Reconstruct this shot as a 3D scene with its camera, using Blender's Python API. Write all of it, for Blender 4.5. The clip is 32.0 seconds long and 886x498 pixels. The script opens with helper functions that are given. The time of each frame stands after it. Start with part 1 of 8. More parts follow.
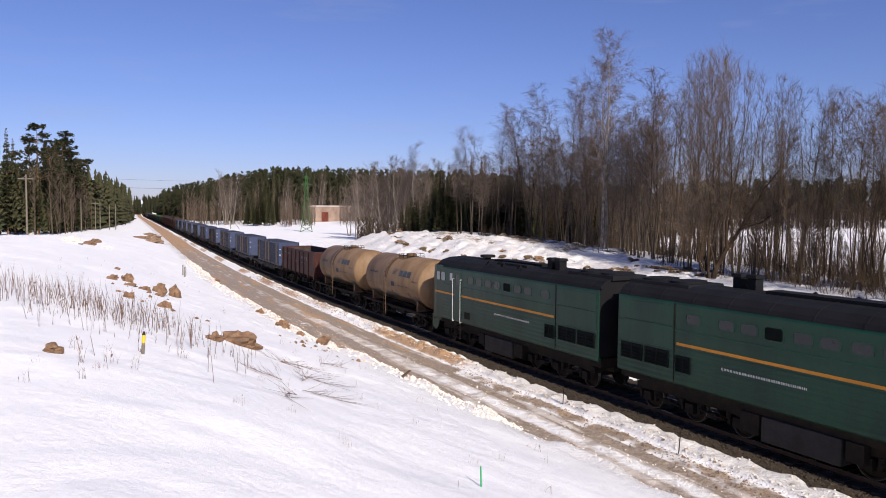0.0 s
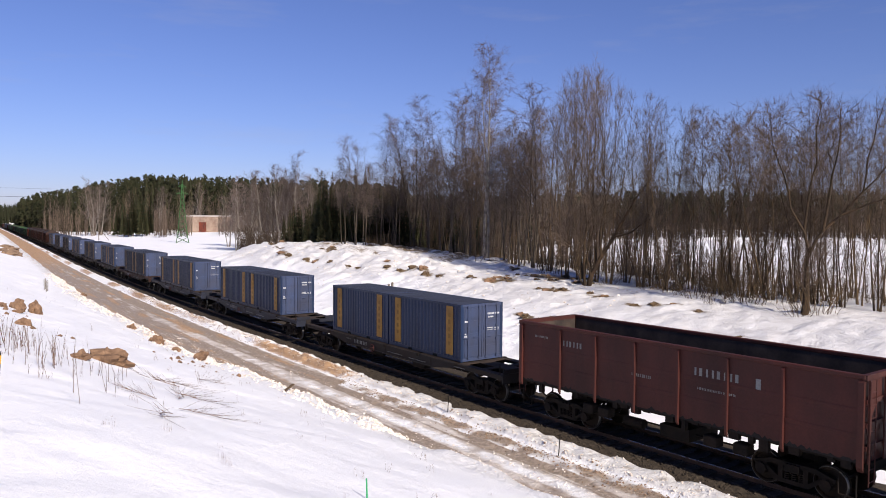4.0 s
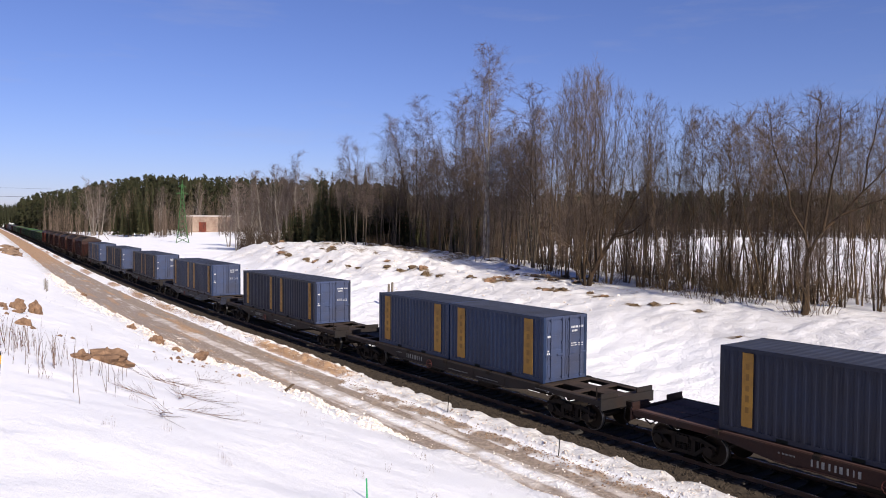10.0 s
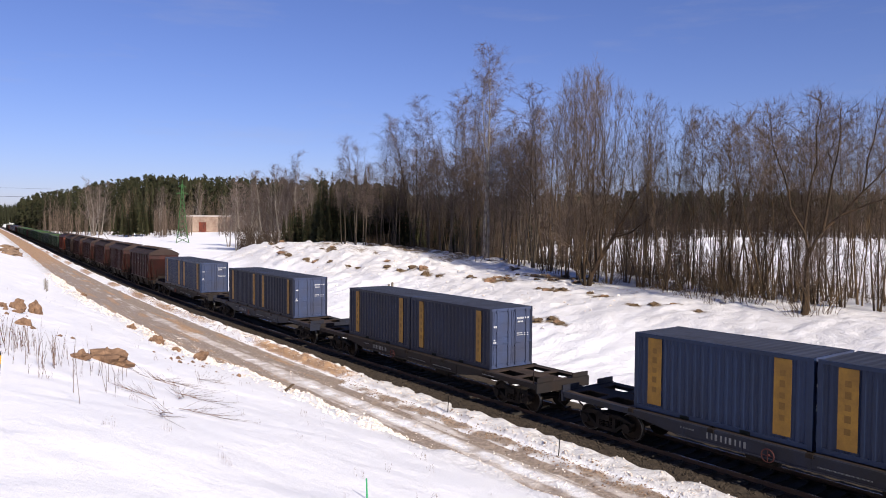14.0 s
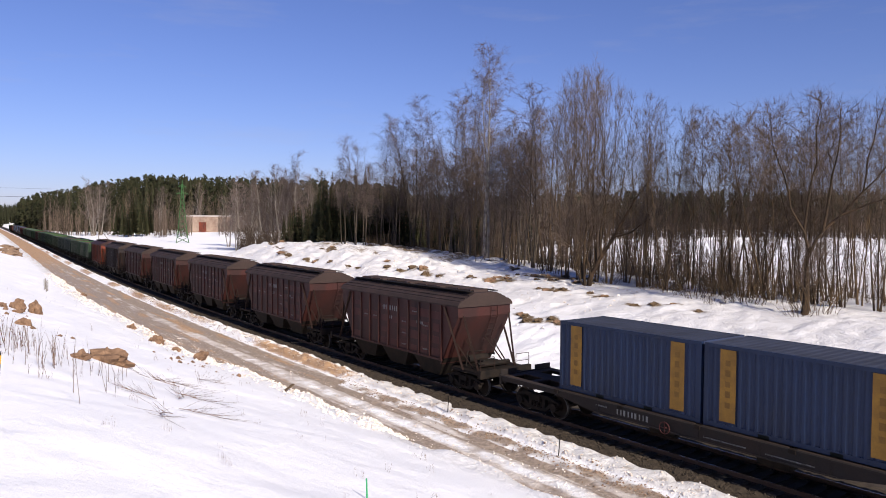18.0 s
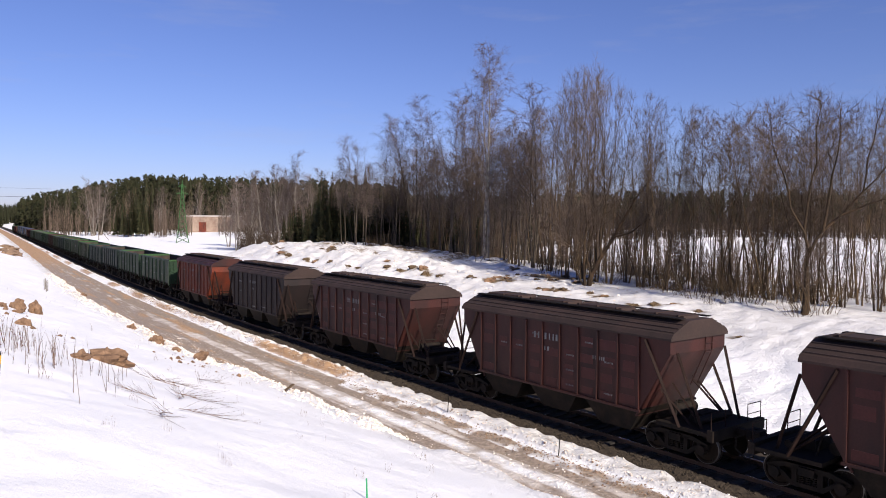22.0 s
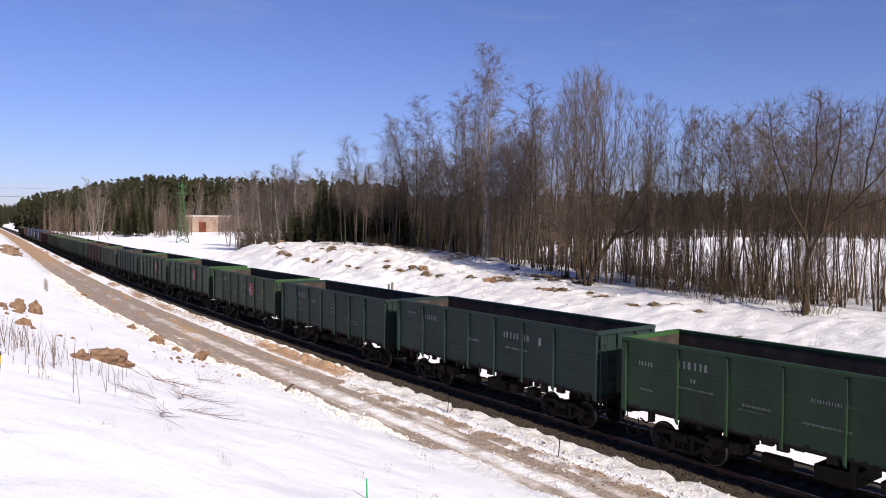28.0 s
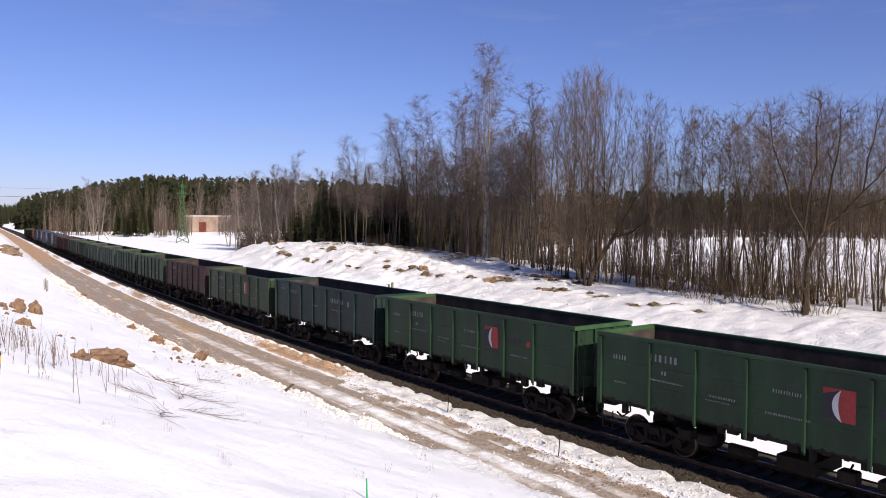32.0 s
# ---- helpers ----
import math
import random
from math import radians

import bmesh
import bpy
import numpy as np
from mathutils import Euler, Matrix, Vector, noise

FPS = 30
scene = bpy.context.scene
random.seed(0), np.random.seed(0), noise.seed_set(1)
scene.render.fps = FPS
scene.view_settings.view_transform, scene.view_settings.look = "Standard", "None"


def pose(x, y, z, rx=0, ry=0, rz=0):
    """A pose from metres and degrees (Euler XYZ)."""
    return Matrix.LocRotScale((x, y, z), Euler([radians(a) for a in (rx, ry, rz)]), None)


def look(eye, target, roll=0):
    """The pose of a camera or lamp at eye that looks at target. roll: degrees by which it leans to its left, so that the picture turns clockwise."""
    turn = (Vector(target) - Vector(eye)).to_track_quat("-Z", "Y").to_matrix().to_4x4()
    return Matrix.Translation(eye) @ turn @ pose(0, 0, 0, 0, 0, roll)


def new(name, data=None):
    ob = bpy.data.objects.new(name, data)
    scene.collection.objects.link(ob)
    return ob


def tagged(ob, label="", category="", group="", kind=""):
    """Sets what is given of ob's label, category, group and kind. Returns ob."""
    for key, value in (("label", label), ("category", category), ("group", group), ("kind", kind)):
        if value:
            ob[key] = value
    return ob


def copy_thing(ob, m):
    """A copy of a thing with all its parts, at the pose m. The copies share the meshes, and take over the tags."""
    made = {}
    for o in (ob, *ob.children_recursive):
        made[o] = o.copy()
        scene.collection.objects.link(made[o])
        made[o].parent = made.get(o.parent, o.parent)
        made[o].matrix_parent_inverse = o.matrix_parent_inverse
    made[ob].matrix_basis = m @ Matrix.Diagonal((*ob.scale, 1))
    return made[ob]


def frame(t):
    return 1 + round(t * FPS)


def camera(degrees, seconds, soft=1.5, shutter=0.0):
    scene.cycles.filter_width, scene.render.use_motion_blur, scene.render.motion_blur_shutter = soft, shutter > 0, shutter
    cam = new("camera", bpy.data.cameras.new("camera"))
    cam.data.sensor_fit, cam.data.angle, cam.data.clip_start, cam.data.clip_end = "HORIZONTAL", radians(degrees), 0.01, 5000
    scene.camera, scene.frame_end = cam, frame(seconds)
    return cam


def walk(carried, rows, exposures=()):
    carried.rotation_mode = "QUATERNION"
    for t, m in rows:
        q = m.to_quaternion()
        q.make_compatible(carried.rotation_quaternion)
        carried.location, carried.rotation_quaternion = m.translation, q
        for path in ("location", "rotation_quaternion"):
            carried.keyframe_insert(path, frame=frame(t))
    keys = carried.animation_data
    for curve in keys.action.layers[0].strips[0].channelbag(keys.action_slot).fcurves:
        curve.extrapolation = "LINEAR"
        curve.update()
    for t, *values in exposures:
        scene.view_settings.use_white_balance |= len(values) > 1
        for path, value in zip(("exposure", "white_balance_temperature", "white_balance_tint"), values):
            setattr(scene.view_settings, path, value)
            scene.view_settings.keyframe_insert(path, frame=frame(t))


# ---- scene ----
# ---------------- camera: on a tripod, panning to the right at first, then still ----------------
EYE_Z = 7.52
cam = camera(61.99, 32.0, soft=0.95)


def aim(pan, tilt, roll):
    return pose(0, 0, EYE_Z, 90 + tilt, 0, pan) @ pose(0, 0, 0, 0, 0, roll)


REST = aim(0.0, -2.073, 0.454)
walk(cam, [(0.0, aim(8.962, -2.929, 0.443)), (0.5, aim(6.743, -2.871, 0.418)), (1.0, aim(4.597, -2.810, 0.463)),
           (1.5, aim(3.335, -2.655, 0.482)), (2.0, aim(2.019, -2.389, 0.472)), (2.5, aim(1.026, -2.138, 0.5)),
           (3.0, aim(0.321, -2.124, 0.477)), (3.5, aim(0.02, -2.078, 0.456)), (4.0, REST), (5.5, REST), (32.0, REST)],
     exposures=[(0.0, 0.34), (3.0, 0.38), (17.0, 0.44), (22.0, 0.47), (32.0, 0.48)])

# ---------------- daylight ----------------
SUN_AZ, SUN_EL = 146.0, 34.0
world = bpy.data.worlds.new("world")
scene.world = world
world.use_nodes = True
wn, wl = world.node_tree.nodes, world.node_tree.links
sky = wn.new("ShaderNodeTexSky")
sky.sky_type, sky.sun_disc = "NISHITA", False
sky.sun_elevation, sky.sun_rotation = radians(SUN_EL), radians(SUN_AZ)
sky.air_density, sky.dust_density, sky.ozone_density, sky.altitude = 1.0, 0.35, 3.0, 100
wn["Background"].inputs[1].default_value = 0.068
cast = wn.new("ShaderNodeMix")
cast.data_type, cast.blend_type = "RGBA", "MULTIPLY"
cast.inputs[0].default_value = 1.0
cast.inputs[7].default_value = (0.80, 0.80, 1.24, 1)
wl.new(sky.outputs[0], cast.inputs[6])
wisp_at = wn.new("ShaderNodeTexCoord")
wisp_map = wn.new("ShaderNodeMapping")
wisp_map.inputs["Scale"].default_value = (1.6, 1.6, 9.0)
wisp = wn.new("ShaderNodeTexNoise")
wisp.inputs["Scale"].default_value, wisp.inputs["Detail"].default_value, wisp.inputs["Roughness"].default_value = 2.2, 6, 0.6
wisp_cut = wn.new("ShaderNodeMapRange")
wisp_cut.inputs["From Min"].default_value, wisp_cut.inputs["From Max"].default_value = 0.56, 0.82
wisp_cut.inputs["To Max"].default_value = 0.22
veil = wn.new("ShaderNodeMix")
veil.data_type = "RGBA"
veil.inputs[7].default_value = (5.2, 5.0, 5.6, 1)
wl.new(wisp_at.outputs["Generated"], wisp_map.inputs[0])
wl.new(wisp_map.outputs[0], wisp.inputs["Vector"])
wl.new(wisp.outputs["Fac"], wisp_cut.inputs["Value"])
wl.new(wisp_cut.outputs[0], veil.inputs[0])
wl.new(cast.outputs[2], veil.inputs[6])
wl.new(veil.outputs[2], wn["Background"].inputs[0])
sun_data = bpy.data.lights.new("sun", "SUN")
sun_data.energy, sun_data.angle, sun_data.color = 5.0, radians(0.53), (1.0, 0.905, 0.80)
sun = new("sun", sun_data)
az, el = radians(SUN_AZ), radians(SUN_EL)
sun.matrix_world = look((60 * math.sin(az), 60 * math.cos(az), 60 * math.tan(el)), (0, 0, 0))


# ---------------- materials ----------------
def mat(name, color, rough=0.6, metal=0.0, var=0.25, grain=18.0, stain=1.2, bump=0.15, second=None, mix=0.45, spec=0.22, by_object=0.0, streak=0.0):
    """A painted, worn or natural surface: base colour, grain and stains at two scales, a fine relief."""
    m = bpy.data.materials.new(name)
    m.use_nodes = True
    n, l = m.node_tree.nodes, m.node_tree.links
    b = n["Principled BSDF"]
    b.inputs["Roughness"].default_value, b.inputs["Metallic"].default_value = rough, metal
    b.inputs["Specular IOR Level"].default_value = spec
    co = n.new("ShaderNodeTexCoord")
    big, fine = n.new("ShaderNodeTexNoise"), n.new("ShaderNodeTexNoise")
    big.inputs["Scale"].default_value, big.inputs["Detail"].default_value, big.inputs["Roughness"].default_value = stain, 6, 0.62
    fine.inputs["Scale"].default_value, fine.inputs["Detail"].default_value = grain, 4
    if streak:
        mp = n.new("ShaderNodeMapping")
        mp.inputs["Scale"].default_value = (1, 1, streak)
        l.new(co.outputs["Object"], mp.inputs[0])
        l.new(mp.outputs[0], big.inputs["Vector"])
    else:
        l.new(co.outputs["Object"], big.inputs["Vector"])
    l.new(co.outputs["Object"], fine.inputs["Vector"])
    ramp = n.new("ShaderNodeValToRGB")
    ramp.color_ramp.elements[0].position, ramp.color_ramp.elements[1].position = 0.36, 0.66
    c2 = second or tuple(c * (1 - var) for c in color)
    ramp.color_ramp.elements[0].color = (*color, 1)
    ramp.color_ramp.elements[1].color = (*(a + (b2 - a) * (mix * 2 if second else 1) for a, b2 in zip(color, c2)), 1)
    l.new(big.outputs["Fac"], ramp.inputs[0])
    hs = n.new("ShaderNodeHueSaturation")
    l.new(ramp.outputs[0], hs.inputs["Color"])
    mr = n.new("ShaderNodeMapRange")
    mr.inputs["To Min"].default_value, mr.inputs["To Max"].default_value = 1 - var * 0.8, 1 + var * 0.8
    l.new(fine.outputs["Fac"], mr.inputs["Value"])
    if by_object:
        info = n.new("ShaderNodeObjectInfo")
        ob = n.new("ShaderNodeMapRange")
        ob.inputs["To Min"].default_value, ob.inputs["To Max"].default_value = 1 - by_object, 1 + by_object
        l.new(info.outputs["Random"], ob.inputs["Value"])
        mu = n.new("ShaderNodeMath")
        mu.operation = "MULTIPLY"
        l.new(mr.outputs[0], mu.inputs[0])
        l.new(ob.outputs[0], mu.inputs[1])
        l.new(mu.outputs[0], hs.inputs["Value"])
    else:
        l.new(mr.outputs[0], hs.inputs["Value"])
    l.new(hs.outputs[0], b.inputs["Base Color"])
    rr = n.new("ShaderNodeMapRange")
    rr.inputs["To Min"].default_value, rr.inputs["To Max"].default_value = max(0.03, rough - 0.12), min(1, rough + 0.12)
    l.new(big.outputs["Fac"], rr.inputs["Value"])
    l.new(rr.outputs[0], b.inputs["Roughness"])
    if bump:
        bp = n.new("ShaderNodeBump")
        bp.inputs["Strength"].default_value, bp.inputs["Distance"].default_value = bump, 0.02
        l.new(fine.outputs["Fac"], bp.inputs["Height"])
        l.new(bp.outputs[0], b.inputs["Normal"])
    return m


M_LOCO = mat("loco_green_paint", (0.0088, 0.0455, 0.0250), 0.40, var=0.22, stain=0.9, grain=9, streak=0.35, second=(0.0065, 0.0270, 0.0170), spec=0.26)
M_LOCO_ROOF = mat("sooty_roof_paint", (0.0125, 0.0125, 0.014), 0.7, var=0.35, stain=0.8, spec=0.1)
M_STRIPE = mat("orange_stripe_paint", (0.50, 0.21, 0.025), 0.5, var=0.2)
M_FRAME = mat("greasy_black_steel", (0.0105, 0.0095, 0.0088), 0.72, var=0.4, stain=2.5, second=(0.025, 0.0185, 0.0145), spec=0.06)
M_WHEEL = mat("worn_wheel_steel", (0.014, 0.0115, 0.010), 0.65, 0.2, var=0.4, second=(0.026, 0.017, 0.011), spec=0.1)
M_TREAD = mat("bright_tread_steel", (0.13, 0.125, 0.12), 0.4, 0.8, var=0.25)
M_TANKGREY = mat("grey_tank_paint", (0.034, 0.031, 0.030), 0.65, var=0.4, stain=1.5, spec=0.1)
M_GLASSDARK = mat("dusty_window_glass", (0.034, 0.038, 0.038), 0.30, var=0.25, stain=1.4, bump=0.0, spec=0.3)
# Pale base colour paints in the bright snow mirrored by the cab panes.
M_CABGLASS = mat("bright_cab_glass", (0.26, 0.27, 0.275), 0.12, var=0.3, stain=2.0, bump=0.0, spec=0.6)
# Near-black that paints the shade inside openings drawn as solid pieces.
M_DARKHOLE = mat("open_dark_louvre", (0.005, 0.007, 0.0065), 0.8, var=0.3, spec=0.08)
M_CREAM = mat("cream_tank_paint", (0.245, 0.160, 0.088), 0.55, var=0.24, stain=0.75, second=(0.145, 0.083, 0.042), mix=0.5, streak=0.22)
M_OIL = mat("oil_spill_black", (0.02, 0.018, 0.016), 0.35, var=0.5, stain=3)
M_RUSTDIRT = mat("brown_spillage_dirt", (0.085, 0.048, 0.024), 0.7, var=0.4, stain=2.5, second=(0.16, 0.10, 0.05))
M_TANKBLUE = mat("faded_blue_lettering", (0.062, 0.076, 0.086), 0.6, var=0.35, grain=30, stain=3)
M_BLUE = mat("container_blue_paint", (0.0118, 0.0245, 0.062), 0.42, var=0.22, stain=0.7, grain=7, second=(0.0138, 0.0215, 0.045), by_object=0.14, streak=0.3)
M_NAVY = mat("dull_navy_paint", (0.00975, 0.01425, 0.03225), 0.5, var=0.25, stain=0.7, second=(0.0135, 0.01425, 0.0225), by_object=0.12)
# Paler than the side blue: sunlight on the ends is in the colour.
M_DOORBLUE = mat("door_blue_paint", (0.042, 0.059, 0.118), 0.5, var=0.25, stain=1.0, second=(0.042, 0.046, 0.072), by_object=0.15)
M_YELLOW = mat("ochre_panel_paint", (0.27, 0.145, 0.024), 0.5, var=0.25, stain=1.5, second=(0.17, 0.09, 0.022))
M_WHITE = mat("white_lettering", (0.504, 0.511, 0.518), 0.6, var=0.25, grain=25)
M_FAINT = mat("faded_white_lettering", (0.22, 0.225, 0.22), 0.7, var=0.35, grain=25, stain=3)
M_FLATBLUE = mat("flatcar_blue_grey", (0.0150, 0.0190, 0.0350), 0.6, var=0.3, stain=1.1, second=(0.0165, 0.0150, 0.0160))
M_FLATRUST = mat("flatcar_red_brown", (0.031, 0.0140, 0.0108), 0.65, var=0.35, stain=1.1, second=(0.022, 0.0145, 0.0135), spec=0.12)
M_FLATDARK = mat("flatcar_sooty_grey", (0.0170, 0.0160, 0.0165), 0.65, var=0.35, stain=1.1, second=(0.026, 0.0190, 0.0160), spec=0.12)
# Dust colour, paled further to put the sky's reflection into the roof.
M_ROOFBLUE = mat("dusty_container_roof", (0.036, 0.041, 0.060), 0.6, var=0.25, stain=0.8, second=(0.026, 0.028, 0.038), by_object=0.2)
M_STRUTDARK = mat("grimy_strut_steel", (0.024, 0.0135, 0.0105), 0.7, var=0.35, stain=1.5, spec=0.1)
M_DECK = mat("dirty_deck_plates", (0.050, 0.034, 0.025), 0.8, var=0.3, stain=1.6, second=(0.024, 0.0185, 0.0165))
M_DECKRED = mat("rusty_deck_plates", (0.085, 0.048, 0.040), 0.8, var=0.3, stain=1.6, second=(0.048, 0.029, 0.025))
M_HOPPER = mat("hopper_red_oxide", (0.047, 0.0142, 0.0112), 0.6, var=0.30, stain=0.8, second=(0.022, 0.0118, 0.011), streak=0.4)
M_HOPPERDARK = mat("hopper_sooty_brown", (0.024, 0.0155, 0.0142), 0.65, var=0.28, stain=0.8, second=(0.0165, 0.0125, 0.012), streak=0.4)
M_HOPPERRED = mat("hopper_bright_red", (0.145, 0.030, 0.0145), 0.6, var=0.3, stain=0.9, second=(0.05, 0.019, 0.0135), mix=0.5, streak=0.3)
M_HOPROOF = mat("dusty_hopper_roof", (0.046, 0.028, 0.023), 0.75, var=0.3, stain=0.9, second=(0.027, 0.019, 0.0165))
M_HOPPATCH = mat("repainted_patch_red", (0.064, 0.0180, 0.0150), 0.6, var=0.35, stain=2.0, second=(0.05, 0.016, 0.014))
M_GGREEN = mat("gondola_green", (0.0170, 0.0420, 0.0200), 0.52, var=0.28, stain=0.8, second=(0.013, 0.024, 0.0145), streak=0.4)
M_GTEAL = mat("gondola_dark_teal", (0.0138, 0.0305, 0.0262), 0.55, var=0.3, stain=0.8, second=(0.0155, 0.0230, 0.0210), streak=0.4)
M_GOLIVE = mat("gondola_olive", (0.0290, 0.0470, 0.0240), 0.55, var=0.28, stain=0.8, second=(0.020, 0.026, 0.0155), streak=0.4)
M_GGREY = mat("gondola_grey_green", (0.06375, 0.08625, 0.06375), 0.6, var=0.28, stain=0.8, second=(0.0375, 0.04875, 0.0375), streak=0.4)
M_GMAROON = mat("gondola_maroon", (0.045, 0.01575, 0.01425), 0.6, var=0.28, stain=0.8, second=(0.027, 0.0165, 0.01575), streak=0.4)
M_GBROWN = mat("gondola_red_brown", (0.066, 0.0185, 0.0145), 0.6, var=0.28, stain=0.8, second=(0.036, 0.015, 0.013), streak=0.4)
# Lighter copy of the wagon green, with sunlight on the end rails in it.
M_BRIGHT = mat("fresh_green_paint", (0.034, 0.082, 0.026), 0.6, var=0.3)
# Rust, darkened so that the shade between the walls is in the colour.
M_INSIDE = mat("rusty_gondola_inside", (0.030, 0.023, 0.020), 0.8, var=0.35, stain=1.3, second=(0.075, 0.054, 0.042))
M_COALDUST = mat("coal_dust_floor", (0.02, 0.018, 0.018), 0.9, var=0.4)
M_LETTER = mat("faded_brown_lettering", (0.185, 0.098, 0.022), 0.6, var=0.3)
M_LOGORED = mat("logo_red_paint", (0.27, 0.034, 0.032), 0.5, var=0.25, stain=3)
M_LOGODARK = mat("logo_dark_paint", (0.02, 0.02, 0.03), 0.5, var=0.1)
M_RAIL = mat("rail_side_rust", (0.07, 0.042, 0.03), 0.7, 0.2, var=0.3)
M_RAILTOP = mat("rail_head_polished", (0.5, 0.5, 0.5), 0.22, 1.0, var=0.1, bump=0.0)
M_SLEEPER = mat("sooty_concrete_sleeper", (0.045, 0.0408, 0.036), 0.85, var=0.3, stain=2.0, second=(0.024, 0.0216, 0.0192), by_object=0.2)
M_BALLAST = mat("crushed_stone_ballast", (0.064, 0.050, 0.036), 0.95, var=0.55, grain=30, stain=6, bump=0.8, second=(0.030, 0.024, 0.019), spec=0.1)
M_CLAY = mat("frozen_clay_lump", (0.25, 0.155, 0.095), 0.9, var=0.4, grain=14, stain=2.5, bump=0.8, second=(0.115, 0.07, 0.046), spec=0.1)
M_TURF = mat("torn_turf", (0.135, 0.092, 0.054), 0.95, var=0.45, grain=16, stain=3.0, bump=0.9, second=(0.055, 0.038, 0.026), spec=0.1)
M_BARK = mat("grey_brown_bark", (0.064, 0.048, 0.034), 0.9, var=0.4, grain=10, stain=1.0, second=(0.125, 0.080, 0.040), bump=0.4, by_object=0.45, spec=0.1)
M_OLDBARK = mat("dark_old_bark", (0.036, 0.027, 0.019), 0.95, var=0.4, grain=8, stain=1.0, second=(0.070, 0.044, 0.026), bump=0.6, spec=0.1)
M_BIRCH = mat("white_birch_bark", (0.30, 0.265, 0.225), 0.8, var=0.3, grain=6, stain=2.2, second=(0.07, 0.055, 0.043), mix=0.4, bump=0.3)
# Darker and browner than the white birch bark.
M_BIRCHBROWN = mat("mossy_birch_bark", (0.105, 0.084, 0.064), 0.9, var=0.35, grain=6, stain=1.6, second=(0.042, 0.033, 0.025), bump=0.3, by_object=0.45, spec=0.1)
M_TWIG = mat("bare_twigs", (0.142, 0.105, 0.079), 0.9, var=0.3, grain=3, bump=0.0, by_object=0.3, spec=0.1)
M_TWIGGREY = mat("greyish_twigs", (0.140, 0.110, 0.088), 0.9, var=0.3, grain=3, bump=0.0, by_object=0.25, spec=0.1)
M_TWIGBIRCH = mat("reddish_birch_twigs", (0.142, 0.108, 0.094), 0.9, var=0.3, grain=3, bump=0.0, by_object=0.25, spec=0.1)
M_SPRUCE = mat("spruce_needles", (0.028, 0.035, 0.017), 0.9, var=0.4, grain=4, stain=0.5, bump=0.0, second=(0.062, 0.052, 0.026), by_object=0.4, spec=0.15)
M_PINE = mat("pine_needles", (0.030, 0.037, 0.018), 0.9, var=0.4, grain=4, stain=0.5, bump=0.0, second=(0.052, 0.046, 0.022), by_object=0.3, spec=0.15)
M_PINEBARK = mat("pine_bark", (0.22, 0.12, 0.065), 0.9, var=0.35, grain=8, second=(0.11, 0.075, 0.05))
M_REED = mat("dry_weed_stems", (0.165, 0.092, 0.052), 0.9, var=0.4, grain=5, bump=0.0)
M_PYLON = mat("green_pylon_paint", (0.05, 0.135, 0.045), 0.5, var=0.15)
M_POLE = mat("weathered_pole_wood", (0.17, 0.145, 0.115), 0.9, var=0.3, grain=12)
M_WALL = mat("pale_plaster_wall", (0.31, 0.235, 0.18), 0.85, var=0.35, stain=0.3, second=(0.17, 0.11, 0.085))
M_ROOFTIN = mat("tin_shed_roof", (0.42, 0.38, 0.35), 0.6, var=0.25, stain=0.3)
# Darker copy of the bare twigs: shade inside the brush is in the colour.
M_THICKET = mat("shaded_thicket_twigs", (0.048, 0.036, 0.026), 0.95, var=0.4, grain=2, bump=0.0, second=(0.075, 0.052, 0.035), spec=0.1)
M_CRUMB = mat("clay_crumbs", (0.265, 0.178, 0.118), 0.95, var=0.35, grain=20, stain=3, bump=0.5, second=(0.16, 0.108, 0.074))
M_SNOWCLOD = mat("dirty_snow_clods", (0.75, 0.70, 0.65), 0.85, var=0.15, grain=12, stain=4, bump=0.5, second=(0.58, 0.48, 0.39))
M_POSTYEL = mat("yellow_marker_paint", (0.75, 0.47, 0.03), 0.5, var=0.12)
M_POSTBLK = mat("black_marker_cap", (0.02, 0.02, 0.02), 0.5, var=0.12)
M_STAKEGREEN = mat("green_plastic_stake", (0.04, 0.32, 0.13), 0.45, var=0.12)


# ---------------- mesh helpers ----------------
def part(name, bm, material, parent=None, label=""):
    """Links a bmesh as one mesh object, under a thing or a part when one is given."""
    me = bpy.data.meshes.new(name)
    bm.to_mesh(me)
    bm.free()
    me.materials.append(material)
    ob = new(name, me)
    if parent:
        ob.parent = parent
    if label:
        ob["label"] = label
    return ob


def thing(name, label, category, group="", m=None):
    ob = new(name)
    ob.empty_display_size = 0.3
    if m is not None:
        ob.matrix_basis = m
    return tagged(ob, label, category, group)


def box(bm, x0, x1, y0, y1, z0, z1, tx=0.0, ty=0.0):
    """A block; tx, ty draw in the top's sides."""
    v = [bm.verts.new(p) for p in ((x0, y0, z0), (x1, y0, z0), (x1, y1, z0), (x0, y1, z0), (x0 + tx, y0 + ty, z1), (x1 - tx, y0 + ty, z1), (x1 - tx, y1 - ty, z1), (x0 + tx, y1 - ty, z1))]
    for q in ((3, 2, 1, 0), (4, 5, 6, 7), (0, 1, 5, 4), (1, 2, 6, 5), (2, 3, 7, 6), (3, 0, 4, 7)):
        bm.faces.new([v[i] for i in q])
    return v


def boxes(*rows):
    bm = bmesh.new()
    for r in rows:
        box(bm, *r)
    return bm


def rounded(bm, width=0.02, segments=2):
    bmesh.ops.bevel(bm, geom=bm.edges[:], offset=width, segments=segments, affect="EDGES", profile=0.6)
    return bm


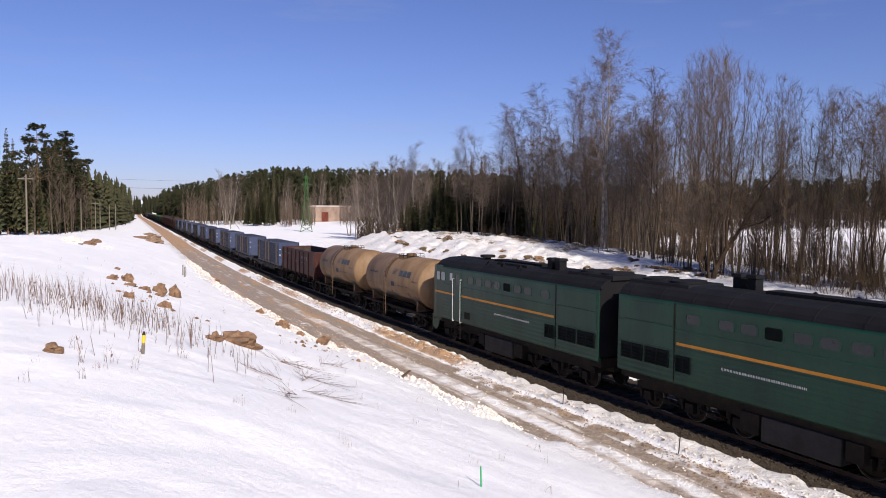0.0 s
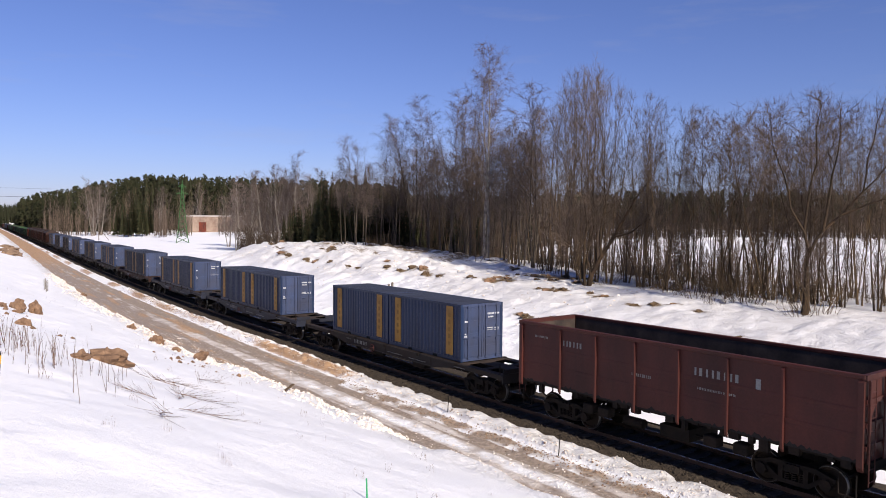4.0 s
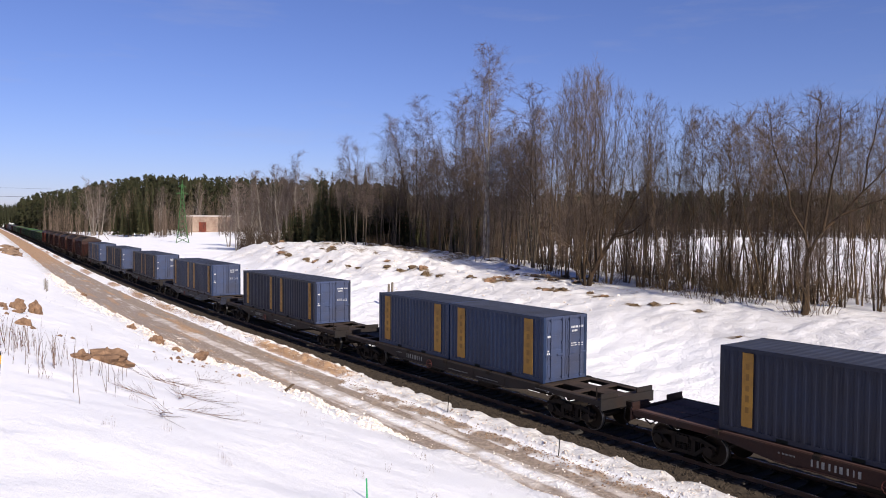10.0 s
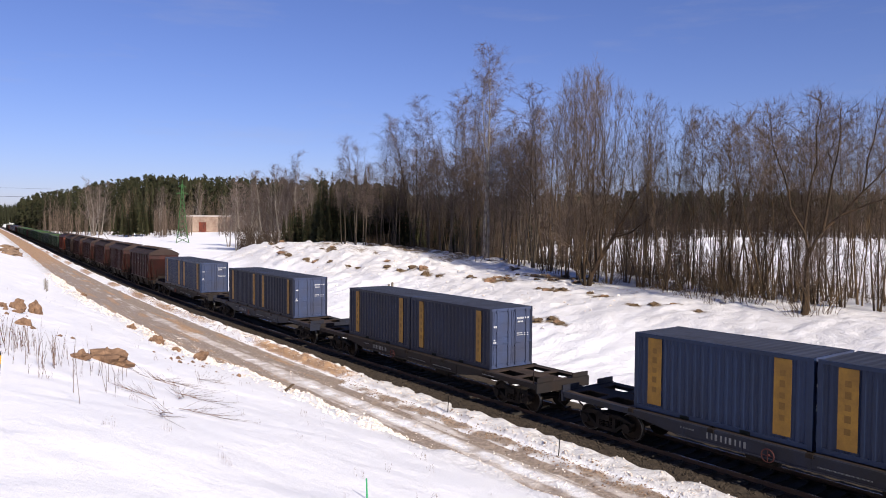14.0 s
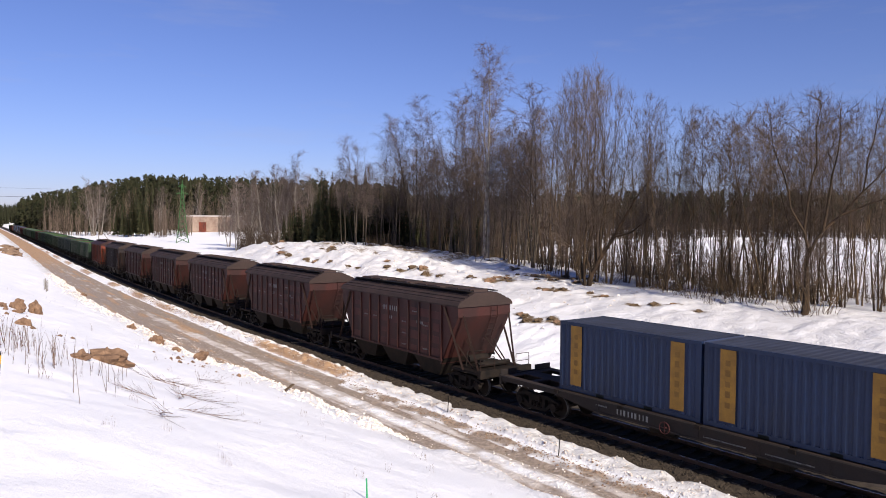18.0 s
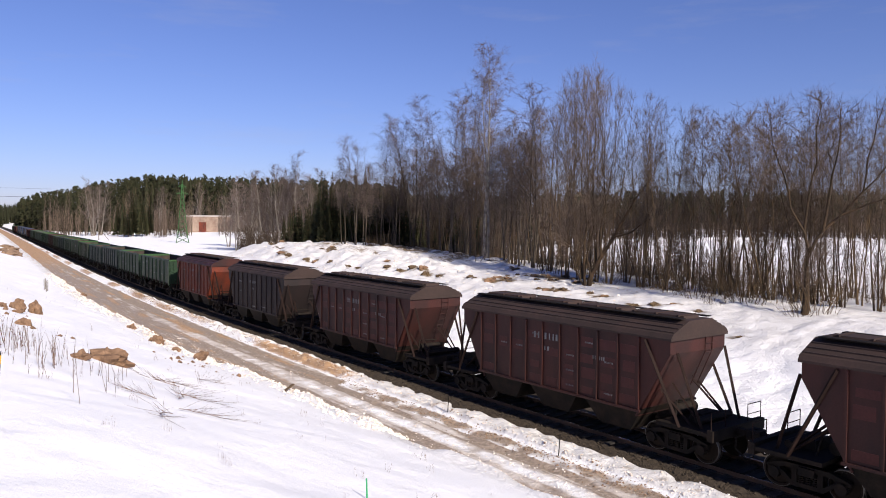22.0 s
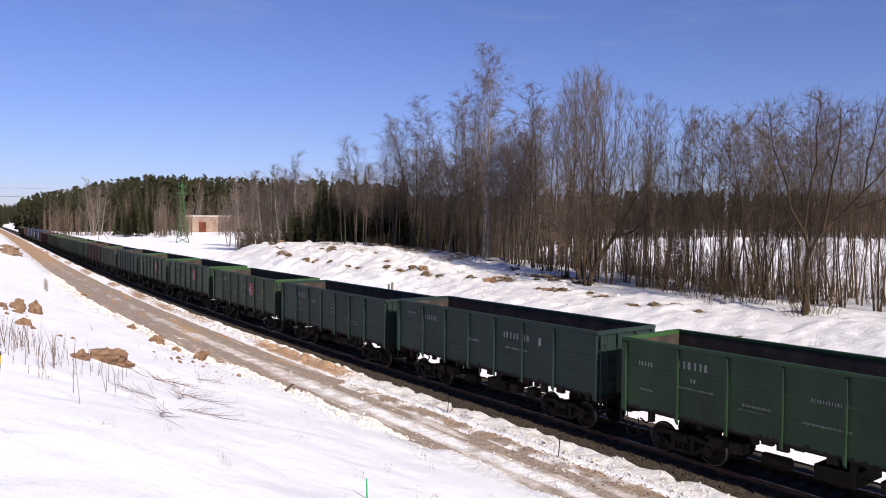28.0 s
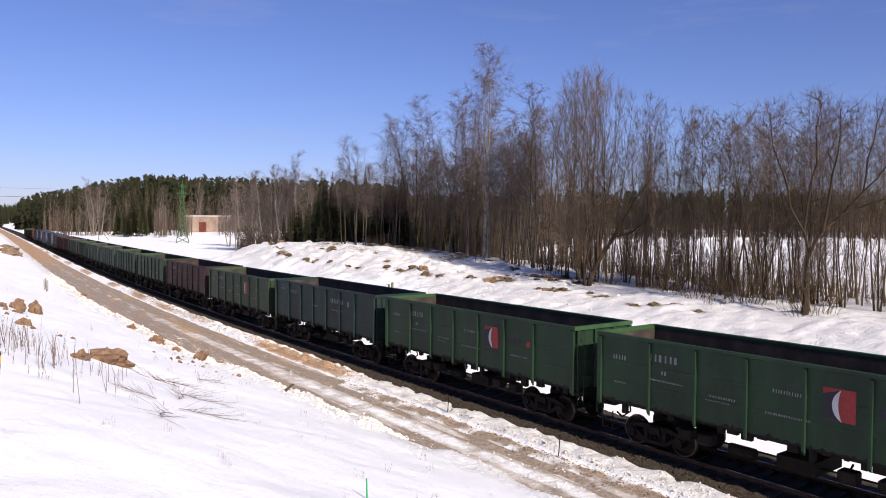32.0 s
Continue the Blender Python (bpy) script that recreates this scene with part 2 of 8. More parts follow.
def prism(bm, outline, x0, x1, axis="x"):
    """Sweeps an outline, given in the two other axes, along an axis."""
    def at(a, b, t):
        return {"x": (t, a, b), "y": (a, t, b), "z": (a, b, t)}[axis]
    lo, hi = [bm.verts.new(at(a, b, x0)) for a, b in outline], [bm.verts.new(at(a, b, x1)) for a, b in outline]
    k = len(outline)
    for i in range(k):
        bm.faces.new((lo[i], lo[(i + 1) % k], hi[(i + 1) % k], hi[i]))
    bm.faces.new(lo[::-1])
    bm.faces.new(hi)
    bmesh.ops.recalc_face_normals(bm, faces=bm.faces[:])
    return bm


def tube(bm, a, b, r0, r1=None, sides=6):
    """A round bar from a to b."""
    r1 = r0 if r1 is None else r1
    a, b = Vector(a), Vector(b)
    w = (b - a).normalized()
    u = w.cross(Vector((0, 0, 1)) if abs(w.z) < 0.9 else Vector((1, 0, 0))).normalized()
    v = w.cross(u)
    lo, hi = [], []
    for i in range(sides):
        c = math.cos(2 * math.pi * i / sides) * u + math.sin(2 * math.pi * i / sides) * v
        lo.append(bm.verts.new(a + c * r0))
        hi.append(bm.verts.new(b + c * r1))
    for i in range(sides):
        bm.faces.new((lo[i], lo[(i + 1) % sides], hi[(i + 1) % sides], hi[i]))
    bm.faces.new(lo[::-1])
    bm.faces.new(hi)
    return bm


def tubes(*rows, sides=6):
    bm = bmesh.new()
    for r in rows:
        tube(bm, *r, sides=sides)
    return bm


# ---------------- the railway line: a long bend, then straight ----------------
HEAD_S = (-77.9, -38.95, 0.0, 38.95, 77.9, 116.8, 175.3, 253.0, 681.0)
HEAD_A = (-42.55, -40.13, -37.70, -35.28, -33.26, -32.28, -31.90, -31.97, -32.20)
TRACK_X, TRACK_Y = 14.658, 16.040
_s = np.arange(-700.0, 3001.0, 1.0)
_a = np.radians(np.interp(_s, HEAD_S, HEAD_A))
_x = np.concatenate([[0], np.cumsum((np.sin(_a[1:]) + np.sin(_a[:-1])) / 2)])
_y = np.concatenate([[0], np.cumsum((np.cos(_a[1:]) + np.cos(_a[:-1])) / 2)])
_x, _y = _x - _x[700] + TRACK_X, _y - _y[700] + TRACK_Y
FAR_A = radians(-33.0)


def line(s, d=0.0):
    """The place at s metres along the line and d metres to its right (away from the camera's bank)."""
    a = np.interp(s, _s, _a)
    n = np.clip(d, -60, 60)
    return (np.interp(s, _s, _x) + n * np.cos(a) + (d - n) * math.cos(FAR_A), np.interp(s, _s, _y) - n * np.sin(a) - (d - n) * math.sin(FAR_A))


def heading(s):
    return math.degrees(float(np.interp(s, _s, _a)))


def on_line(s, d=0.0, z=0.0, turn=0.0):
    x, y = line(s, d)
    return pose(float(x), float(y), z, 0, 0, turn - heading(s))


# ---------------- ground ----------------
def smooth(a, b, v):
    t = np.clip((v - a) / (b - a), 0, 1)
    return t * t * (3 - 2 * t)


class Ripple:
    """Smooth random relief, the same at every build."""

    def __init__(self, seed, n=256):
        self.g = np.random.RandomState(seed).uniform(-1, 1, (n, n))
        self.n = n

    def __call__(self, x, y, size):
        x, y = np.asarray(x) / size, np.asarray(y) / size
        i, j = np.floor(x).astype(int), np.floor(y).astype(int)
        u, v = x - i, y - j
        u, v = u * u * (3 - 2 * u), v * v * (3 - 2 * v)
        g, n = self.g, self.n
        return (g[i % n, j % n] * (1 - u) + g[(i + 1) % n, j % n] * u) * (1 - v) + (g[i % n, (j + 1) % n] * (1 - u) + g[(i + 1) % n, (j + 1) % n] * u) * v


R1, R2, R3 = Ripple(3), Ripple(8), Ripple(21)


def fractal(x, y, size, octaves=4):
    return sum(r(x + 17 * k, y - 9 * k, size / 2 ** k) / 2 ** k for k, r in zip(range(octaves), (R1, R2, R3, R1, R2)))


def road_edge(s):
    """Where the service road ends at the foot of the near bank."""
    return np.interp(s, (0, 12, 20, 26, 38, 70, 115, 190), (-6.1, -6.25, -6.4, -6.6, -7.5, -7.7, -7.2, -7.0)) + 0.16 * R1(s, 0 * s, 5.0)


def height(s, d):
    """The ground's height over the rails, by the place along and beside the line."""
    s, d = np.asarray(s, float), np.asarray(d, float)
    # the near side: snow strip, dirt road, berm, the cutting's bank and the plateau on which the camera stands
    top = np.interp(s, (-200, 30, 60, 110, 160, 250, 400, 700), (5.6, 5.5, 5.0, 3.7, 2.6, 0.8, 0.4, 0.3)) + 0.0 * d
    top = top - 0.010 * np.clip(-d - 30, 0, 400)
    slope = np.interp(s, (-200, 15, 60, 160, 300), (0.40, 0.40, 0.36, 0.34, 0.3))
    edge = road_edge(s)
    run = np.clip(edge - d, 0, None)
    bank = -0.42 + slope * run
    k = 1.1
    bank = -k * np.log(np.exp(-np.clip(bank, -4, 30) / k) + np.exp(-top / k)) + 0.06
    berm = 0.34 * np.exp(-((d - edge + 0.7) / 0.45) ** 2) * (0.5 + 0.7 * R2(s, d, 1.6))
    rut = -0.06 * np.exp(-((d + 5.95) / 0.22) ** 2) - 0.06 * np.exp(-((d + 4.35) / 0.22) ** 2)
    far_ = smooth(24, 31, s)
    clod = 0.17 * np.exp(-((d + 2.7) / 0.5) ** 2) * np.clip(R3(s, d, 0.45) + 0.45, 0, 1) * far_ + 0.10 * np.exp(-((d + 3.55) / 0.4) ** 2) * np.clip(R3(s, d, 0.3) + 0.3, 0, 1) * (1 - far_)
    strip = smooth(-3.10, -2.92, d) * (0.17 + 0.08 * R2(s, d, 0.45) + 0.05 * R3(s, d, 0.24))
    left = np.where(d < edge, bank + berm, -0.42 + rut + clod + strip + 0.03 * R1(s, d, 0.35))
    left = np.maximum(left, -0.5)
    # the far side: ditch, snowy bank with a mound, then the low fields
    crest = np.interp(s, (-300, -20, 20, 40, 62, 82, 100, 109, 116, 124, 150), (1.6, 1.8, 2.1, 2.5, 3.3, 4.1, 4.1, 4.0, 1.9, 0.0, -0.4))
    up = smooth(4.5, 24, d)
    down = 1 - smooth(30, 62, d) * np.interp(s, (0, 60, 110), (0.95, 0.85, 1.0))
    right = -0.36 - 0.25 * smooth(2.2, 4.5, d) + (crest + 0.55) * up * down
    right = right + np.interp(d, (62, 160, 420, 900), (0, -0.4, 0.6, 3.0))
    right = right + 2.5 * smooth(190, 380, s) * smooth(30, 90, d)
    z = np.where(d < 0, left, right) + 0.030 * np.clip(s - 800, 0, 900)
    off = np.where(d < 0, -d - 1.95, d - 3.2)
    rough = smooth(0.0, 5, np.where(d < 0, edge - d, d - 3.2))
    calm = np.where(d < 0, 0.42 + 0.60 * np.exp(-((d - edge + 2.0) / 2.6) ** 2) + 0.3 * smooth(20, 40, s), 1.0)
    z = z + rough * (0.15 * fractal(s, d, 7.0, 2) + calm * (0.05 * R3(s, d, 1.1) + 0.035 * R2(s, d, 0.5)) + np.where(d > 0, 0.012, 0.035) * R2(s * 0.6, d, 2.2) + np.where(d > 0, 0.01, 0.02) * R2(s * 0.5, d, 1.3) - 0.10 * np.clip(R1(s + 3, d, 0.8) - 0.45, 0, 1) + np.where(d > 0, 0.06 * R2(s, d, 1.5) + 0.08 * R3(s, d, 0.8) + 0.06 * R1(s, d, 0.55), 0.022 * R1(s, d, 0.42)))
    mound = smooth(40, 60, s) * (1 - smooth(112, 124, s)) * smooth(8, 18, d) * (1 - smooth(34, 48, d))
    z = z + mound * (0.26 * R1(s, d, 2.4) + 0.24 * R2(s, d, 1.2) + 0.16 * R3(s, d, 0.7))
    # under the track bed
    return np.where(off < 0, np.minimum(z, -0.32 - 0.5 * smooth(0, -0.5, off)), z)


def ground_at(s, d):
    return float(height(s, d))


def spread(stops):
    """Values whose spacing changes from stop to stop."""
    out = [stops[0][0]]
    for (a, da), (b, db) in zip(stops, stops[1:]):
        while out[-1] < b - 1e-6:
            t = (out[-1] - a) / (b - a)
            out.append(out[-1] + da + (db - da) * t)
        out[-1] = b
    return np.array(out)


def sheet(name, ss, dd, zz, material, attributes=()):
    S, D = np.meshgrid(ss, dd, indexing="ij")
    X, Y = line(S, D)
    ns, nd = S.shape
    verts = np.stack([X, Y, zz], -1).reshape(-1, 3)
    i = np.arange(ns * nd).reshape(ns, nd)
    faces = np.stack([i[:-1, :-1], i[:-1, 1:], i[1:, 1:], i[1:, :-1]], -1).reshape(-1, 4)
    me = bpy.data.meshes.new(name)
    me.from_pydata(verts.tolist(), [], faces.tolist())
    me.materials.append(material)
    for key, values in attributes:
        me.attributes.new(key, "FLOAT", "POINT").data.foreach_set("value", values.reshape(-1).astype(np.float32))
    me.polygons.foreach_set("use_smooth", [True] * len(me.polygons))
    me.update()
    ob = new(name, me)
    if me.polygons[0].normal.z < 0:
        me.flip_normals()
    return ob


def snow_material():
    m = bpy.data.materials.new("old_snow_and_soil")
    m.use_nodes = True
    n, l = m.node_tree.nodes, m.node_tree.links
    b = n["Principled BSDF"]
    co = n.new("ShaderNodeTexCoord")

    def noise_node(scale, detail=5, rough=0.6):
        t = n.new("ShaderNodeTexNoise")
        t.inputs["Scale"].default_value, t.inputs["Detail"].default_value, t.inputs["Roughness"].default_value = scale, detail, rough
        l.new(co.outputs["Object"], t.inputs["Vector"])
        return t

    def ramp(src, stops):
        r = n.new("ShaderNodeValToRGB")
        while len(r.color_ramp.elements) < len(stops):
            r.color_ramp.elements.new(0.5)
        for e, (p, c) in zip(r.color_ramp.elements, stops):
            e.position, e.color = p, (*c, 1)
        l.new(src, r.inputs[0])
        return r

    def mixed(fac, a, c):
        x = n.new("ShaderNodeMix")
        x.data_type = "RGBA"
        l.new(fac, x.inputs[0])
        l.new(a, x.inputs[6])
        l.new(c, x.inputs[7])
        return x.outputs[2]

    def cut(attr, src, gain, bias):
        """attribute plus noise, cut to 0..1"""
        at = n.new("ShaderNodeAttribute")
        at.attribute_name = attr
        a = n.new("ShaderNodeMath")
        a.operation = "MULTIPLY_ADD"
        l.new(src, a.inputs[0])
        a.inputs[1].default_value = gain
        l.new(at.outputs["Fac"], a.inputs[2])
        c = n.new("ShaderNodeMapRange")
        c.inputs["From Min"].default_value, c.inputs["From Max"].default_value = bias, bias + 0.22
        l.new(a.outputs[0], c.inputs["Value"])
        return c.outputs[0]

    wide, mid, fine, grit = noise_node(0.12), noise_node(1.1, 6), noise_node(7, 5), noise_node(45, 3)
    snow = ramp(wide.outputs["Fac"], [(0.3, (0.81, 0.805, 0.81)), (0.7, (0.885, 0.875, 0.87))])
    ice = ramp(mid.outputs["Fac"], [(0.3, (0.68, 0.62, 0.565)), (0.65, (0.47, 0.41, 0.36))])
    soil = ramp(fine.outputs["Fac"], [(0.25, (0.20, 0.152, 0.112)), (0.5, (0.31, 0.245, 0.19)), (0.75, (0.44, 0.365, 0.30))])
    clay = ramp(fine.outputs["Fac"], [(0.25, (0.26, 0.15, 0.08)), (0.55, (0.46, 0.29, 0.16)), (0.8, (0.62, 0.45, 0.29))])
    grass = ramp(fine.outputs["Fac"], [(0.3, (0.10, 0.075, 0.045)), (0.6, (0.20, 0.14, 0.08)), (0.8, (0.30, 0.22, 0.14))])
    # Greyer snow: dirt, plus painted shade of twigs and crumbs.
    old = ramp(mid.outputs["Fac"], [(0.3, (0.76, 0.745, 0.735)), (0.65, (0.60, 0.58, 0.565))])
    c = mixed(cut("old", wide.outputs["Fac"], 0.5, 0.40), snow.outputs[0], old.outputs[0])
    c = mixed(cut("slush", mid.outputs["Fac"], 0.9, 0.80), c, ice.outputs[0])
    c = mixed(cut("soil", mid.outputs["Fac"], 0.5, 0.66), c, soil.outputs[0])
    c = mixed(cut("clay", fine.outputs["Fac"], 0.8, 0.80), c, clay.outputs[0])
    c = mixed(cut("grass", mid.outputs["Fac"], 1.1, 0.95), c, grass.outputs[0])
    l.new(c, b.inputs["Base Color"])
    b.inputs["Roughness"].default_value = 0.62
    b.inputs["Specular IOR Level"].default_value = 0.3
    add = n.new("ShaderNodeMath")
    add.operation = "MULTIPLY_ADD"
    crust = noise_node(1.3, 4)
    mul = n.new("ShaderNodeMath")
    mul.operation = "MULTIPLY_ADD"
    l.new(crust.outputs["Fac"], mul.inputs[0])
    mul.inputs[1].default_value = 5.0
    l.new(grit.outputs["Fac"], mul.inputs[2])
    l.new(fine.outputs["Fac"], add.inputs[0])
    add.inputs[1].default_value = 1.5
    l.new(mul.outputs[0], add.inputs[2])
    bp = n.new("ShaderNodeBump")
    bp.inputs["Strength"].default_value, bp.inputs["Distance"].default_value = 0.30, 0.05
    l.new(add.outputs[0], bp.inputs["Height"])
    # a coarser, broken crust where the snow has thawed and frozen again
    crusted = n.new("ShaderNodeAttribute")
    crusted.attribute_name = "crust"
    lumpy = noise_node(3.4, 6, 0.68)
    b2 = n.new("ShaderNodeBump")
    b2.inputs["Distance"].default_value = 0.14
    l.new(crusted.outputs["Fac"], b2.inputs["Strength"])
    l.new(lumpy.outputs["Fac"], b2.inputs["Height"])
    l.new(bp.outputs[0], b2.inputs["Normal"])
    l.new(b2.outputs[0], b.inputs["Normal"])
    return m


# bare clods and turf on the far bank: along, beside, size
CLODS = ((88.9, 17.8, 0.55), (86.7, 17.9, 0.50), (91.5, 18.6, 0.45), (83.9, 22.4, 0.90), (79.6, 17.4, 0.42), (77.8, 17.8, 0.42), (74.7, 18.5, 0.40), (69.2, 18.1, 0.32), (66.4, 17.9, 0.30), (65.6, 21.1, 0.42), (62.9, 19.6, 0.36), (59.4, 19.0, 0.34),
         (58.7, 20.2, 0.42), (57.5, 20.7, 0.52), (54.8, 19.3, 0.52), (52.8, 19.5, 0.32), (49.8, 21.0, 0.40), (46.8, 21.1, 0.52), (46.2, 22.3, 1.0), (52.1, 28.2, 0.8), (45.4, 25.8, 1.3), (42.5, 24.8, 0.7), (43.6, 27.3, 1.2), (39.6, 25.9, 0.8),
         (39.1, 20.7, 0.7), (37.9, 21.5, 0.5), (33.9, 21.5, 0.6), (29.0, 19.7, 0.36), (27.8, 20.3, 0.36), (26.8, 21.1, 0.25), (24.4, 20.6, 0.30), (19.0, 16.8, 0.2), (14.4, 15.7, 0.22), (13.1, 15.1, 0.34), (12.4, 15.2, 0.22), (34.0, 14.1, 0.42), (32.4, 13.9, 0.36), (31.0, 14.2, 0.34), (33.2, 13.5, 0.40), (31.8, 14.5, 0.34), (30.2, 13.9, 0.30), (35.0, 14.5, 0.34), (97.5, 20.5, 0.6), (104, 22, 0.8))


def build_ground():
    ss = spread([(-600, 60), (-120, 12), (-20, 1.2), (2, 0.24), (40, 0.24), (75, 0.5), (140, 1.3), (300, 5), (700, 25), (2900, 200)])
    dd = spread([(-2500, 300), (-400, 40), (-90, 4), (-45, 0.9), (-27, 0.30), (-9, 0.24), (-7.8, 0.12), (-2.4, 0.12), (-1.2, 0.8), (2.4, 0.8), (5, 0.45), (30, 0.5), (62, 1.6), (150, 8), (500, 50), (2600, 300)])
    S, D = np.meshgrid(ss, dd, indexing="ij")
    Z = height(S, D)
    edge = road_edge(S)
    near = 1 - smooth(24, 31, S)
    inner = np.where(near > 0.5, -4.0, -3.4)
    road = smooth(-0.10, 0.15, D - edge) * (1 - smooth(-0.15, 0.2, D - inner))
    gone = 1 - smooth(1500, 1900, S)
    streak = 0.42 * R2(S * 0.07, D, 0.17) + 0.30 * R3(S * 0.2, D, 0.4)
    icy = np.exp(-((D + 5.12) / 0.42) ** 4) * np.interp(S, (0, 22, 40, 70), (0.95, 0.85, 0.45, 0.2))
    soil = road * gone * np.clip(0.66 + 0.10 * (1 - near) - 0.85 * icy + streak * (0.55 + 0.45 * near), 0, 1)
    soil = np.maximum(soil, gone * near * 0.80 * np.exp(-((D + 3.62) / 0.50) ** 4) * np.clip(0.85 + 0.4 * R2(S, D, 0.5), 0, 1))
    clay = gone * near * 0.50 * np.exp(-((D + 3.50) / 0.42) ** 4) * np.clip(0.75 + 0.5 * R1(S, D, 0.8), 0, 1)
    clay = np.maximum(clay, gone * (1 - near) * np.exp(-((D + 2.75) / 0.62) ** 4) * np.interp(S, (30, 60, 130), (0.75, 0.66, 0.60)) * np.clip(0.75 + 0.7 * R1(S * 0.3, D, 1.6), 0.25, 1))
    clay = np.maximum(clay, road * gone * np.interp(S, (60, 110, 160, 220), (0.0, 0.30, 0.62, 0.7)))
    clay = np.maximum(clay, gone * 0.46 * smooth(22, 32, S) * smooth(-2.4, -1.0, D - edge) * (1 - smooth(-0.1, 0.1, D - edge)) * np.clip(0.7 + R2(S, D, 1.2), 0, 1))
    clay = np.maximum(clay, gone * 0.40 * np.exp(-((D - edge + 0.10) / 0.16) ** 2) * np.clip(0.5 + R2(S, D, 0.9), 0, 1))
    clay = np.maximum(clay, 0.75 * smooth(150, 190, S) * gone * smooth(-7.0, -6.2, D) * (1 - smooth(-3.3, -2.8, D)))
    clay = np.maximum(clay, 0.8 * smooth(145, 165, S) * (1 - smooth(215, 260, S)) * smooth(-15, -11, D) * (1 - smooth(-9, -7, D)) * np.clip(0.3 + R1(S, D, 6.0), 0, 1))
    clay = np.maximum(clay, road * gone * (1 - near) * np.clip(0.30 + 0.42 * R2(S * 0.06, D, 0.3) + 0.15 * R3(S * 0.3, D, 0.5), 0, 0.6))
    strip = smooth(-3.15, -2.95, D) * (1 - smooth(-2.0, -1.8, D)) * near
    soil = np.maximum(soil, strip * np.clip(0.24 + 0.30 * R2(S, D, 0.5) + 0.2 * R3(S, D, 0.25), 0, 1))
    slush = road * gone * np.clip(0.85 - 0.55 * icy, 0, 1)
    # Far bank: dirt, with the trees' twig shadows put into the colour.
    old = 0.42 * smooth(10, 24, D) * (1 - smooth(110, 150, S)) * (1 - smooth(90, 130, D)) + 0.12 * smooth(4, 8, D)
    # The strip by the ballast is greyed too, for shade between its crumbs.
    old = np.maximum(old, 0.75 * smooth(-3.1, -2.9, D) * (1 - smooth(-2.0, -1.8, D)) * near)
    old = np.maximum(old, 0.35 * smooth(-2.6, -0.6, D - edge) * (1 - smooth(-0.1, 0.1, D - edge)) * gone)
    # bare, trampled patches on the far bank and under the woods
    patch = smooth(45, 60, S) * (1 - smooth(104, 118, S)) * smooth(14, 24, D) * (1 - smooth(40, 50, D))
    grass = 0.40 * patch * np.clip(0.55 + 1.0 * R1(S, D, 4.0), 0, 1) + 0.30 * smooth(23, 32, D) * (1 - smooth(62, 85, D)) * (1 - smooth(95, 112, S)) * np.clip(0.7 + 0.6 * R2(S, D, 2.5), 0, 1)
    grass = np.maximum(grass, 0.62 * smooth(114, 124, S) * (1 - smooth(150, 170, S)) * smooth(16, 26, D) * (1 - smooth(48, 60, D)) * np.clip(0.45 + R3(S, D * 2.2, 5.0), 0, 1))
    for cs, cd, q in CLODS:
        rs, rd = 0.5 + q * 1.9, 0.25 + q * 1.05
        grass = np.maximum(grass, 0.72 * np.exp(-((S - cs) / rs) ** 2 - ((D - cd) / rd) ** 2))
    grass = np.maximum(grass, 0.8 * smooth(470, 560, D) + 0.0 * S)
    crust = np.clip(0.85 * smooth(3.5, 7, D) * (1 - smooth(150, 260, S)) + 0.8 * smooth(-3.6, -0.8, D - edge) * (1 - smooth(-2.2, -2.0, D)), 0, 1)
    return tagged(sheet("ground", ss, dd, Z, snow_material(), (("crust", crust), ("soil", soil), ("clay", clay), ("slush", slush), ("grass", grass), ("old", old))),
                  "snow-covered cutting and fields with a muddy service road beside the line", "ground", kind="structure")


build_ground()


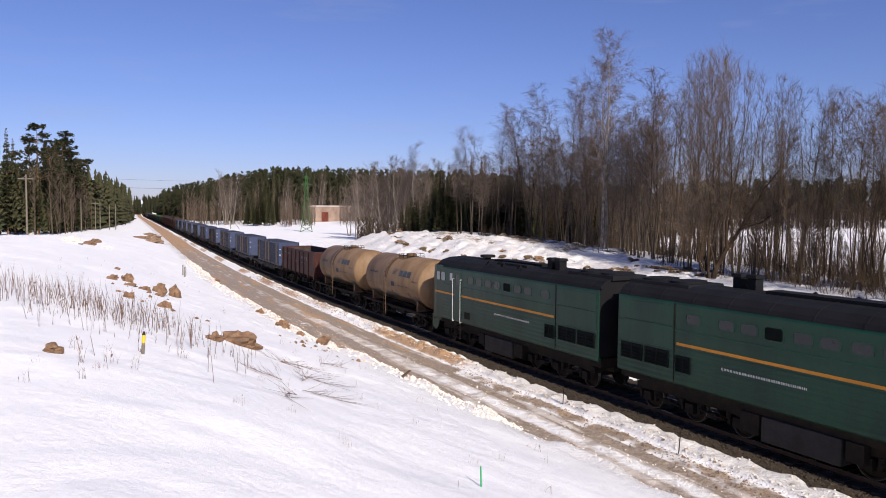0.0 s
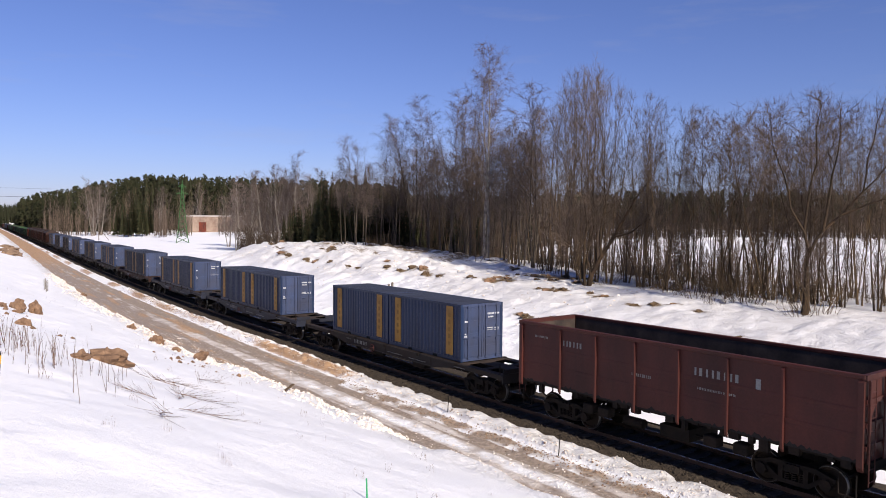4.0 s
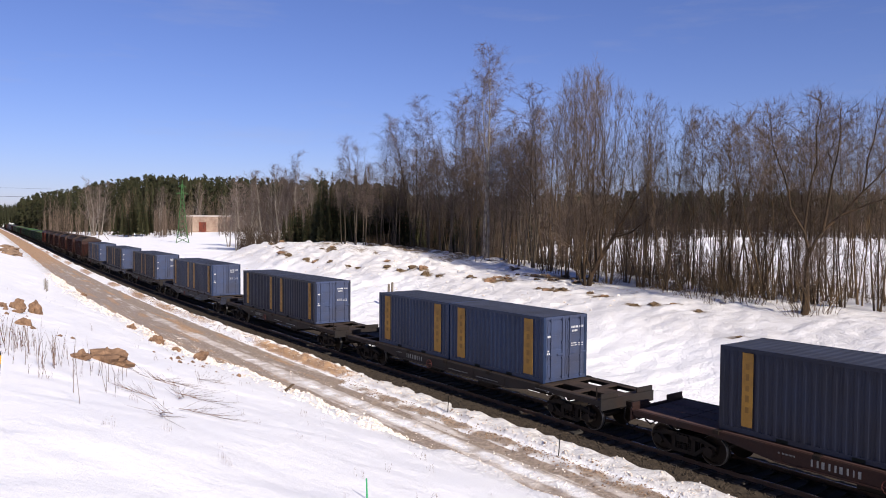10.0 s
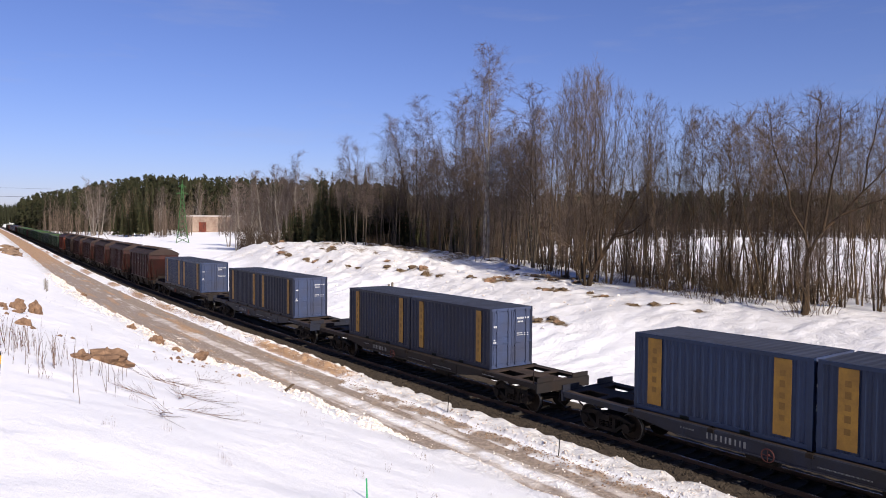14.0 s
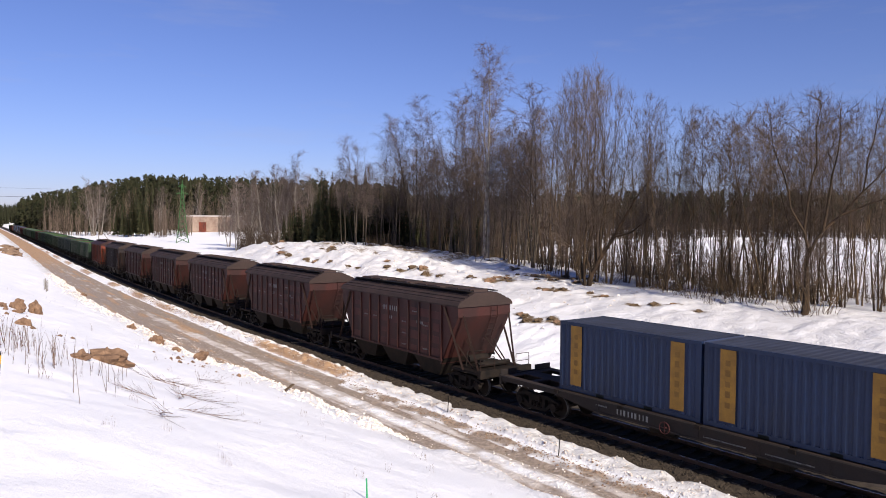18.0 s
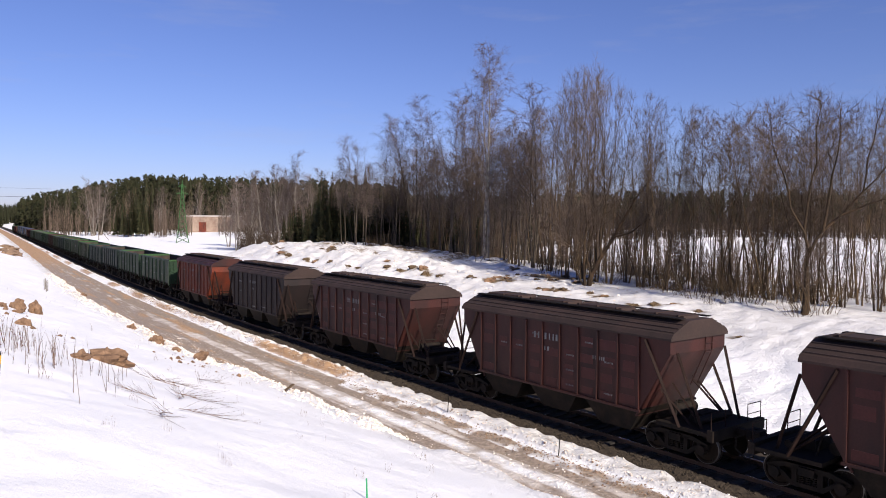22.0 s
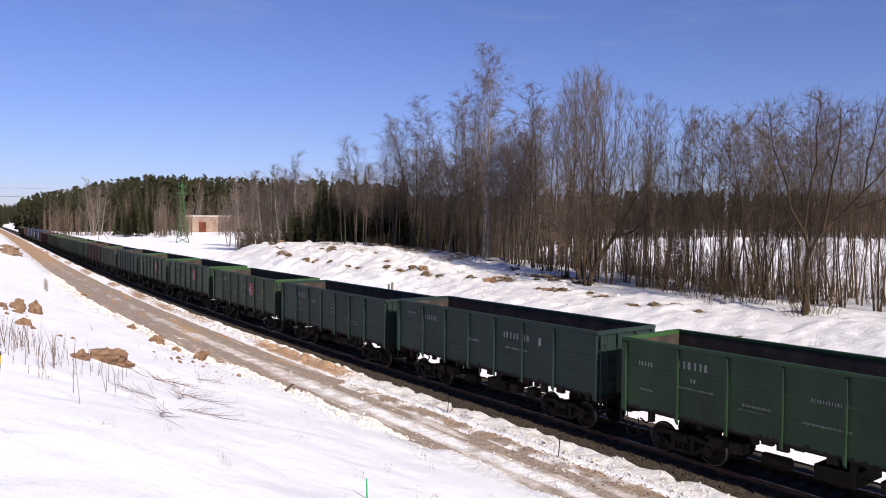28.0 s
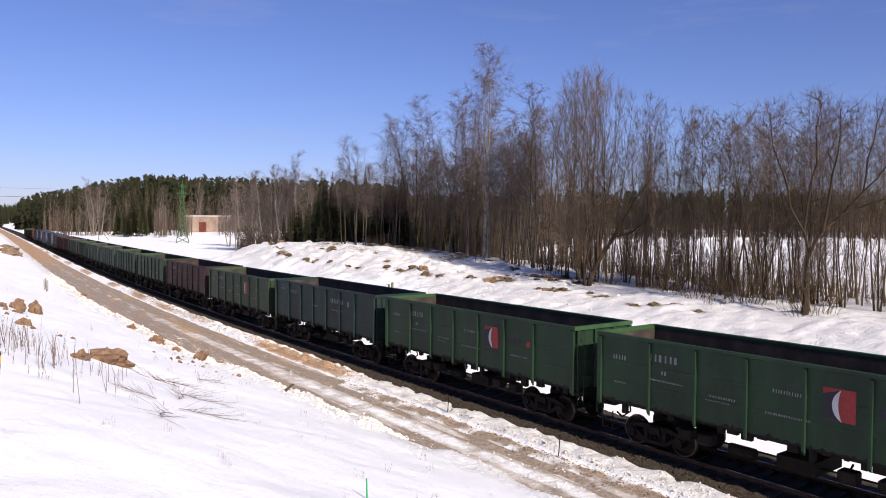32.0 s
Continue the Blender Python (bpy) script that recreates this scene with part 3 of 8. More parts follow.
# ---------------- track ----------------
def build_track():
    # ballast bed with a loose, stony surface
    ss = spread([(-300, 10), (-20, 1.0), (4, 0.16), (40, 0.2), (70, 0.5), (150, 2), (400, 10), (1500, 100), (2900, 300)])
    dd = np.array([-3.0, -2.6, -2.35, -2.24, -2.13, -2.02, -1.91, -1.80, -1.69, -1.58, -1.46, -1.2, -0.9, -0.5, 0, 0.5, 0.9, 1.2, 1.5, 1.8, 2.1, 2.4, 2.7, 3.0, 3.3, 3.7])
    S, D = np.meshgrid(ss, dd, indexing="ij")
    Z = np.where(D < 0, np.interp(-D, (0, 1.5, 1.85, 2.15, 3.4), (-0.22, -0.20, -0.23, -0.33, -0.95)), np.interp(D, (0, 1.5, 2.2, 3.1, 3.7), (-0.22, -0.20, -0.26, -0.46, -0.95)))
    rng = np.random.RandomState(4)
    Z = Z + rng.uniform(-0.035, 0.045, Z.shape) * (np.abs(D) > 0.1)
    tagged(sheet("ballast_bed", ss, dd, Z, M_BALLAST), "grey-brown crushed stone ballast under the track", "ballast", kind="structure")
    # rails
    prof = ((-0.075, -0.18), (0.075, -0.18), (0.075, -0.168), (0.012, -0.145), (0.012, -0.045), (0.036, -0.035), (0.036, -0.004), (0.028, 0.0), (-0.028, 0.0), (-0.036, -0.004), (-0.036, -0.035), (-0.012, -0.045), (-0.012, -0.145), (-0.075, -0.168))
    for side in (-1, 1):
        ss = np.concatenate([np.arange(-200, 200, 2.0), np.arange(200, 1500, 20.0), [1500]])
        verts, faces = [], []
        k = len(prof)
        for s in ss:
            for a, b in prof:
                x, y = line(s, side * 0.796 + a)
                verts.append((float(x), float(y), b))
        for i in range(len(ss) - 1):
            for j in range(k):
                faces.append((i * k + j, (i + 1) * k + j, (i + 1) * k + (j + 1) % k, i * k + (j + 1) % k))
        me = bpy.data.meshes.new("rail")
        me.from_pydata(verts, [], faces)
        me.materials.append(M_RAIL)
        me.materials.append(M_RAILTOP)
        for p in me.polygons:
            if p.index % k == 7:
                p.material_index = 1
        tagged(new("rail", me), "long welded steel rail with a polished running head", "rail", "rails of the track", kind="structure")


build_track()


# ---------------- the train: shared running gear ----------------
# In a car's own space y runs from its front to its rear, x to the far side, z up from the rails.
def lathe(bm, rows, cx=0.0, sides=20, slot=0):
    """Turns a profile of (x, radius) round the x axis."""
    rings = []
    for x, r in rows:
        rings.append([bm.verts.new((cx + x, r * math.cos(2 * math.pi * i / sides), r * math.sin(2 * math.pi * i / sides))) for i in range(sides)])
    for a, b in zip(rings, rings[1:]):
        for i in range(sides):
            f = bm.faces.new((a[i], a[(i + 1) % sides], b[(i + 1) % sides], b[i]))
            f.material_index = slot
    return rings


def mesh_of(name, bm, *materials):
    bmesh.ops.recalc_face_normals(bm, faces=bm.faces[:])
    me = bpy.data.meshes.new(name)
    bm.to_mesh(me)
    bm.free()
    for m in materials:
        me.materials.append(m)
    return me


def wheelset_mesh(r):
    bm = bmesh.new()
    for side in (-1, 1):
        s = side
        prof = [(0.10 * s, 0.0), (0.10 * s, 0.13), (0.02 * s, 0.16), (0.0, r - 0.10), (0.06 * s, r - 0.075)]
        lathe(bm, prof, 0.79 * s)
        lathe(bm, [(0.06 * s, r - 0.075), (0.062 * s, r - 0.022)], 0.79 * s)
        lathe(bm, [(0.062 * s, r - 0.022), (0.062 * s, r - 0.008), (0.055 * s, r)], 0.79 * s, slot=1)
        lathe(bm, [(0.055 * s, r), (-0.045 * s, r + 0.002)], 0.79 * s, slot=1)
        lathe(bm, [(-0.045 * s, r + 0.002), (-0.055 * s, r + 0.028), (-0.075 * s, r + 0.028), (-0.075 * s, 0.12)], 0.79 * s)
    lathe(bm, [(-1.12, 0.0), (-1.12, 0.085), (-0.8, 0.085), (-0.75, 0.095), (0.75, 0.095), (0.8, 0.085), (1.12, 0.085), (1.12, 0.0)], sides=8)
    # spokes of dirt and the bolted cap make the turning visible
    for side in (-1, 1):
        for i in range(3):
            a = i * 2.094
            tube(bm, (side * 1.12, 0.05 * math.cos(a), 0.05 * math.sin(a)), (side * 1.16, 0.05 * math.cos(a), 0.05 * math.sin(a)), 0.018, sides=5)
    return mesh_of("wheelset", bm, M_WHEEL, M_TREAD)


WHEELSET = wheelset_mesh(0.475)
WHEELSET_LOCO = wheelset_mesh(0.525)


def bogie_mesh():
    bm = bmesh.new()
    for s in (-1, 1):
        x0, x1 = sorted((s * 0.93, s * 1.10))
        prism(bm, ((-1.16, 0.58), (-1.16, 0.68), (-0.62, 0.84), (0.62, 0.84), (1.16, 0.68), (1.16, 0.58), (0.6, 0.70), (-0.6, 0.70)), x0, x1)
        prism(bm, ((-0.80, 0.50), (-0.45, 0.22), (0.45, 0.22), (0.80, 0.50), (0.74, 0.60), (0.40, 0.34), (-0.40, 0.34), (-0.74, 0.60)), x0, x1)
        for y in (-0.36, 0.36):
            box(bm, x0, x1, y - 0.07, y + 0.07, 0.33, 0.72)
        for y in (-0.925, 0.925):
            prism(bm, tuple((y + 0.17 * math.cos(a * 0.785), 0.475 + 0.17 * math.sin(a * 0.785)) for a in range(8)), s * 0.98, s * 1.17)
            box(bm, x0, x1, y - 0.16, y + 0.16, 0.50, 0.66)
        for y in (-0.2, 0.0, 0.2):
            for k in range(4):
                prism(bm, tuple((s * 1.02 + 0.075 * math.cos(a * 1.047), y + 0.075 * math.sin(a * 1.047)) for a in range(6)), 0.36 + k * 0.06, 0.395 + k * 0.06, "z")
    box(bm, -1.18, 1.18, -0.22, 0.22, 0.58, 0.80)
    box(bm, -0.30, 0.30, -0.30, 0.30, 0.78, 0.98)
    for y in (-0.45, 0.45):
        box(bm, -0.7, 0.7, y - 0.05, y + 0.05, 0.34, 0.46)
        for s in (-1, 1):
            box(bm, s * 0.79 - 0.04, s * 0.79 + 0.04, y - 0.06 + (0.02 if y < 0 else -0.02), y + 0.06, 0.3, 0.62)
    return mesh_of("bogie", bm, M_FRAME)


BOGIE = bogie_mesh()


def bogie_mesh_loco():
    bm = bmesh.new()
    for s in (-1, 1):
        x0, x1 = sorted((s * 0.98, s * 1.14))
        prism(bm, ((-2.7, 0.72), (-2.7, 0.98), (-1.9, 1.10), (1.9, 1.10), (2.7, 0.98), (2.7, 0.72), (1.6, 0.80), (-1.6, 0.80)), x0, x1)
        for y in (-2.1, 0, 2.1):
            box(bm, s * 1.0, s * 1.2, y - 0.20, y + 0.20, 0.36, 0.70, 0.0, 0.03)
            for e in (-1, 1):
                box(bm, x0, x1, y + e * 0.38 - 0.06, y + e * 0.38 + 0.06, 0.40, 0.82)
                prism(bm, tuple((s * 1.09 + 0.10 * math.cos(a * 0.785), y + e * 0.42 + 0.10 * math.sin(a * 0.785)) for a in range(8)), 0.60, 0.80, "z")
        for y in (-1.05, 1.05):
            box(bm, s * 1.02, s * 1.22, y - 0.22, y + 0.22, 0.42, 0.62, 0.02, 0.05)
            tube(bm, (s * 1.2, y - 0.6, 0.62), (s * 1.2, y + 0.6, 0.50), 0.035)
    box(bm, -1.0, 1.0, -0.5, 0.5, 0.7, 1.1)
    box(bm, -1.0, 1.0, -2.6, -2.4, 0.7, 1.0)
    box(bm, -1.0, 1.0, 2.4, 2.6, 0.7, 1.0)
    return mesh_of("bogie", bm, M_FRAME)


BOGIE_LOCO = bogie_mesh_loco()


def coupler_mesh():
    bm = bmesh.new()
    box(bm, -0.11, 0.11, 0.12, 0.75, 0.98, 1.14)
    prism(bm, ((-0.22, 0.20), (-0.26, 0.02), (-0.10, -0.06), (-0.02, 0.08), (0.10, 0.06), (0.16, -0.05), (0.24, 0.0), (0.20, 0.22)), 0.90, 1.22, "z")
    tube(bm, (-0.35, 0.45, 0.98), (-0.5, 0.38, 0.62), 0.03)
    tube(bm, (-0.5, 0.38, 0.62), (-0.45, 0.05, 0.36), 0.03)
    tube(bm, (-0.45, 0.05, 0.36), (-0.42, -0.18, 0.50), 0.03)
    return mesh_of("coupler", bm, M_FRAME)


COUPLER = coupler_mesh()
WHEELS = []  # every wheelset with the wheel's radius, to be turned with the train's run


def gear(car, half, pivot, loco=False):
    """Two bogies with their wheelsets and the couplers of a car that is 2 * half long between coupling planes."""
    for s in (-1, 1):
        b = new("bogie", BOGIE_LOCO if loco else BOGIE)
        b.parent = car
        b.location = (0, s * pivot, 0)
        for y in ((-2.1, 0, 2.1) if loco else (-0.925, 0.925)):
            w = new("wheelset", WHEELSET_LOCO if loco else WHEELSET)
            w.parent = b
            w.location = (0, y, 0.525 if loco else 0.475)
        c = new("coupler", COUPLER)
        c.parent = car
        c.matrix_basis = pose(0, s * half, 0, 0, 0, 0 if s < 0 else 180)


def bars(car, name, rows, x, material=M_WHITE, label=""):
    """Illegible lettering: thin raised strokes on the side at x, rows of (y0, y1, z0, z1)."""
    bm = bmesh.new()
    s = -1 if x < 0 else 1
    for y0, y1, z0, z1 in rows:
        h = z1 - z0
        k = max(1, int((y1 - y0) / (h * 0.75)))
        w = (y1 - y0) / k
        for i in range(k):
            a = y0 + i * w
            box(bm, min(x, x + s * 0.006), max(x, x + s * 0.006), a + w * 0.1, a + w * (0.42 if i % 3 else 0.60), z0, z1)
    return part(name, bm, material, car, label)


def mirrored(ob, parent):
    """A copy of a part and its sub-parts on the other side of the car."""
    bm = bmesh.new()
    bm.from_mesh(ob.data)
    for v in bm.verts:
        v.co.x = -v.co.x
    bmesh.ops.reverse_faces(bm, faces=bm.faces[:])
    twin = part(ob.name.split(".")[0], bm, ob.data.materials[0], parent, ob.get("label", ""))
    for child in ob.children:
        mirrored(child, twin)


def each(name, rows, material, parent, label=""):
    """Every block a part of its own."""
    for r in rows:
        part(name, boxes(r), material, parent, label)


# ---------------- locomotive section ----------------
def louvre(car, y0, y1, z0, z1, x=-1.565):
    bm = boxes((x, x + 0.03, y0, y1, z0, z1))
    frame_ = part("louvre", bm, M_DARKHOLE, car, "black louvred radiator shutter")
    bm = bmesh.new()
    n = int((z1 - z0) / 0.12)
    for i in range(n):
        z = z0 + (i + 0.5) * (z1 - z0) / n
        prism(bm, ((x - 0.03, z - 0.03), (x - 0.024, z - 0.035), (x + 0.01, z + 0.02), (x + 0.004, z + 0.025)), y0 + 0.03, y1 - 0.03, "y")
    for y in (y0, (y0 + y1) / 2, y1):
        box(bm, x - 0.035, x + 0.01, y - 0.025, y + 0.025, z0, z1)
    part("slats", bm, M_DARKHOLE, frame_)


def window_round(car, y0, y1, z0, z1, x=-1.55, dark=False, glass=None):
    """A rounded window: frame ring and pane."""
    r = 0.09
    cy, cz = (y0 + y1) / 2, (z0 + z1) / 2

    def ring(g, k=6):
        out = []
        for q, (sy, sz) in enumerate(((1, 1), (-1, 1), (-1, -1), (1, -1))):
            for i in range(k + 1):
                a = q * math.pi / 2 + i * math.pi / 2 / k
                out.append((cy + sy * ((y1 - y0) / 2 - r) + (r + g) * math.cos(a), cz + sz * ((z1 - z0) / 2 - r) + (r + g) * math.sin(a)))
        return out
    bm = bmesh.new()
    outer, inner = ring(0.045), ring(0.0)
    k = len(outer)
    a = [bm.verts.new((x - 0.022, *p)) for p in outer]
    b = [bm.verts.new((x - 0.022, *p)) for p in inner]
    c = [bm.verts.new((x + 0.01, *p)) for p in outer]
    d = [bm.verts.new((x + 0.01, *p)) for p in inner]
    for i in range(k):
        j = (i + 1) % k
        bm.faces.new((a[i], a[j], b[j], b[i]))
        bm.faces.new((a[i], c[i], c[j], a[j]))
        bm.faces.new((b[i], b[j], d[j], d[i]))
    f = part("window", bm, M_LOCO, car)
    bm = bmesh.new()
    prism(bm, ring(-0.004), x - 0.008, x + 0.006)
    # The open window is a near-black pane: its inner shade is painted.
    part("pane", bm, M_DARKHOLE if dark else glass or M_GLASSDARK, f)


def locomotive(label):
    """One section; its cab is at the rear (+y)."""
    car = thing("diesel_locomotive", label, "locomotive", "sections of the locomotive")
    L0, L1 = -7.70, 7.75
    side = [(1.55, 1.42), (1.56, 2.0), (1.55, 4.25), (1.50, 4.42)]
    # side walls, gently ribbed below the stripe
    for s in (-1, 1):
        bm = bmesh.new()
        prof = [(1.50, 1.36), (1.55, 1.42)]
        z = 1.46
        while z < 2.62:
            prof += [(1.55, z), (1.559, z + 0.03), (1.559, z + 0.10), (1.55, z + 0.13)]
            z += 0.19
        prof += [(1.55, 3.30), (1.565, 3.32), (1.565, 3.36), (1.55, 3.38), (1.55, 4.25), (1.50, 4.40), (1.40, 4.40), (1.40, 1.36)]
        prism(bm, [(s * a, b) for a, b in prof], L0, 6.35, "y")
        part("side_wall", bm, M_LOCO, car)
    # roof
    bm = bmesh.new()
    prism(bm, [(-1.53, 4.34), (-1.45, 4.50), (-1.20, 4.70), (-0.7, 4.84), (0, 4.88), (0.7, 4.84), (1.20, 4.70), (1.45, 4.50), (1.53, 4.34)], L0, 6.35, "y")
    part("roof", bm, M_LOCO_ROOF, car, "sooty dark grey arched roof")
    for y in np.arange(L0 + 0.6, 6.2, 1.55):
        bm = bmesh.new()
        prism(bm, [(-1.54, 4.35), (-1.46, 4.515), (-1.21, 4.715), (-0.7, 4.855), (0, 4.895), (0.7, 4.855), (1.21, 4.715), (1.46, 4.515), (1.54, 4.35)], y, y + 0.06, "y")
        part("roof_rib", bm, M_LOCO_ROOF, car)
    # cab at the rear end, drawn in towards the windscreen
    bm = bmesh.new()
    rings = []
    for y, w, z0, z1 in ((6.35, 1.55, 1.36, 4.40), (7.2, 1.54, 1.36, 4.40), (7.62, 1.44, 1.3, 4.30), (7.95, 1.34, 1.15, 3.42), (8.05, 1.30, 1.15, 2.6), (8.05, 1.30, 1.15, 1.3)):
        rings.append([bm.verts.new(p) for p in ((-w, y, z0), (-w, y, z1), (w, y, z1), (w, y, z0))])
    for a, b in zip(rings, rings[1:]):
        for i in range(4):
            bm.faces.new((a[i], a[(i + 1) % 4], b[(i + 1) % 4], b[i]))
    bm.faces.new(rings[0][::-1])
    bm.faces.new(rings[-1])
    bmesh.ops.recalc_face_normals(bm, faces=bm.faces[:])
    cab = part("cab", bm, M_LOCO, car)
    part("windscreen", boxes((-1.1, -0.08, 7.70, 7.86, 3.45, 4.05), (0.08, 1.1, 7.70, 7.86, 3.45, 4.05)), M_GLASSDARK, cab)
    bm = bmesh.new()
    prism(bm, [(-1.53, 4.34), (-1.45, 4.50), (-1.20, 4.70), (-0.7, 4.84), (0, 4.88), (0.7, 4.84), (1.20, 4.70), (1.45, 4.50), (1.53, 4.34)], 6.35, 7.1, "y")
    ra = [(-1.53, 4.34), (-1.45, 4.50), (-1.20, 4.70), (-0.7, 4.84), (0, 4.88), (0.7, 4.84), (1.20, 4.70), (1.45, 4.50), (1.53, 4.34)]
    lo, hi = [bm.verts.new((a, 7.1, b)) for a, b in ra], [bm.verts.new((a * 0.93, 7.72, 4.28 + (b - 4.34) * 0.45)) for a, b in ra]
    for i in range(8):
        bm.faces.new((lo[i], lo[i + 1], hi[i + 1], hi[i]))
    bm.faces.new(hi)
    bmesh.ops.recalc_face_normals(bm, faces=bm.faces[:])
    part("cab_roof", bm, M_LOCO_ROOF, car, "sooty dark grey cab roof")
    # Roof black on the green end wall paints in the gap's shade.
    part("front_end", boxes((-1.5, 1.5, L0 - 0.02, L0 + 0.06, 1.56, 4.36)), M_LOCO_ROOF, car, "end wall painted dark for the gap's shade")
    bm = boxes((-0.5, 0.5, -8.19, L0, 1.45, 3.6))
    for k in range(4):
        box(bm, -0.58, 0.58, -8.17 + k * 0.12, -8.13 + k * 0.12, 1.4, 3.66)
    part("gangway_bellows", bm, M_FRAME, car, "black rubber gangway bellows")
    # plough and skirt
    bm = bmesh.new()
    prism(bm, ((7.25, 0.95), (7.9, 0.55), (8.1, 0.55), (8.05, 1.3), (7.25, 1.36)), -1.30, -1.24)
    prism(bm, ((7.25, 0.95), (7.9, 0.55), (8.1, 0.55), (8.05, 1.3), (7.25, 1.36)), 1.24, 1.30)
    box(bm, -1.24, 1.24, 8.0, 8.1, 0.45, 1.2)
    part("pilot_plough", bm, M_FRAME, car)
    for s in (-1, 1):
        bm = bmesh.new()
        prism(bm, ((8.04, 1.40), (8.02, 0.66), (7.55, 0.52), (7.30, 0.72), (7.12, 1.10), (6.72, 1.30), (6.60, 1.40)), s * 1.30, s * 1.36)
        part("cab_skirt", bm, M_LOCO, car)
    # stripe, in two lengths broken by the door
    part("stripe", boxes((-1.572, -1.545, -4.6, 4.05, 2.80, 2.895), (-1.572, -1.545, 4.95, 6.9, 2.80, 2.895), (-1.55, -1.535, 6.9, 7.35, 2.80, 2.895)), M_STRIPE, car, "orange stripe")
    # windows
    for y in (3.1, 2.2, 1.25, 0.38, -1.55, -2.45, -3.87):
        window_round(car, y - 0.31, y + 0.31, 3.62, 3.95)
    window_round(car, -0.95, -0.29, 3.58, 3.98, dark=True)
    # Cab panes take the pale glass with its painted reflection.
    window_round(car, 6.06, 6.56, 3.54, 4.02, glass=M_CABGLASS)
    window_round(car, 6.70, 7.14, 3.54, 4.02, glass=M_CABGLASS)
    part("emblem_plate", boxes((-1.575, -1.55, 5.2, 5.45, 3.62, 4.02)), M_WHITE, car, "white emblem plate")
    # door with its handrails and steps
    door = part("cab_door", rounded(boxes((-1.585, -1.545, 4.15, 4.85, 1.62, 4.15)), 0.012), M_LOCO, car)
    window_round(door, 4.28, 4.72, 3.45, 4.0, -1.58)
    part("handrail", tubes(((-1.66, 4.06, 1.35), (-1.66, 4.06, 3.75), 0.015), ((-1.66, 4.06, 3.75), (-1.55, 4.06, 3.75), 0.015), ((-1.66, 4.06, 1.35), (-1.55, 4.06, 1.40), 0.015)), M_WHITE, door, "white steel handrail")
    part("handrail", tubes(((-1.66, 4.94, 1.35), (-1.66, 4.94, 3.75), 0.015), ((-1.66, 4.94, 3.75), (-1.55, 4.94, 3.75), 0.015), ((-1.66, 4.94, 1.35), (-1.55, 4.94, 1.40), 0.015)), M_WHITE, door, "white steel handrail")
    part("steps", boxes((-1.58, -1.3, 4.2, 4.8, 0.45, 0.49), (-1.58, -1.3, 4.2, 4.8, 0.78, 0.82), (-1.58, -1.3, 4.2, 4.8, 1.1, 1.14), (-1.58, -1.54, 4.18, 4.22, 0.42, 1.4), (-1.58, -1.54, 4.78, 4.82, 0.42, 1.4)), M_FRAME, car)
    # shutters and the removable panels at the front end
    louvre(car, -4.6, -3.95, 1.85, 2.45)
    louvre(car, -6.15, -5.0, 1.90, 2.52)
    louvre(car, -7.45, -6.35, 1.90, 2.52)
    part("engine_panel", rounded(boxes((-1.575, -1.55, -7.55, -4.78, 2.62, 3.42), (-1.575, -1.55, -7.55, -4.78, 3.47, 4.18)), 0.01, 1), M_LOCO, car)
    part("panel_seam", boxes((-1.572, -1.545, -4.74, -4.70, 1.45, 4.3)), M_FRAME, car)
    # small grilles low on the side
    part("grille", boxes((-1.58, -1.55, 3.1, 3.7, 1.66, 2.02)), M_FRAME, car)
    bars(car, "lettering", [(-2.6, 0.6, 2.28, 2.36)], -1.562, M_WHITE, "white line of company lettering")
    # underframe and the fuel tank
    part("underframe", boxes((-1.36, 1.36, -7.68, 7.9, 1.10, 1.50), (-0.6, 0.6, -7.6, 7.4, 0.85, 1.15)), M_FRAME, car)
    part("fuel_tank", rounded(boxes((-1.48, 1.48, -1.05, 1.65, 0.28, 1.10)), 0.06), M_TANKGREY, car, "dusty grey fuel tank")
    part("battery_box", rounded(boxes((-1.45, 1.45, -1.9, -1.15, 0.42, 1.10), (-1.45, 1.45, 1.75, 2.3, 0.5, 1.10)), 0.03), M_FRAME, car)
    # roof gear
    for y in (-3.0, -3.62):
        st = part("exhaust_pipe", boxes((-0.70, -0.30, y - 0.17, y + 0.17, 4.78, 5.26)), M_LOCO_ROOF, car, "black square exhaust pipe")
        part("rim", boxes((-0.76, -0.24, y - 0.22, y + 0.22, 5.26, 5.38, 0.03, 0.03)), M_LOCO_ROOF, st)
    bm = bmesh.new()
    for y in (-5.6, -7.0):
        lathe_ring = [(0.75 * math.cos(a * math.pi / 8), y + 0.62 * math.sin(a * math.pi / 8)) for a in range(16)]
        prism(bm, lathe_ring, 4.8, 4.98, "z")
    box(bm, -0.95, 0.95, -7.8, -4.7, 4.72, 4.90, 0.06, 0.04)
    part("fan_housing", bm, M_LOCO_ROOF, car)
    bm = bmesh.new()
    prism(bm, [(0.42 * math.cos(a * math.pi / 6), 3.9 + 0.42 * math.sin(a * math.pi / 6)) for a in range(12)], 4.98, 5.12, "z")
    prism(bm, [(0.18 * math.cos(a * math.pi / 6), 3.9 + 0.18 * math.sin(a * math.pi / 6)) for a in range(12)], 4.82, 5.0, "z")
    part("roof_vent", bm, M_LOCO_ROOF, car)
    bm = boxes((-0.35, 0.35, -1.9, 2.6, 4.86, 4.97), (-0.9, -0.5, -1.4, 1.4, 4.78, 4.90))
    for y in (-1.4, 0.1, 1.6):
        tube(bm, (-1.15, y, 4.72), (-1.15, y + 0.25, 4.92), 0.03)
        tube(bm, (-1.15, y + 0.25, 4.92), (-1.15, y + 0.5, 4.72), 0.03)
    part("roof_walkway", bm, M_LOCO_ROOF, car)
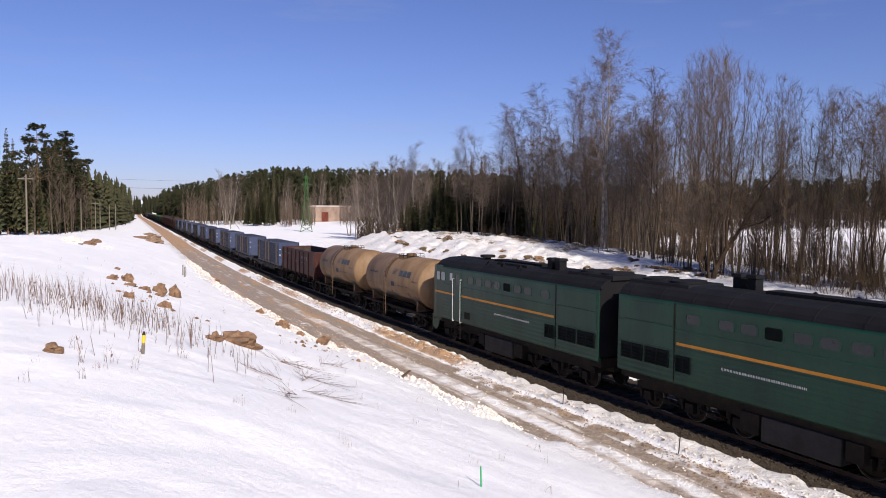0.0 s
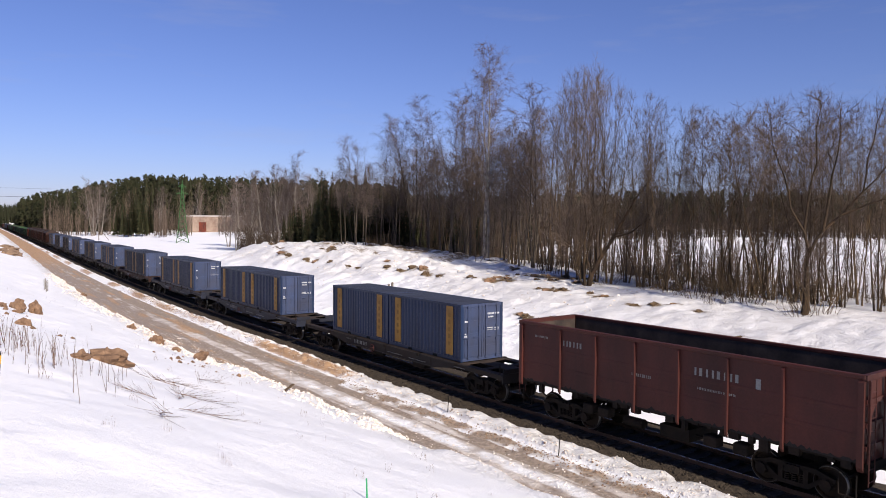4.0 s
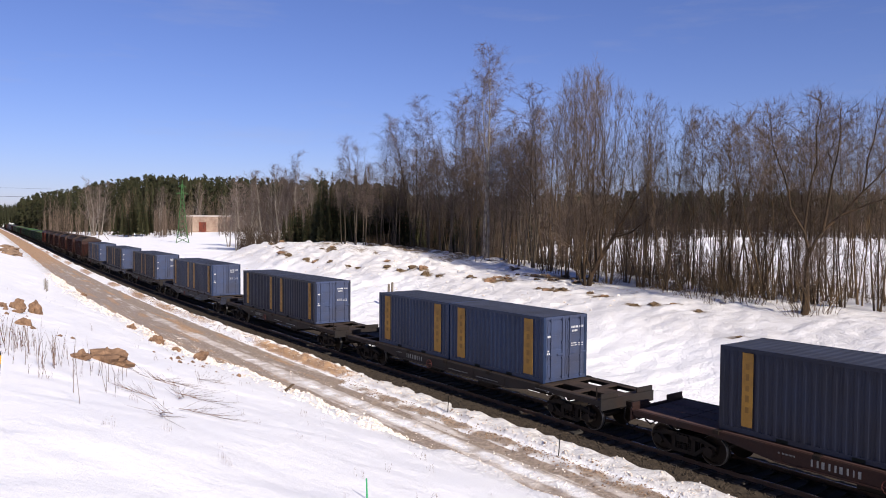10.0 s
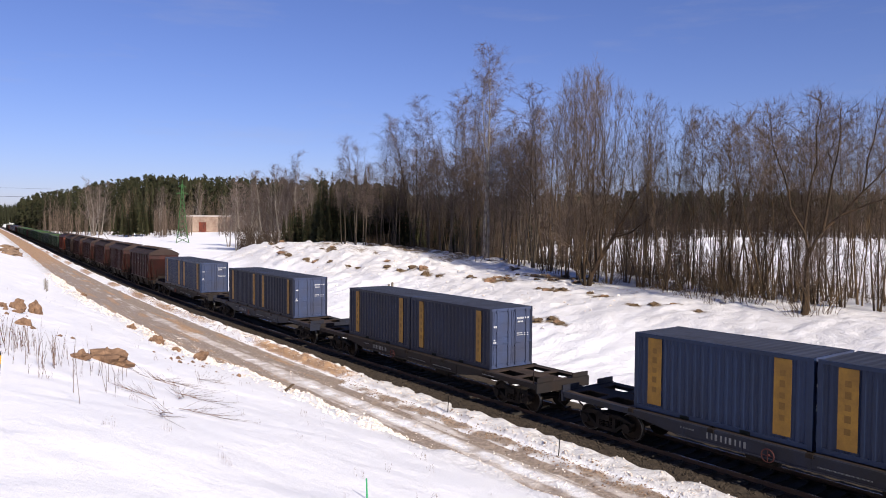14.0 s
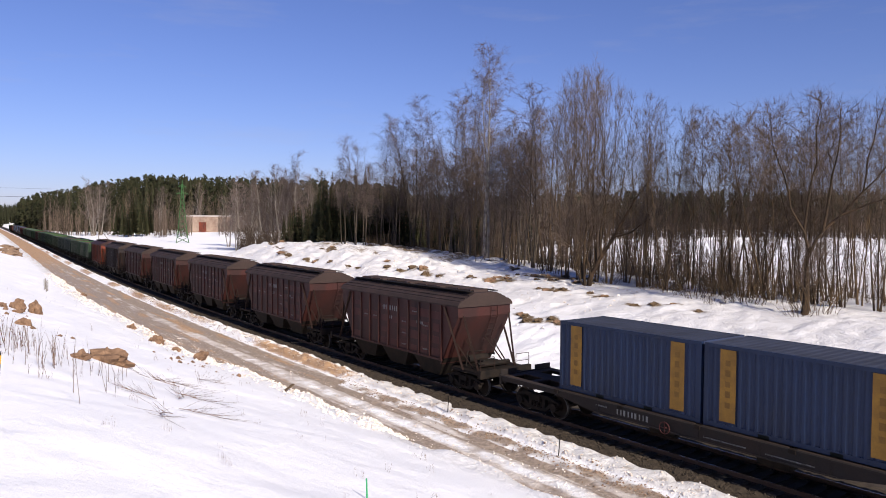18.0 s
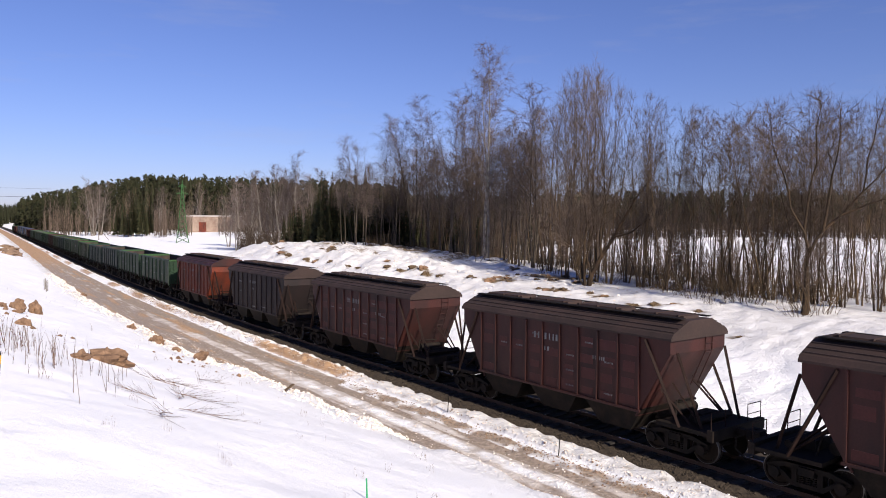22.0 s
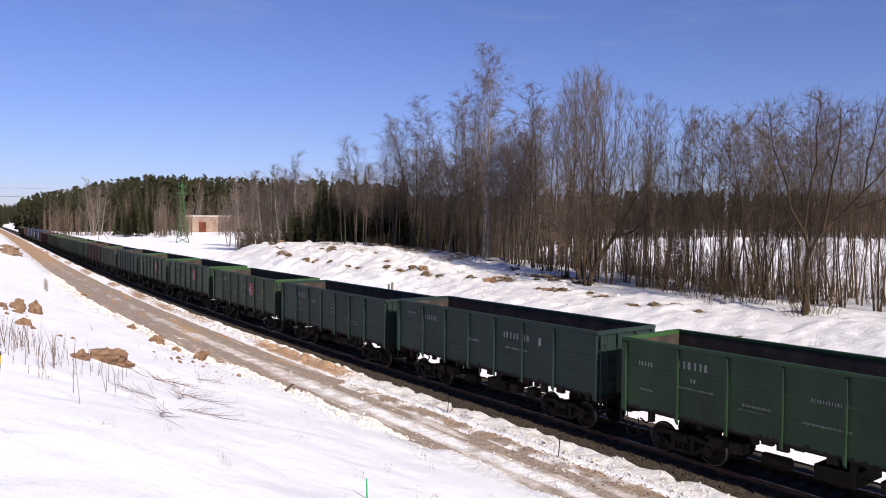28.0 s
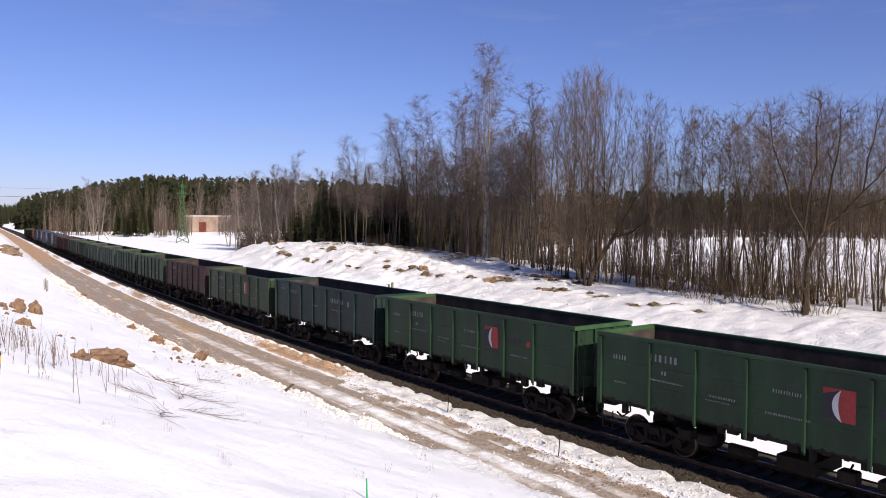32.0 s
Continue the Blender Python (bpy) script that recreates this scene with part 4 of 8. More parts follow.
    # the far side carries the same fittings
    for ob in [o for o in car.children if o.name.split(".")[0] in ("window", "louvre", "stripe", "open_window", "emblem_plate", "cab_door", "steps", "engine_panel", "panel_seam", "grille", "lettering")]:
        mirrored(ob, car)
    gear(car, 8.485, 4.3, loco=True)
    return car


# ---------------- tank wagon ----------------
def tank_skin(r, cz, a0, a1, y0, y1, lift=0.006, n=8):
    """A patch on the round shell between two angles from the top (towards the near side) and two places along it."""
    bm = bmesh.new()
    rows = []
    for i in range(n + 1):
        a = radians(a0 + (a1 - a0) * i / n)
        rows.append([bm.verts.new((-(r + lift) * math.sin(a), y, cz + (r + lift) * math.cos(a))) for y in (y0, y1)])
    for a, b in zip(rows, rows[1:]):
        bm.faces.new((a[0], a[1], b[1], b[0]))
    return bm


def ragged_skin(r, cz, a0, a1, y0, y1, rng, lift):
    """A spill on the shell with uneven edges, narrowing as it runs down."""
    bm = bmesh.new()
    n = max(4, int((a1 - a0) / 3))
    rows = []
    e0 = e1 = 0.0
    for i in range(n + 1):
        a = radians(a0 + (a1 - a0) * i / n)
        e0, e1 = e0 * 0.85 + rng.uniform(-0.022, 0.022), e1 * 0.85 + rng.uniform(-0.025, 0.025)
        w = (y1 - y0) * 0.20 * (i / n) ** 1.5
        rows.append([bm.verts.new((-(r + lift) * math.sin(a), y, cz + (r + lift) * math.cos(a))) for y in (y0 + e0 + w, y1 + e1 - w)])
    for a, b in zip(rows, rows[1:]):
        bm.faces.new((a[0], a[1], b[1], b[0]))
    return bm


def tank_wagon(label, stained):
    car = thing("tank_wagon", label, "tank wagon", "tank wagons")
    r, cz = 1.59, 2.86
    bm = bmesh.new()
    prof = [(-5.20, 0.0), (-5.18, 0.4), (-5.10, 0.88), (-4.93, 1.28), (-4.72, 1.52), (-4.56, r), (4.62, r), (4.80, 1.52), (5.02, 1.28), (5.20, 0.88), (5.28, 0.4), (5.30, 0.0)]
    rings = []
    n = 40
    for y, q in prof:
        rings.append([bm.verts.new((q * math.cos(2 * math.pi * i / n), y, cz + q * math.sin(2 * math.pi * i / n))) for i in range(n)])
    for a, b in zip(rings, rings[1:]):
        for i in range(n):
            f = bm.faces.new((a[i], a[(i + 1) % n], b[(i + 1) % n], b[i]))
            f.smooth = True
    bmesh.ops.remove_doubles(bm, verts=bm.verts[:], dist=0.001)
    bmesh.ops.recalc_face_normals(bm, faces=bm.faces[:])
    tank = part("tank", bm, M_CREAM, car)
    for y in (-4.50, -3.3, 3.3, 4.56, -0.9):
        bm = bmesh.new()
        for i in range(n):
            a, b = 2 * math.pi * i / n, 2 * math.pi * (i + 1) / n
            q = [bm.verts.new((rr * math.cos(t), yy, cz + rr * math.sin(t))) for t, rr, yy in ((a, r + 0.012, y - 0.03), (b, r + 0.012, y - 0.03), (b, r + 0.012, y + 0.03), (a, r + 0.012, y + 0.03))]
            bm.faces.new(q)
        part("weld_band", bm, M_CREAM, tank)
    # saddles and straps
    bm = bmesh.new()
    for y in (-3.9, 3.9):
        for s in (-1, 1):
            prism(bm, ((s * 0.55, 1.15), (s * 1.30, 1.15), (s * 1.30, 1.85), (s * 0.9, 1.52)), y - 0.10, y + 0.10, "y")
    part("saddle", bm, M_RUSTDIRT, car)
    for y in (-3.9, 3.9):
        bm = bmesh.new()
        for i in range(14):
            a, b = math.pi * (0.97 + 0.0) * (i / 14) + 0.05, math.pi * 0.97 * ((i + 1) / 14) + 0.05
            box_pts = [bm.verts.new(((r + 0.02) * math.cos(t), yy, cz + (r + 0.02) * math.sin(t))) for t, yy in ((a, y - 0.04), (b, y - 0.04), (b, y + 0.04), (a, y + 0.04))]
            bm.faces.new(box_pts)
        part("strap", bm, M_CREAM, car)
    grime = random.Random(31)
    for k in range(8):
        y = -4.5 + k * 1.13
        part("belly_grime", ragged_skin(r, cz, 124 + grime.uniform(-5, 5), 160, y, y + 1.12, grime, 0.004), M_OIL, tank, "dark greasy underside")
    part("lower_seam", tank_skin(r, cz, 103, 106, -4.5, 4.5, 0.014, 2), M_CREAM, tank)
    # underframe
    each("sill", ((-0.22, 0.22, -5.6, 5.6, 0.90, 1.18), (-1.42, -1.28, -5.45, 5.45, 1.02, 1.17), (1.28, 1.42, -5.45, 5.45, 1.02, 1.17)), M_FRAME, car)
    each("cross_beam", [(-1.28, 1.28, y - 0.08, y + 0.08, 0.99, 1.14) for y in (-5.3, -3.9, -1.3, 1.3, 3.9, 5.3)], M_FRAME, car)
    bm = boxes((-0.9, 0.9, -0.9, 0.5, 0.66, 0.95))
    tube(bm, (-0.6, 1.0, 0.8), (-0.6, 1.9, 0.8), 0.17, sides=10)
    tube(bm, (0, -0.2, 0.55), (0, -0.2, 1.3), 0.14, sides=8)
    part("brake_gear", bm, M_FRAME, car)
    each("end_platform", ((-1.4, 1.4, -5.62, -5.455, 1.1, 1.18), (-1.4, 1.4, 5.455, 5.62, 1.1, 1.18)), M_FRAME, car)
    # Dark plates added to fill the gap where bogies and brakes look dark.
    each("end_deck", ((-1.26, 1.26, -5.44, -4.7, 1.08, 1.13), (-1.26, 1.26, 4.7, 5.44, 1.08, 1.13)), M_FRAME, car)
    each("platform_post", ((-1.40, -1.34, -5.6, -5.52, 1.18, 1.3), (1.34, 1.40, -5.6, -5.52, 1.18, 1.3)), M_FRAME, car)
    # dome, hatches and the walkway on top
    top = cz + r
    bm = bmesh.new()
    for x in (-0.62, 0.62):
        for y in (-0.75, -0.1, 0.6):
            tube(bm, (x, y, top - 0.14), (x, y, top + 0.17), 0.016, sides=5)
        tube(bm, (x, -0.75, top + 0.17), (x, 0.6, top + 0.17), 0.016, sides=5)
    for y in (-0.72, 0.58):
        box(bm, -0.62, 0.62, y - 0.13, y + 0.13, top + 0.01, top + 0.04)
    part("walkway", bm, M_FRAME, car)
    for y, q, h in ((0, 0.30, 0.24), (-0.6, 0.13, 0.22), (0.50, 0.11, 0.20)):
        bm = bmesh.new()
        prism(bm, [(q * math.cos(a * math.pi / 6), y + q * math.sin(a * math.pi / 6)) for a in range(12)], top - 0.06, top - 0.06 + h, "z")
        part("hatch", bm, M_RUSTDIRT, car, "rusty filling hatch")
    # ladders, stained where the crew climbs
    for s in (-1, 1):
        bm = bmesh.new()
        arc = [(r + 0.10, 0.55), (r + 0.10, cz)] + [((r + 0.10) * math.cos(radians(g)), cz + (r + 0.10) * math.sin(radians(g))) for g in (15, 30, 45, 60, 70)]
        for (xa, za), (xb, zb) in zip(arc, arc[1:]):
            for yy in (0.50, 0.92):
                tube(bm, (s * xa, yy, za), (s * xb, yy, zb), 0.017, sides=5)
        for z in (0.58, 0.88, 1.18, 1.5, 1.82, 2.14, 2.46, 2.78):
            tube(bm, (s * (r + 0.10), 0.50, z), (s * (r + 0.10), 0.92, z), 0.013, sides=5)
        for g in (8, 18, 28, 38, 48, 58, 68):
            x, z = (r + 0.10) * math.cos(radians(g)), cz + (r + 0.10) * math.sin(radians(g))
            tube(bm, (s * x, 0.50, z), (s * x, 0.92, z), 0.013, sides=5)
        part("ladder", bm, M_RUSTDIRT, car, "brown stained tubular ladder")
    rng = random.Random(12)
    for a0, a1, y0, y1 in ((4, 30, -0.9, 0.95), (26, 62, 0.40, 1.02), (58, 86, 0.46, 0.98)):
        part("dirt_streak", ragged_skin(r, cz, a0, a1, y0, y1, rng, 0.007), M_RUSTDIRT, tank, "brown spillage round the hatch and ladder")
    for k in range(14):
        y = rng.uniform(-3.8, 0.2)
        part("dirt_streak", ragged_skin(r, cz, 110 + rng.uniform(0, 6), 120 + rng.uniform(0, 8), y, y + rng.uniform(0.06, 0.20), rng, 0.006), M_RUSTDIRT, tank)
    # lettering, emblem shape and warning marks
    for y0, y1, a0, a1 in ((-2.62, -2.05, 62, 76), (-1.98, -1.42, 62, 76), (-2.6 - 0.66, -2.70, 62, 76)):
        part("logo_block", tank_skin(r, cz, a0, a1, y0, y1), M_TANKBLUE, tank, "faded blue logo block")
    bm = bmesh.new()
    for k in range(5):
        b2 = tank_skin(r, cz, 60 + k * 3.2, 61.5 + k * 3.2, -1.05 + k * 0.03, -0.45 + k * 0.03, n=2)
        tmp = bpy.data.meshes.new("stroke")
        b2.to_mesh(tmp)
        b2.free()
        bm.from_mesh(tmp)
        bpy.data.meshes.remove(tmp)
    part("logo_strokes", bm, M_TANKBLUE, tank, "faded blue emblem strokes")
    for y0, y1, a0, a1, mm, nm in ((2.35, 3.85, 74, 79, M_LOGODARK, "lettering"), (-4.4, -3.45, 82, 85, M_LOGODARK, "lettering"), (-0.78, -0.18, 92, 103, M_LOGODARK, "dark_plate"), (-3.1, -1.2, 98, 99.5, M_LOGODARK, "lettering"), (-2.9, -1.9, 106, 107.2, M_LOGODARK, "lettering")):
        if nm == "dark_plate":
            part(nm, tank_skin(r, cz, a0, a1, y0, y1), mm, tank)
            continue
        bm = bmesh.new()
        k = int((y1 - y0) / 0.16)
        for i in range(k):
            b2 = tank_skin(r, cz, a0, a1, y0 + i * (y1 - y0) / k, y0 + (i + 0.62) * (y1 - y0) / k, n=2)
            tmp = bpy.data.meshes.new("stroke")
            b2.to_mesh(tmp)
            b2.free()
            bm.from_mesh(tmp)
            bpy.data.meshes.remove(tmp)
        part(nm, bm, mm, tank)
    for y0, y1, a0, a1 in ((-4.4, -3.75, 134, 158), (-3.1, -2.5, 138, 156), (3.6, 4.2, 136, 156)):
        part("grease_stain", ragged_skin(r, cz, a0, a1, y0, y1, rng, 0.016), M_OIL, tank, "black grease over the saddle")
    part("warning_sign", tank_skin(r, cz, 108, 116, -4.50, -4.28), M_LOGORED, tank, "red flammable goods sign")
    if stained:
        part("oil_stain", ragged_skin(r, cz, 3, 98, 1.10, 1.62, random.Random(5), 0.012), M_OIL, tank, "black oil spill down the shell")
    gear(car, 6.01, 3.9)
    return car


# ---------------- container and flat wagon ----------------
def corrugation(bm, y0, y1, z0, z1, x, depth=0.036, pitch=0.278, s=-1, phase=0.0):
    """A trapezoid-ribbed sheet on the side at x."""
    pts = []
    k = int(round((y1 - y0) / pitch))
    w = (y1 - y0) / k
    for i in range(k):
        a = y0 + i * w
        pts += [(a, 0), (a + 0.26 * w, 0), (a + 0.5 * w, -depth), (a + 0.76 * w, -depth)]
    pts.append((y1, 0))
    lo = [bm.verts.new((x + s * d, y, z0)) for y, d in pts]
    hi = [bm.verts.new((x + s * d, y, z1)) for y, d in pts]
    for i in range(len(pts) - 1):
        q = (lo[i], lo[i + 1], hi[i + 1], hi[i])
        bm.faces.new(q if s > 0 else q[::-1])


def container(label, paint, door_paint, wide=0.52):
    """A 20-foot box; its base centre is the origin, its doors face the front."""
    c = thing("shipping_container", label, "container", "containers on the train")
    hl, hw, h = 3.0, 1.205, 2.56
    for s in (-1, 1):
        bm = bmesh.new()
        corrugation(bm, -hl + 0.12, hl - 0.12, 0.14, h - 0.10, s * (hw - 0.01), s=s)
        part("side_panel", bm, paint, c)
        for y in (-hl + 0.61, hl - 1.06):
            x0, x1 = sorted((s * (hw - 0.012), s * (hw - 0.004)))
            p = part("ochre_panel", boxes((x0, x1, y, y + wide, 0.24, h - 0.13)), M_YELLOW, c, "ochre painted panel with faint lettering")
            x0, x1 = sorted((s * (hw - 0.005), s * (hw - 0.001)))
            each("letter_bar", [(x0, x1, y + wide * 0.34, y + wide * 0.66, h - 0.62 - k * 0.32, h - 0.45 - k * 0.32 + 0.03 * (k % 2)) for k in range(5)], M_LETTER, p)
    part("roof_panel", roof_sheet(hl, hw, h), M_ROOFBLUE, c, "dusty grey-blue roof with the sky's sheen in its colour")
    for s in (-1, 1):
        for y in (-1.03, 1.03):
            # Pockets are solid near-black blocks that paint the shade of hollows.
            part("fork_pocket", boxes((min(s * (hw - 0.05), s * (hw + 0.006)), max(s * (hw - 0.05), s * (hw + 0.006)), y - 0.17, y + 0.17, 0.015, 0.125)), M_DARKHOLE, c)
    for s in (-1, 1):
        for e in (-1, 1):
            x0, x1 = sorted((s * hw, s * (hw - 0.14)))
            y0, y1 = sorted((e * hl, e * (hl - 0.14)))
            part("corner_post", boxes((x0, x1, y0, y1, 0.0, h)), paint, c)
        x0, x1 = sorted((s * (hw + 0.003), s * (hw - 0.07)))
        part("bottom_rail", boxes((x0, x1, -hl + 0.14, hl - 0.14, 0.02, 0.16)), paint, c)
        part("top_rail", boxes((x0, x1, -hl + 0.14, hl - 0.14, h - 0.11, h)), paint, c)
    bm = bmesh.new()
    box(bm, -hw + 0.14, hw - 0.14, hl - 0.06, hl - 0.03, 0.05, h - 0.05)
    part("end_panel", bm, paint, c)
    part("floor", boxes((-hw + 0.07, hw - 0.07, -hl + 0.1, hl - 0.1, 0.06, 0.14)), M_FRAME, c)
    for s in (-1, 1):
        x0, x1 = sorted((s * 0.012, s * (hw - 0.14)))
        bm = boxes((x0, x1, -hl + 0.02, -hl + 0.07, 0.14, h - 0.12))
        for k in range(4):
            z = 0.22 + k * 0.57
            a, b = sorted((x0 + 0.07, x1 - 0.07))
            box(bm, a, b, -hl + 0.0, -hl + 0.03, z, z + 0.46, 0.03, 0.0)
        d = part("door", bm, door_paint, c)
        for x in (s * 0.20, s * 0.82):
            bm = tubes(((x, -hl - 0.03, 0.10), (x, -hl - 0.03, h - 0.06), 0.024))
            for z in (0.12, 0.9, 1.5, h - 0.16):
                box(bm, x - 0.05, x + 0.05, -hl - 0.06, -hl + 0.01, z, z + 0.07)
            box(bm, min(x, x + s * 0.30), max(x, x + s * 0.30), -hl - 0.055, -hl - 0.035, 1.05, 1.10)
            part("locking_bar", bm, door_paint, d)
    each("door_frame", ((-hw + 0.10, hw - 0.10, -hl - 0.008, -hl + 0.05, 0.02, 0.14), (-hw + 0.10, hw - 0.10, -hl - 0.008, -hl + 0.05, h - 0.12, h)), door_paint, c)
    bm = bmesh.new()
    for x0, x1, z0, z1 in ((0.30, 0.70, 2.05, 2.13), (0.76, 1.0, 2.05, 2.13), (0.34, 0.66, 1.90, 1.97), (0.30, 0.62, 1.42, 1.46), (0.30, 0.66, 1.34, 1.37), (0.72, 0.98, 1.40, 1.44), (0.72, 0.98, 1.32, 1.35), (-1.0, -0.82, 1.75, 1.83), (-1.0, -0.88, 1.2, 1.26), (-1.02, -0.84, 1.04, 1.16)):
        k = max(1, int((x1 - x0) / 0.07))
        for i in range(k):
            a = x0 + (x1 - x0) * i / k
            box(bm, a, a + (x1 - x0) / k * 0.7, -hl - 0.012, -hl + 0.01, z0, z1)
    part("door_lettering", bm, M_WHITE, c, "white lettering on the doors")
    return c


def roof_sheet(hl, hw, h):
    bm = bmesh.new()
    pts = []
    k = 20
    w = 2 * (hl - 0.06) / k
    for i in range(k):
        a = -hl + 0.06 + i * w
        pts += [(a, 0.004), (a + 0.3 * w, 0.004), (a + 0.5 * w, -0.014), (a + 0.8 * w, -0.014)]
    pts.append((hl - 0.06, 0.004))
    lo, hi = [bm.verts.new((-hw + 0.02, y, h + z)) for y, z in pts], [bm.verts.new((hw - 0.02, y, h + z)) for y, z in pts]
    for i in range(len(pts) - 1):
        bm.faces.new((lo[i], hi[i], hi[i + 1], lo[i + 1]))
    return bm


def flat_wagon(label, paint, deck_paint, closed=False):
    car = thing("flat_wagon", label, "flat wagon", "flat wagons of the train")
    for s in (-1, 1):
        bm = bmesh.new()
        x0, x1 = sorted((s * 1.30, s * 1.40))
        prism(bm, ((-9.1, 1.10), (-6.0, 1.10), (-4.2, 0.84), (4.2, 0.84), (6.0, 1.10), (9.1, 1.10), (9.1, 1.30), (-9.1, 1.30)), x0, x1)
        box(bm, min(s * 1.40, s * 1.44), max(s * 1.40, s * 1.44), -9.1, 9.1, 1.24, 1.30)
        box(bm, min(s * 1.40, s * 1.44), max(s * 1.40, s * 1.44), -4.2, 4.2, 0.84, 0.88)
        for y in np.arange(-4.0, 4.1, 2.0):
            box(bm, min(s * 1.40, s * 1.415), max(s * 1.40, s * 1.415), y - 0.03, y + 0.03, 0.88, 1.25)
        part("side_sill", bm, paint, car)
    bm = boxes((-0.30, 0.30, -9.1, 9.1, 0.86, 1.24))
    for y in np.arange(-9.0, 9.1, 1.5):
        box(bm, -1.32, 1.32, y - 0.08, y + 0.08, 1.0, 1.27)
    part("centre_sill", bm, M_FRAME, car)
    for y0, y1 in ((-5.9, -3.0), (-2.8, 0.0), (0.2, 3.0), (3.2, 5.9)) + (((-9.0, -7.5), (-7.45, -6.1), (6.1, 7.45), (7.5, 9.0)) if closed else ()):
        for x0, x1 in ((-1.29, -0.42), (-0.36, 0.36), (0.42, 1.29)):
            part("deck_plate", boxes((x0, x1, y0, y1, 1.265, 1.30)), deck_paint, car)
    # the open end frames: cross plates, a middle plate and the edge strips, with holes between
    for e in () if closed else (-1, 1):
        for y0, y1 in ((6.0, 6.35), (7.45, 7.75), (8.75, 9.1)):
            part("cross_plate", boxes((-1.29, 1.29, min(e * y0, e * y1), max(e * y0, e * y1), 1.262, 1.298)), deck_paint, car)
        for x0, x1 in ((-1.30, -1.08), (-0.38, 0.38), (1.08, 1.30)):
            for y0, y1 in ((6.36, 7.44), (7.76, 8.74)):
                part("deck_strip", boxes((x0, x1, min(e * y0, e * y1), max(e * y0, e * y1), 1.262, 1.296)), deck_paint, car)
    for s in (-1, 1):
        y = s * 9.12
        bm = boxes((-1.44, 1.44, min(y, y + s * 0.07), max(y, y + s * 0.07), 0.95, 1.34))
        part("end_beam", bm, paint, car)
        for x in (-0.96, 0.96):
            part("end_flap", rounded(boxes((x - 0.44, x + 0.44, min(y, y + s * 0.05), max(y, y + s * 0.05), 1.345, 1.53)), 0.01, 1), paint, car)
    for y in (-6.0, -3.0, 0.0, 3.0, 6.0):
        for s in (-1, 1):
            part("twist_lock", boxes((s * 1.38 - 0.09, s * 1.38 + 0.09, y - 0.10, y + 0.10, 1.20, 1.32)), M_FRAME, car)
    bm = boxes((-0.8, 0.8, -2.6, -1.6, 0.45, 0.8))
    tube(bm, (-0.7, 1.2, 0.66), (-0.7, 2.2, 0.66), 0.18, sides=10)
    tube(bm, (0.0, -6, 0.6), (0.0, 6, 0.6), 0.04)
    part("brake_gear", bm, M_FRAME, car)
    bm = tubes(((-1.40, -8.2, 1.0), (-1.40, -8.2, 0.45), 0.02), ((-1.40, -8.6, 1.0), (-1.40, -8.6, 0.45), 0.02), ((-1.40, -8.2, 0.45), (-1.40, -8.6, 0.45), 0.02))
    part("foot_step", bm, M_FRAME, car)
    part("grab_rail", tubes(((-1.40, -8.95, 1.3), (-1.40, -8.95, 1.75), 0.02)), M_FRAME, car)
    bars(car, "lettering", [(1.85, 3.25, 0.98, 1.17), (-1.6, -0.2, 0.98, 1.02), (-3.6, -2.2, 0.96, 1.0), (3.6, 4.1, 1.1, 1.15), (-6.6, -5.8, 1.13, 1.17)], -1.405, M_FAINT, "white wagon lettering")
    bm = bmesh.new()
    ring = [(0.19 * math.cos(a * math.pi / 8), 0.19 * math.sin(a * math.pi / 8)) for a in range(16)]
    for (ya, za), (yb, zb) in zip(ring, ring[1:] + ring[:1]):
        tube(bm, (-1.50, 1.15 + ya, 0.98 + za), (-1.50, 1.15 + yb, 0.98 + zb), 0.018, sides=5)
    for a in range(0, 16, 4):
        tube(bm, (-1.50, 1.15, 0.98), (-1.50, 1.15 + ring[a][0], 0.98 + ring[a][1]), 0.014, sides=5)
    tube(bm, (-1.50, 1.15, 0.98), (-1.40, 1.15, 0.98), 0.03, sides=6)
    part("brake_wheel", bm, M_HOPPATCH, car, "red brake handwheel")
    gear(car, 9.81, 7.36)
    return car


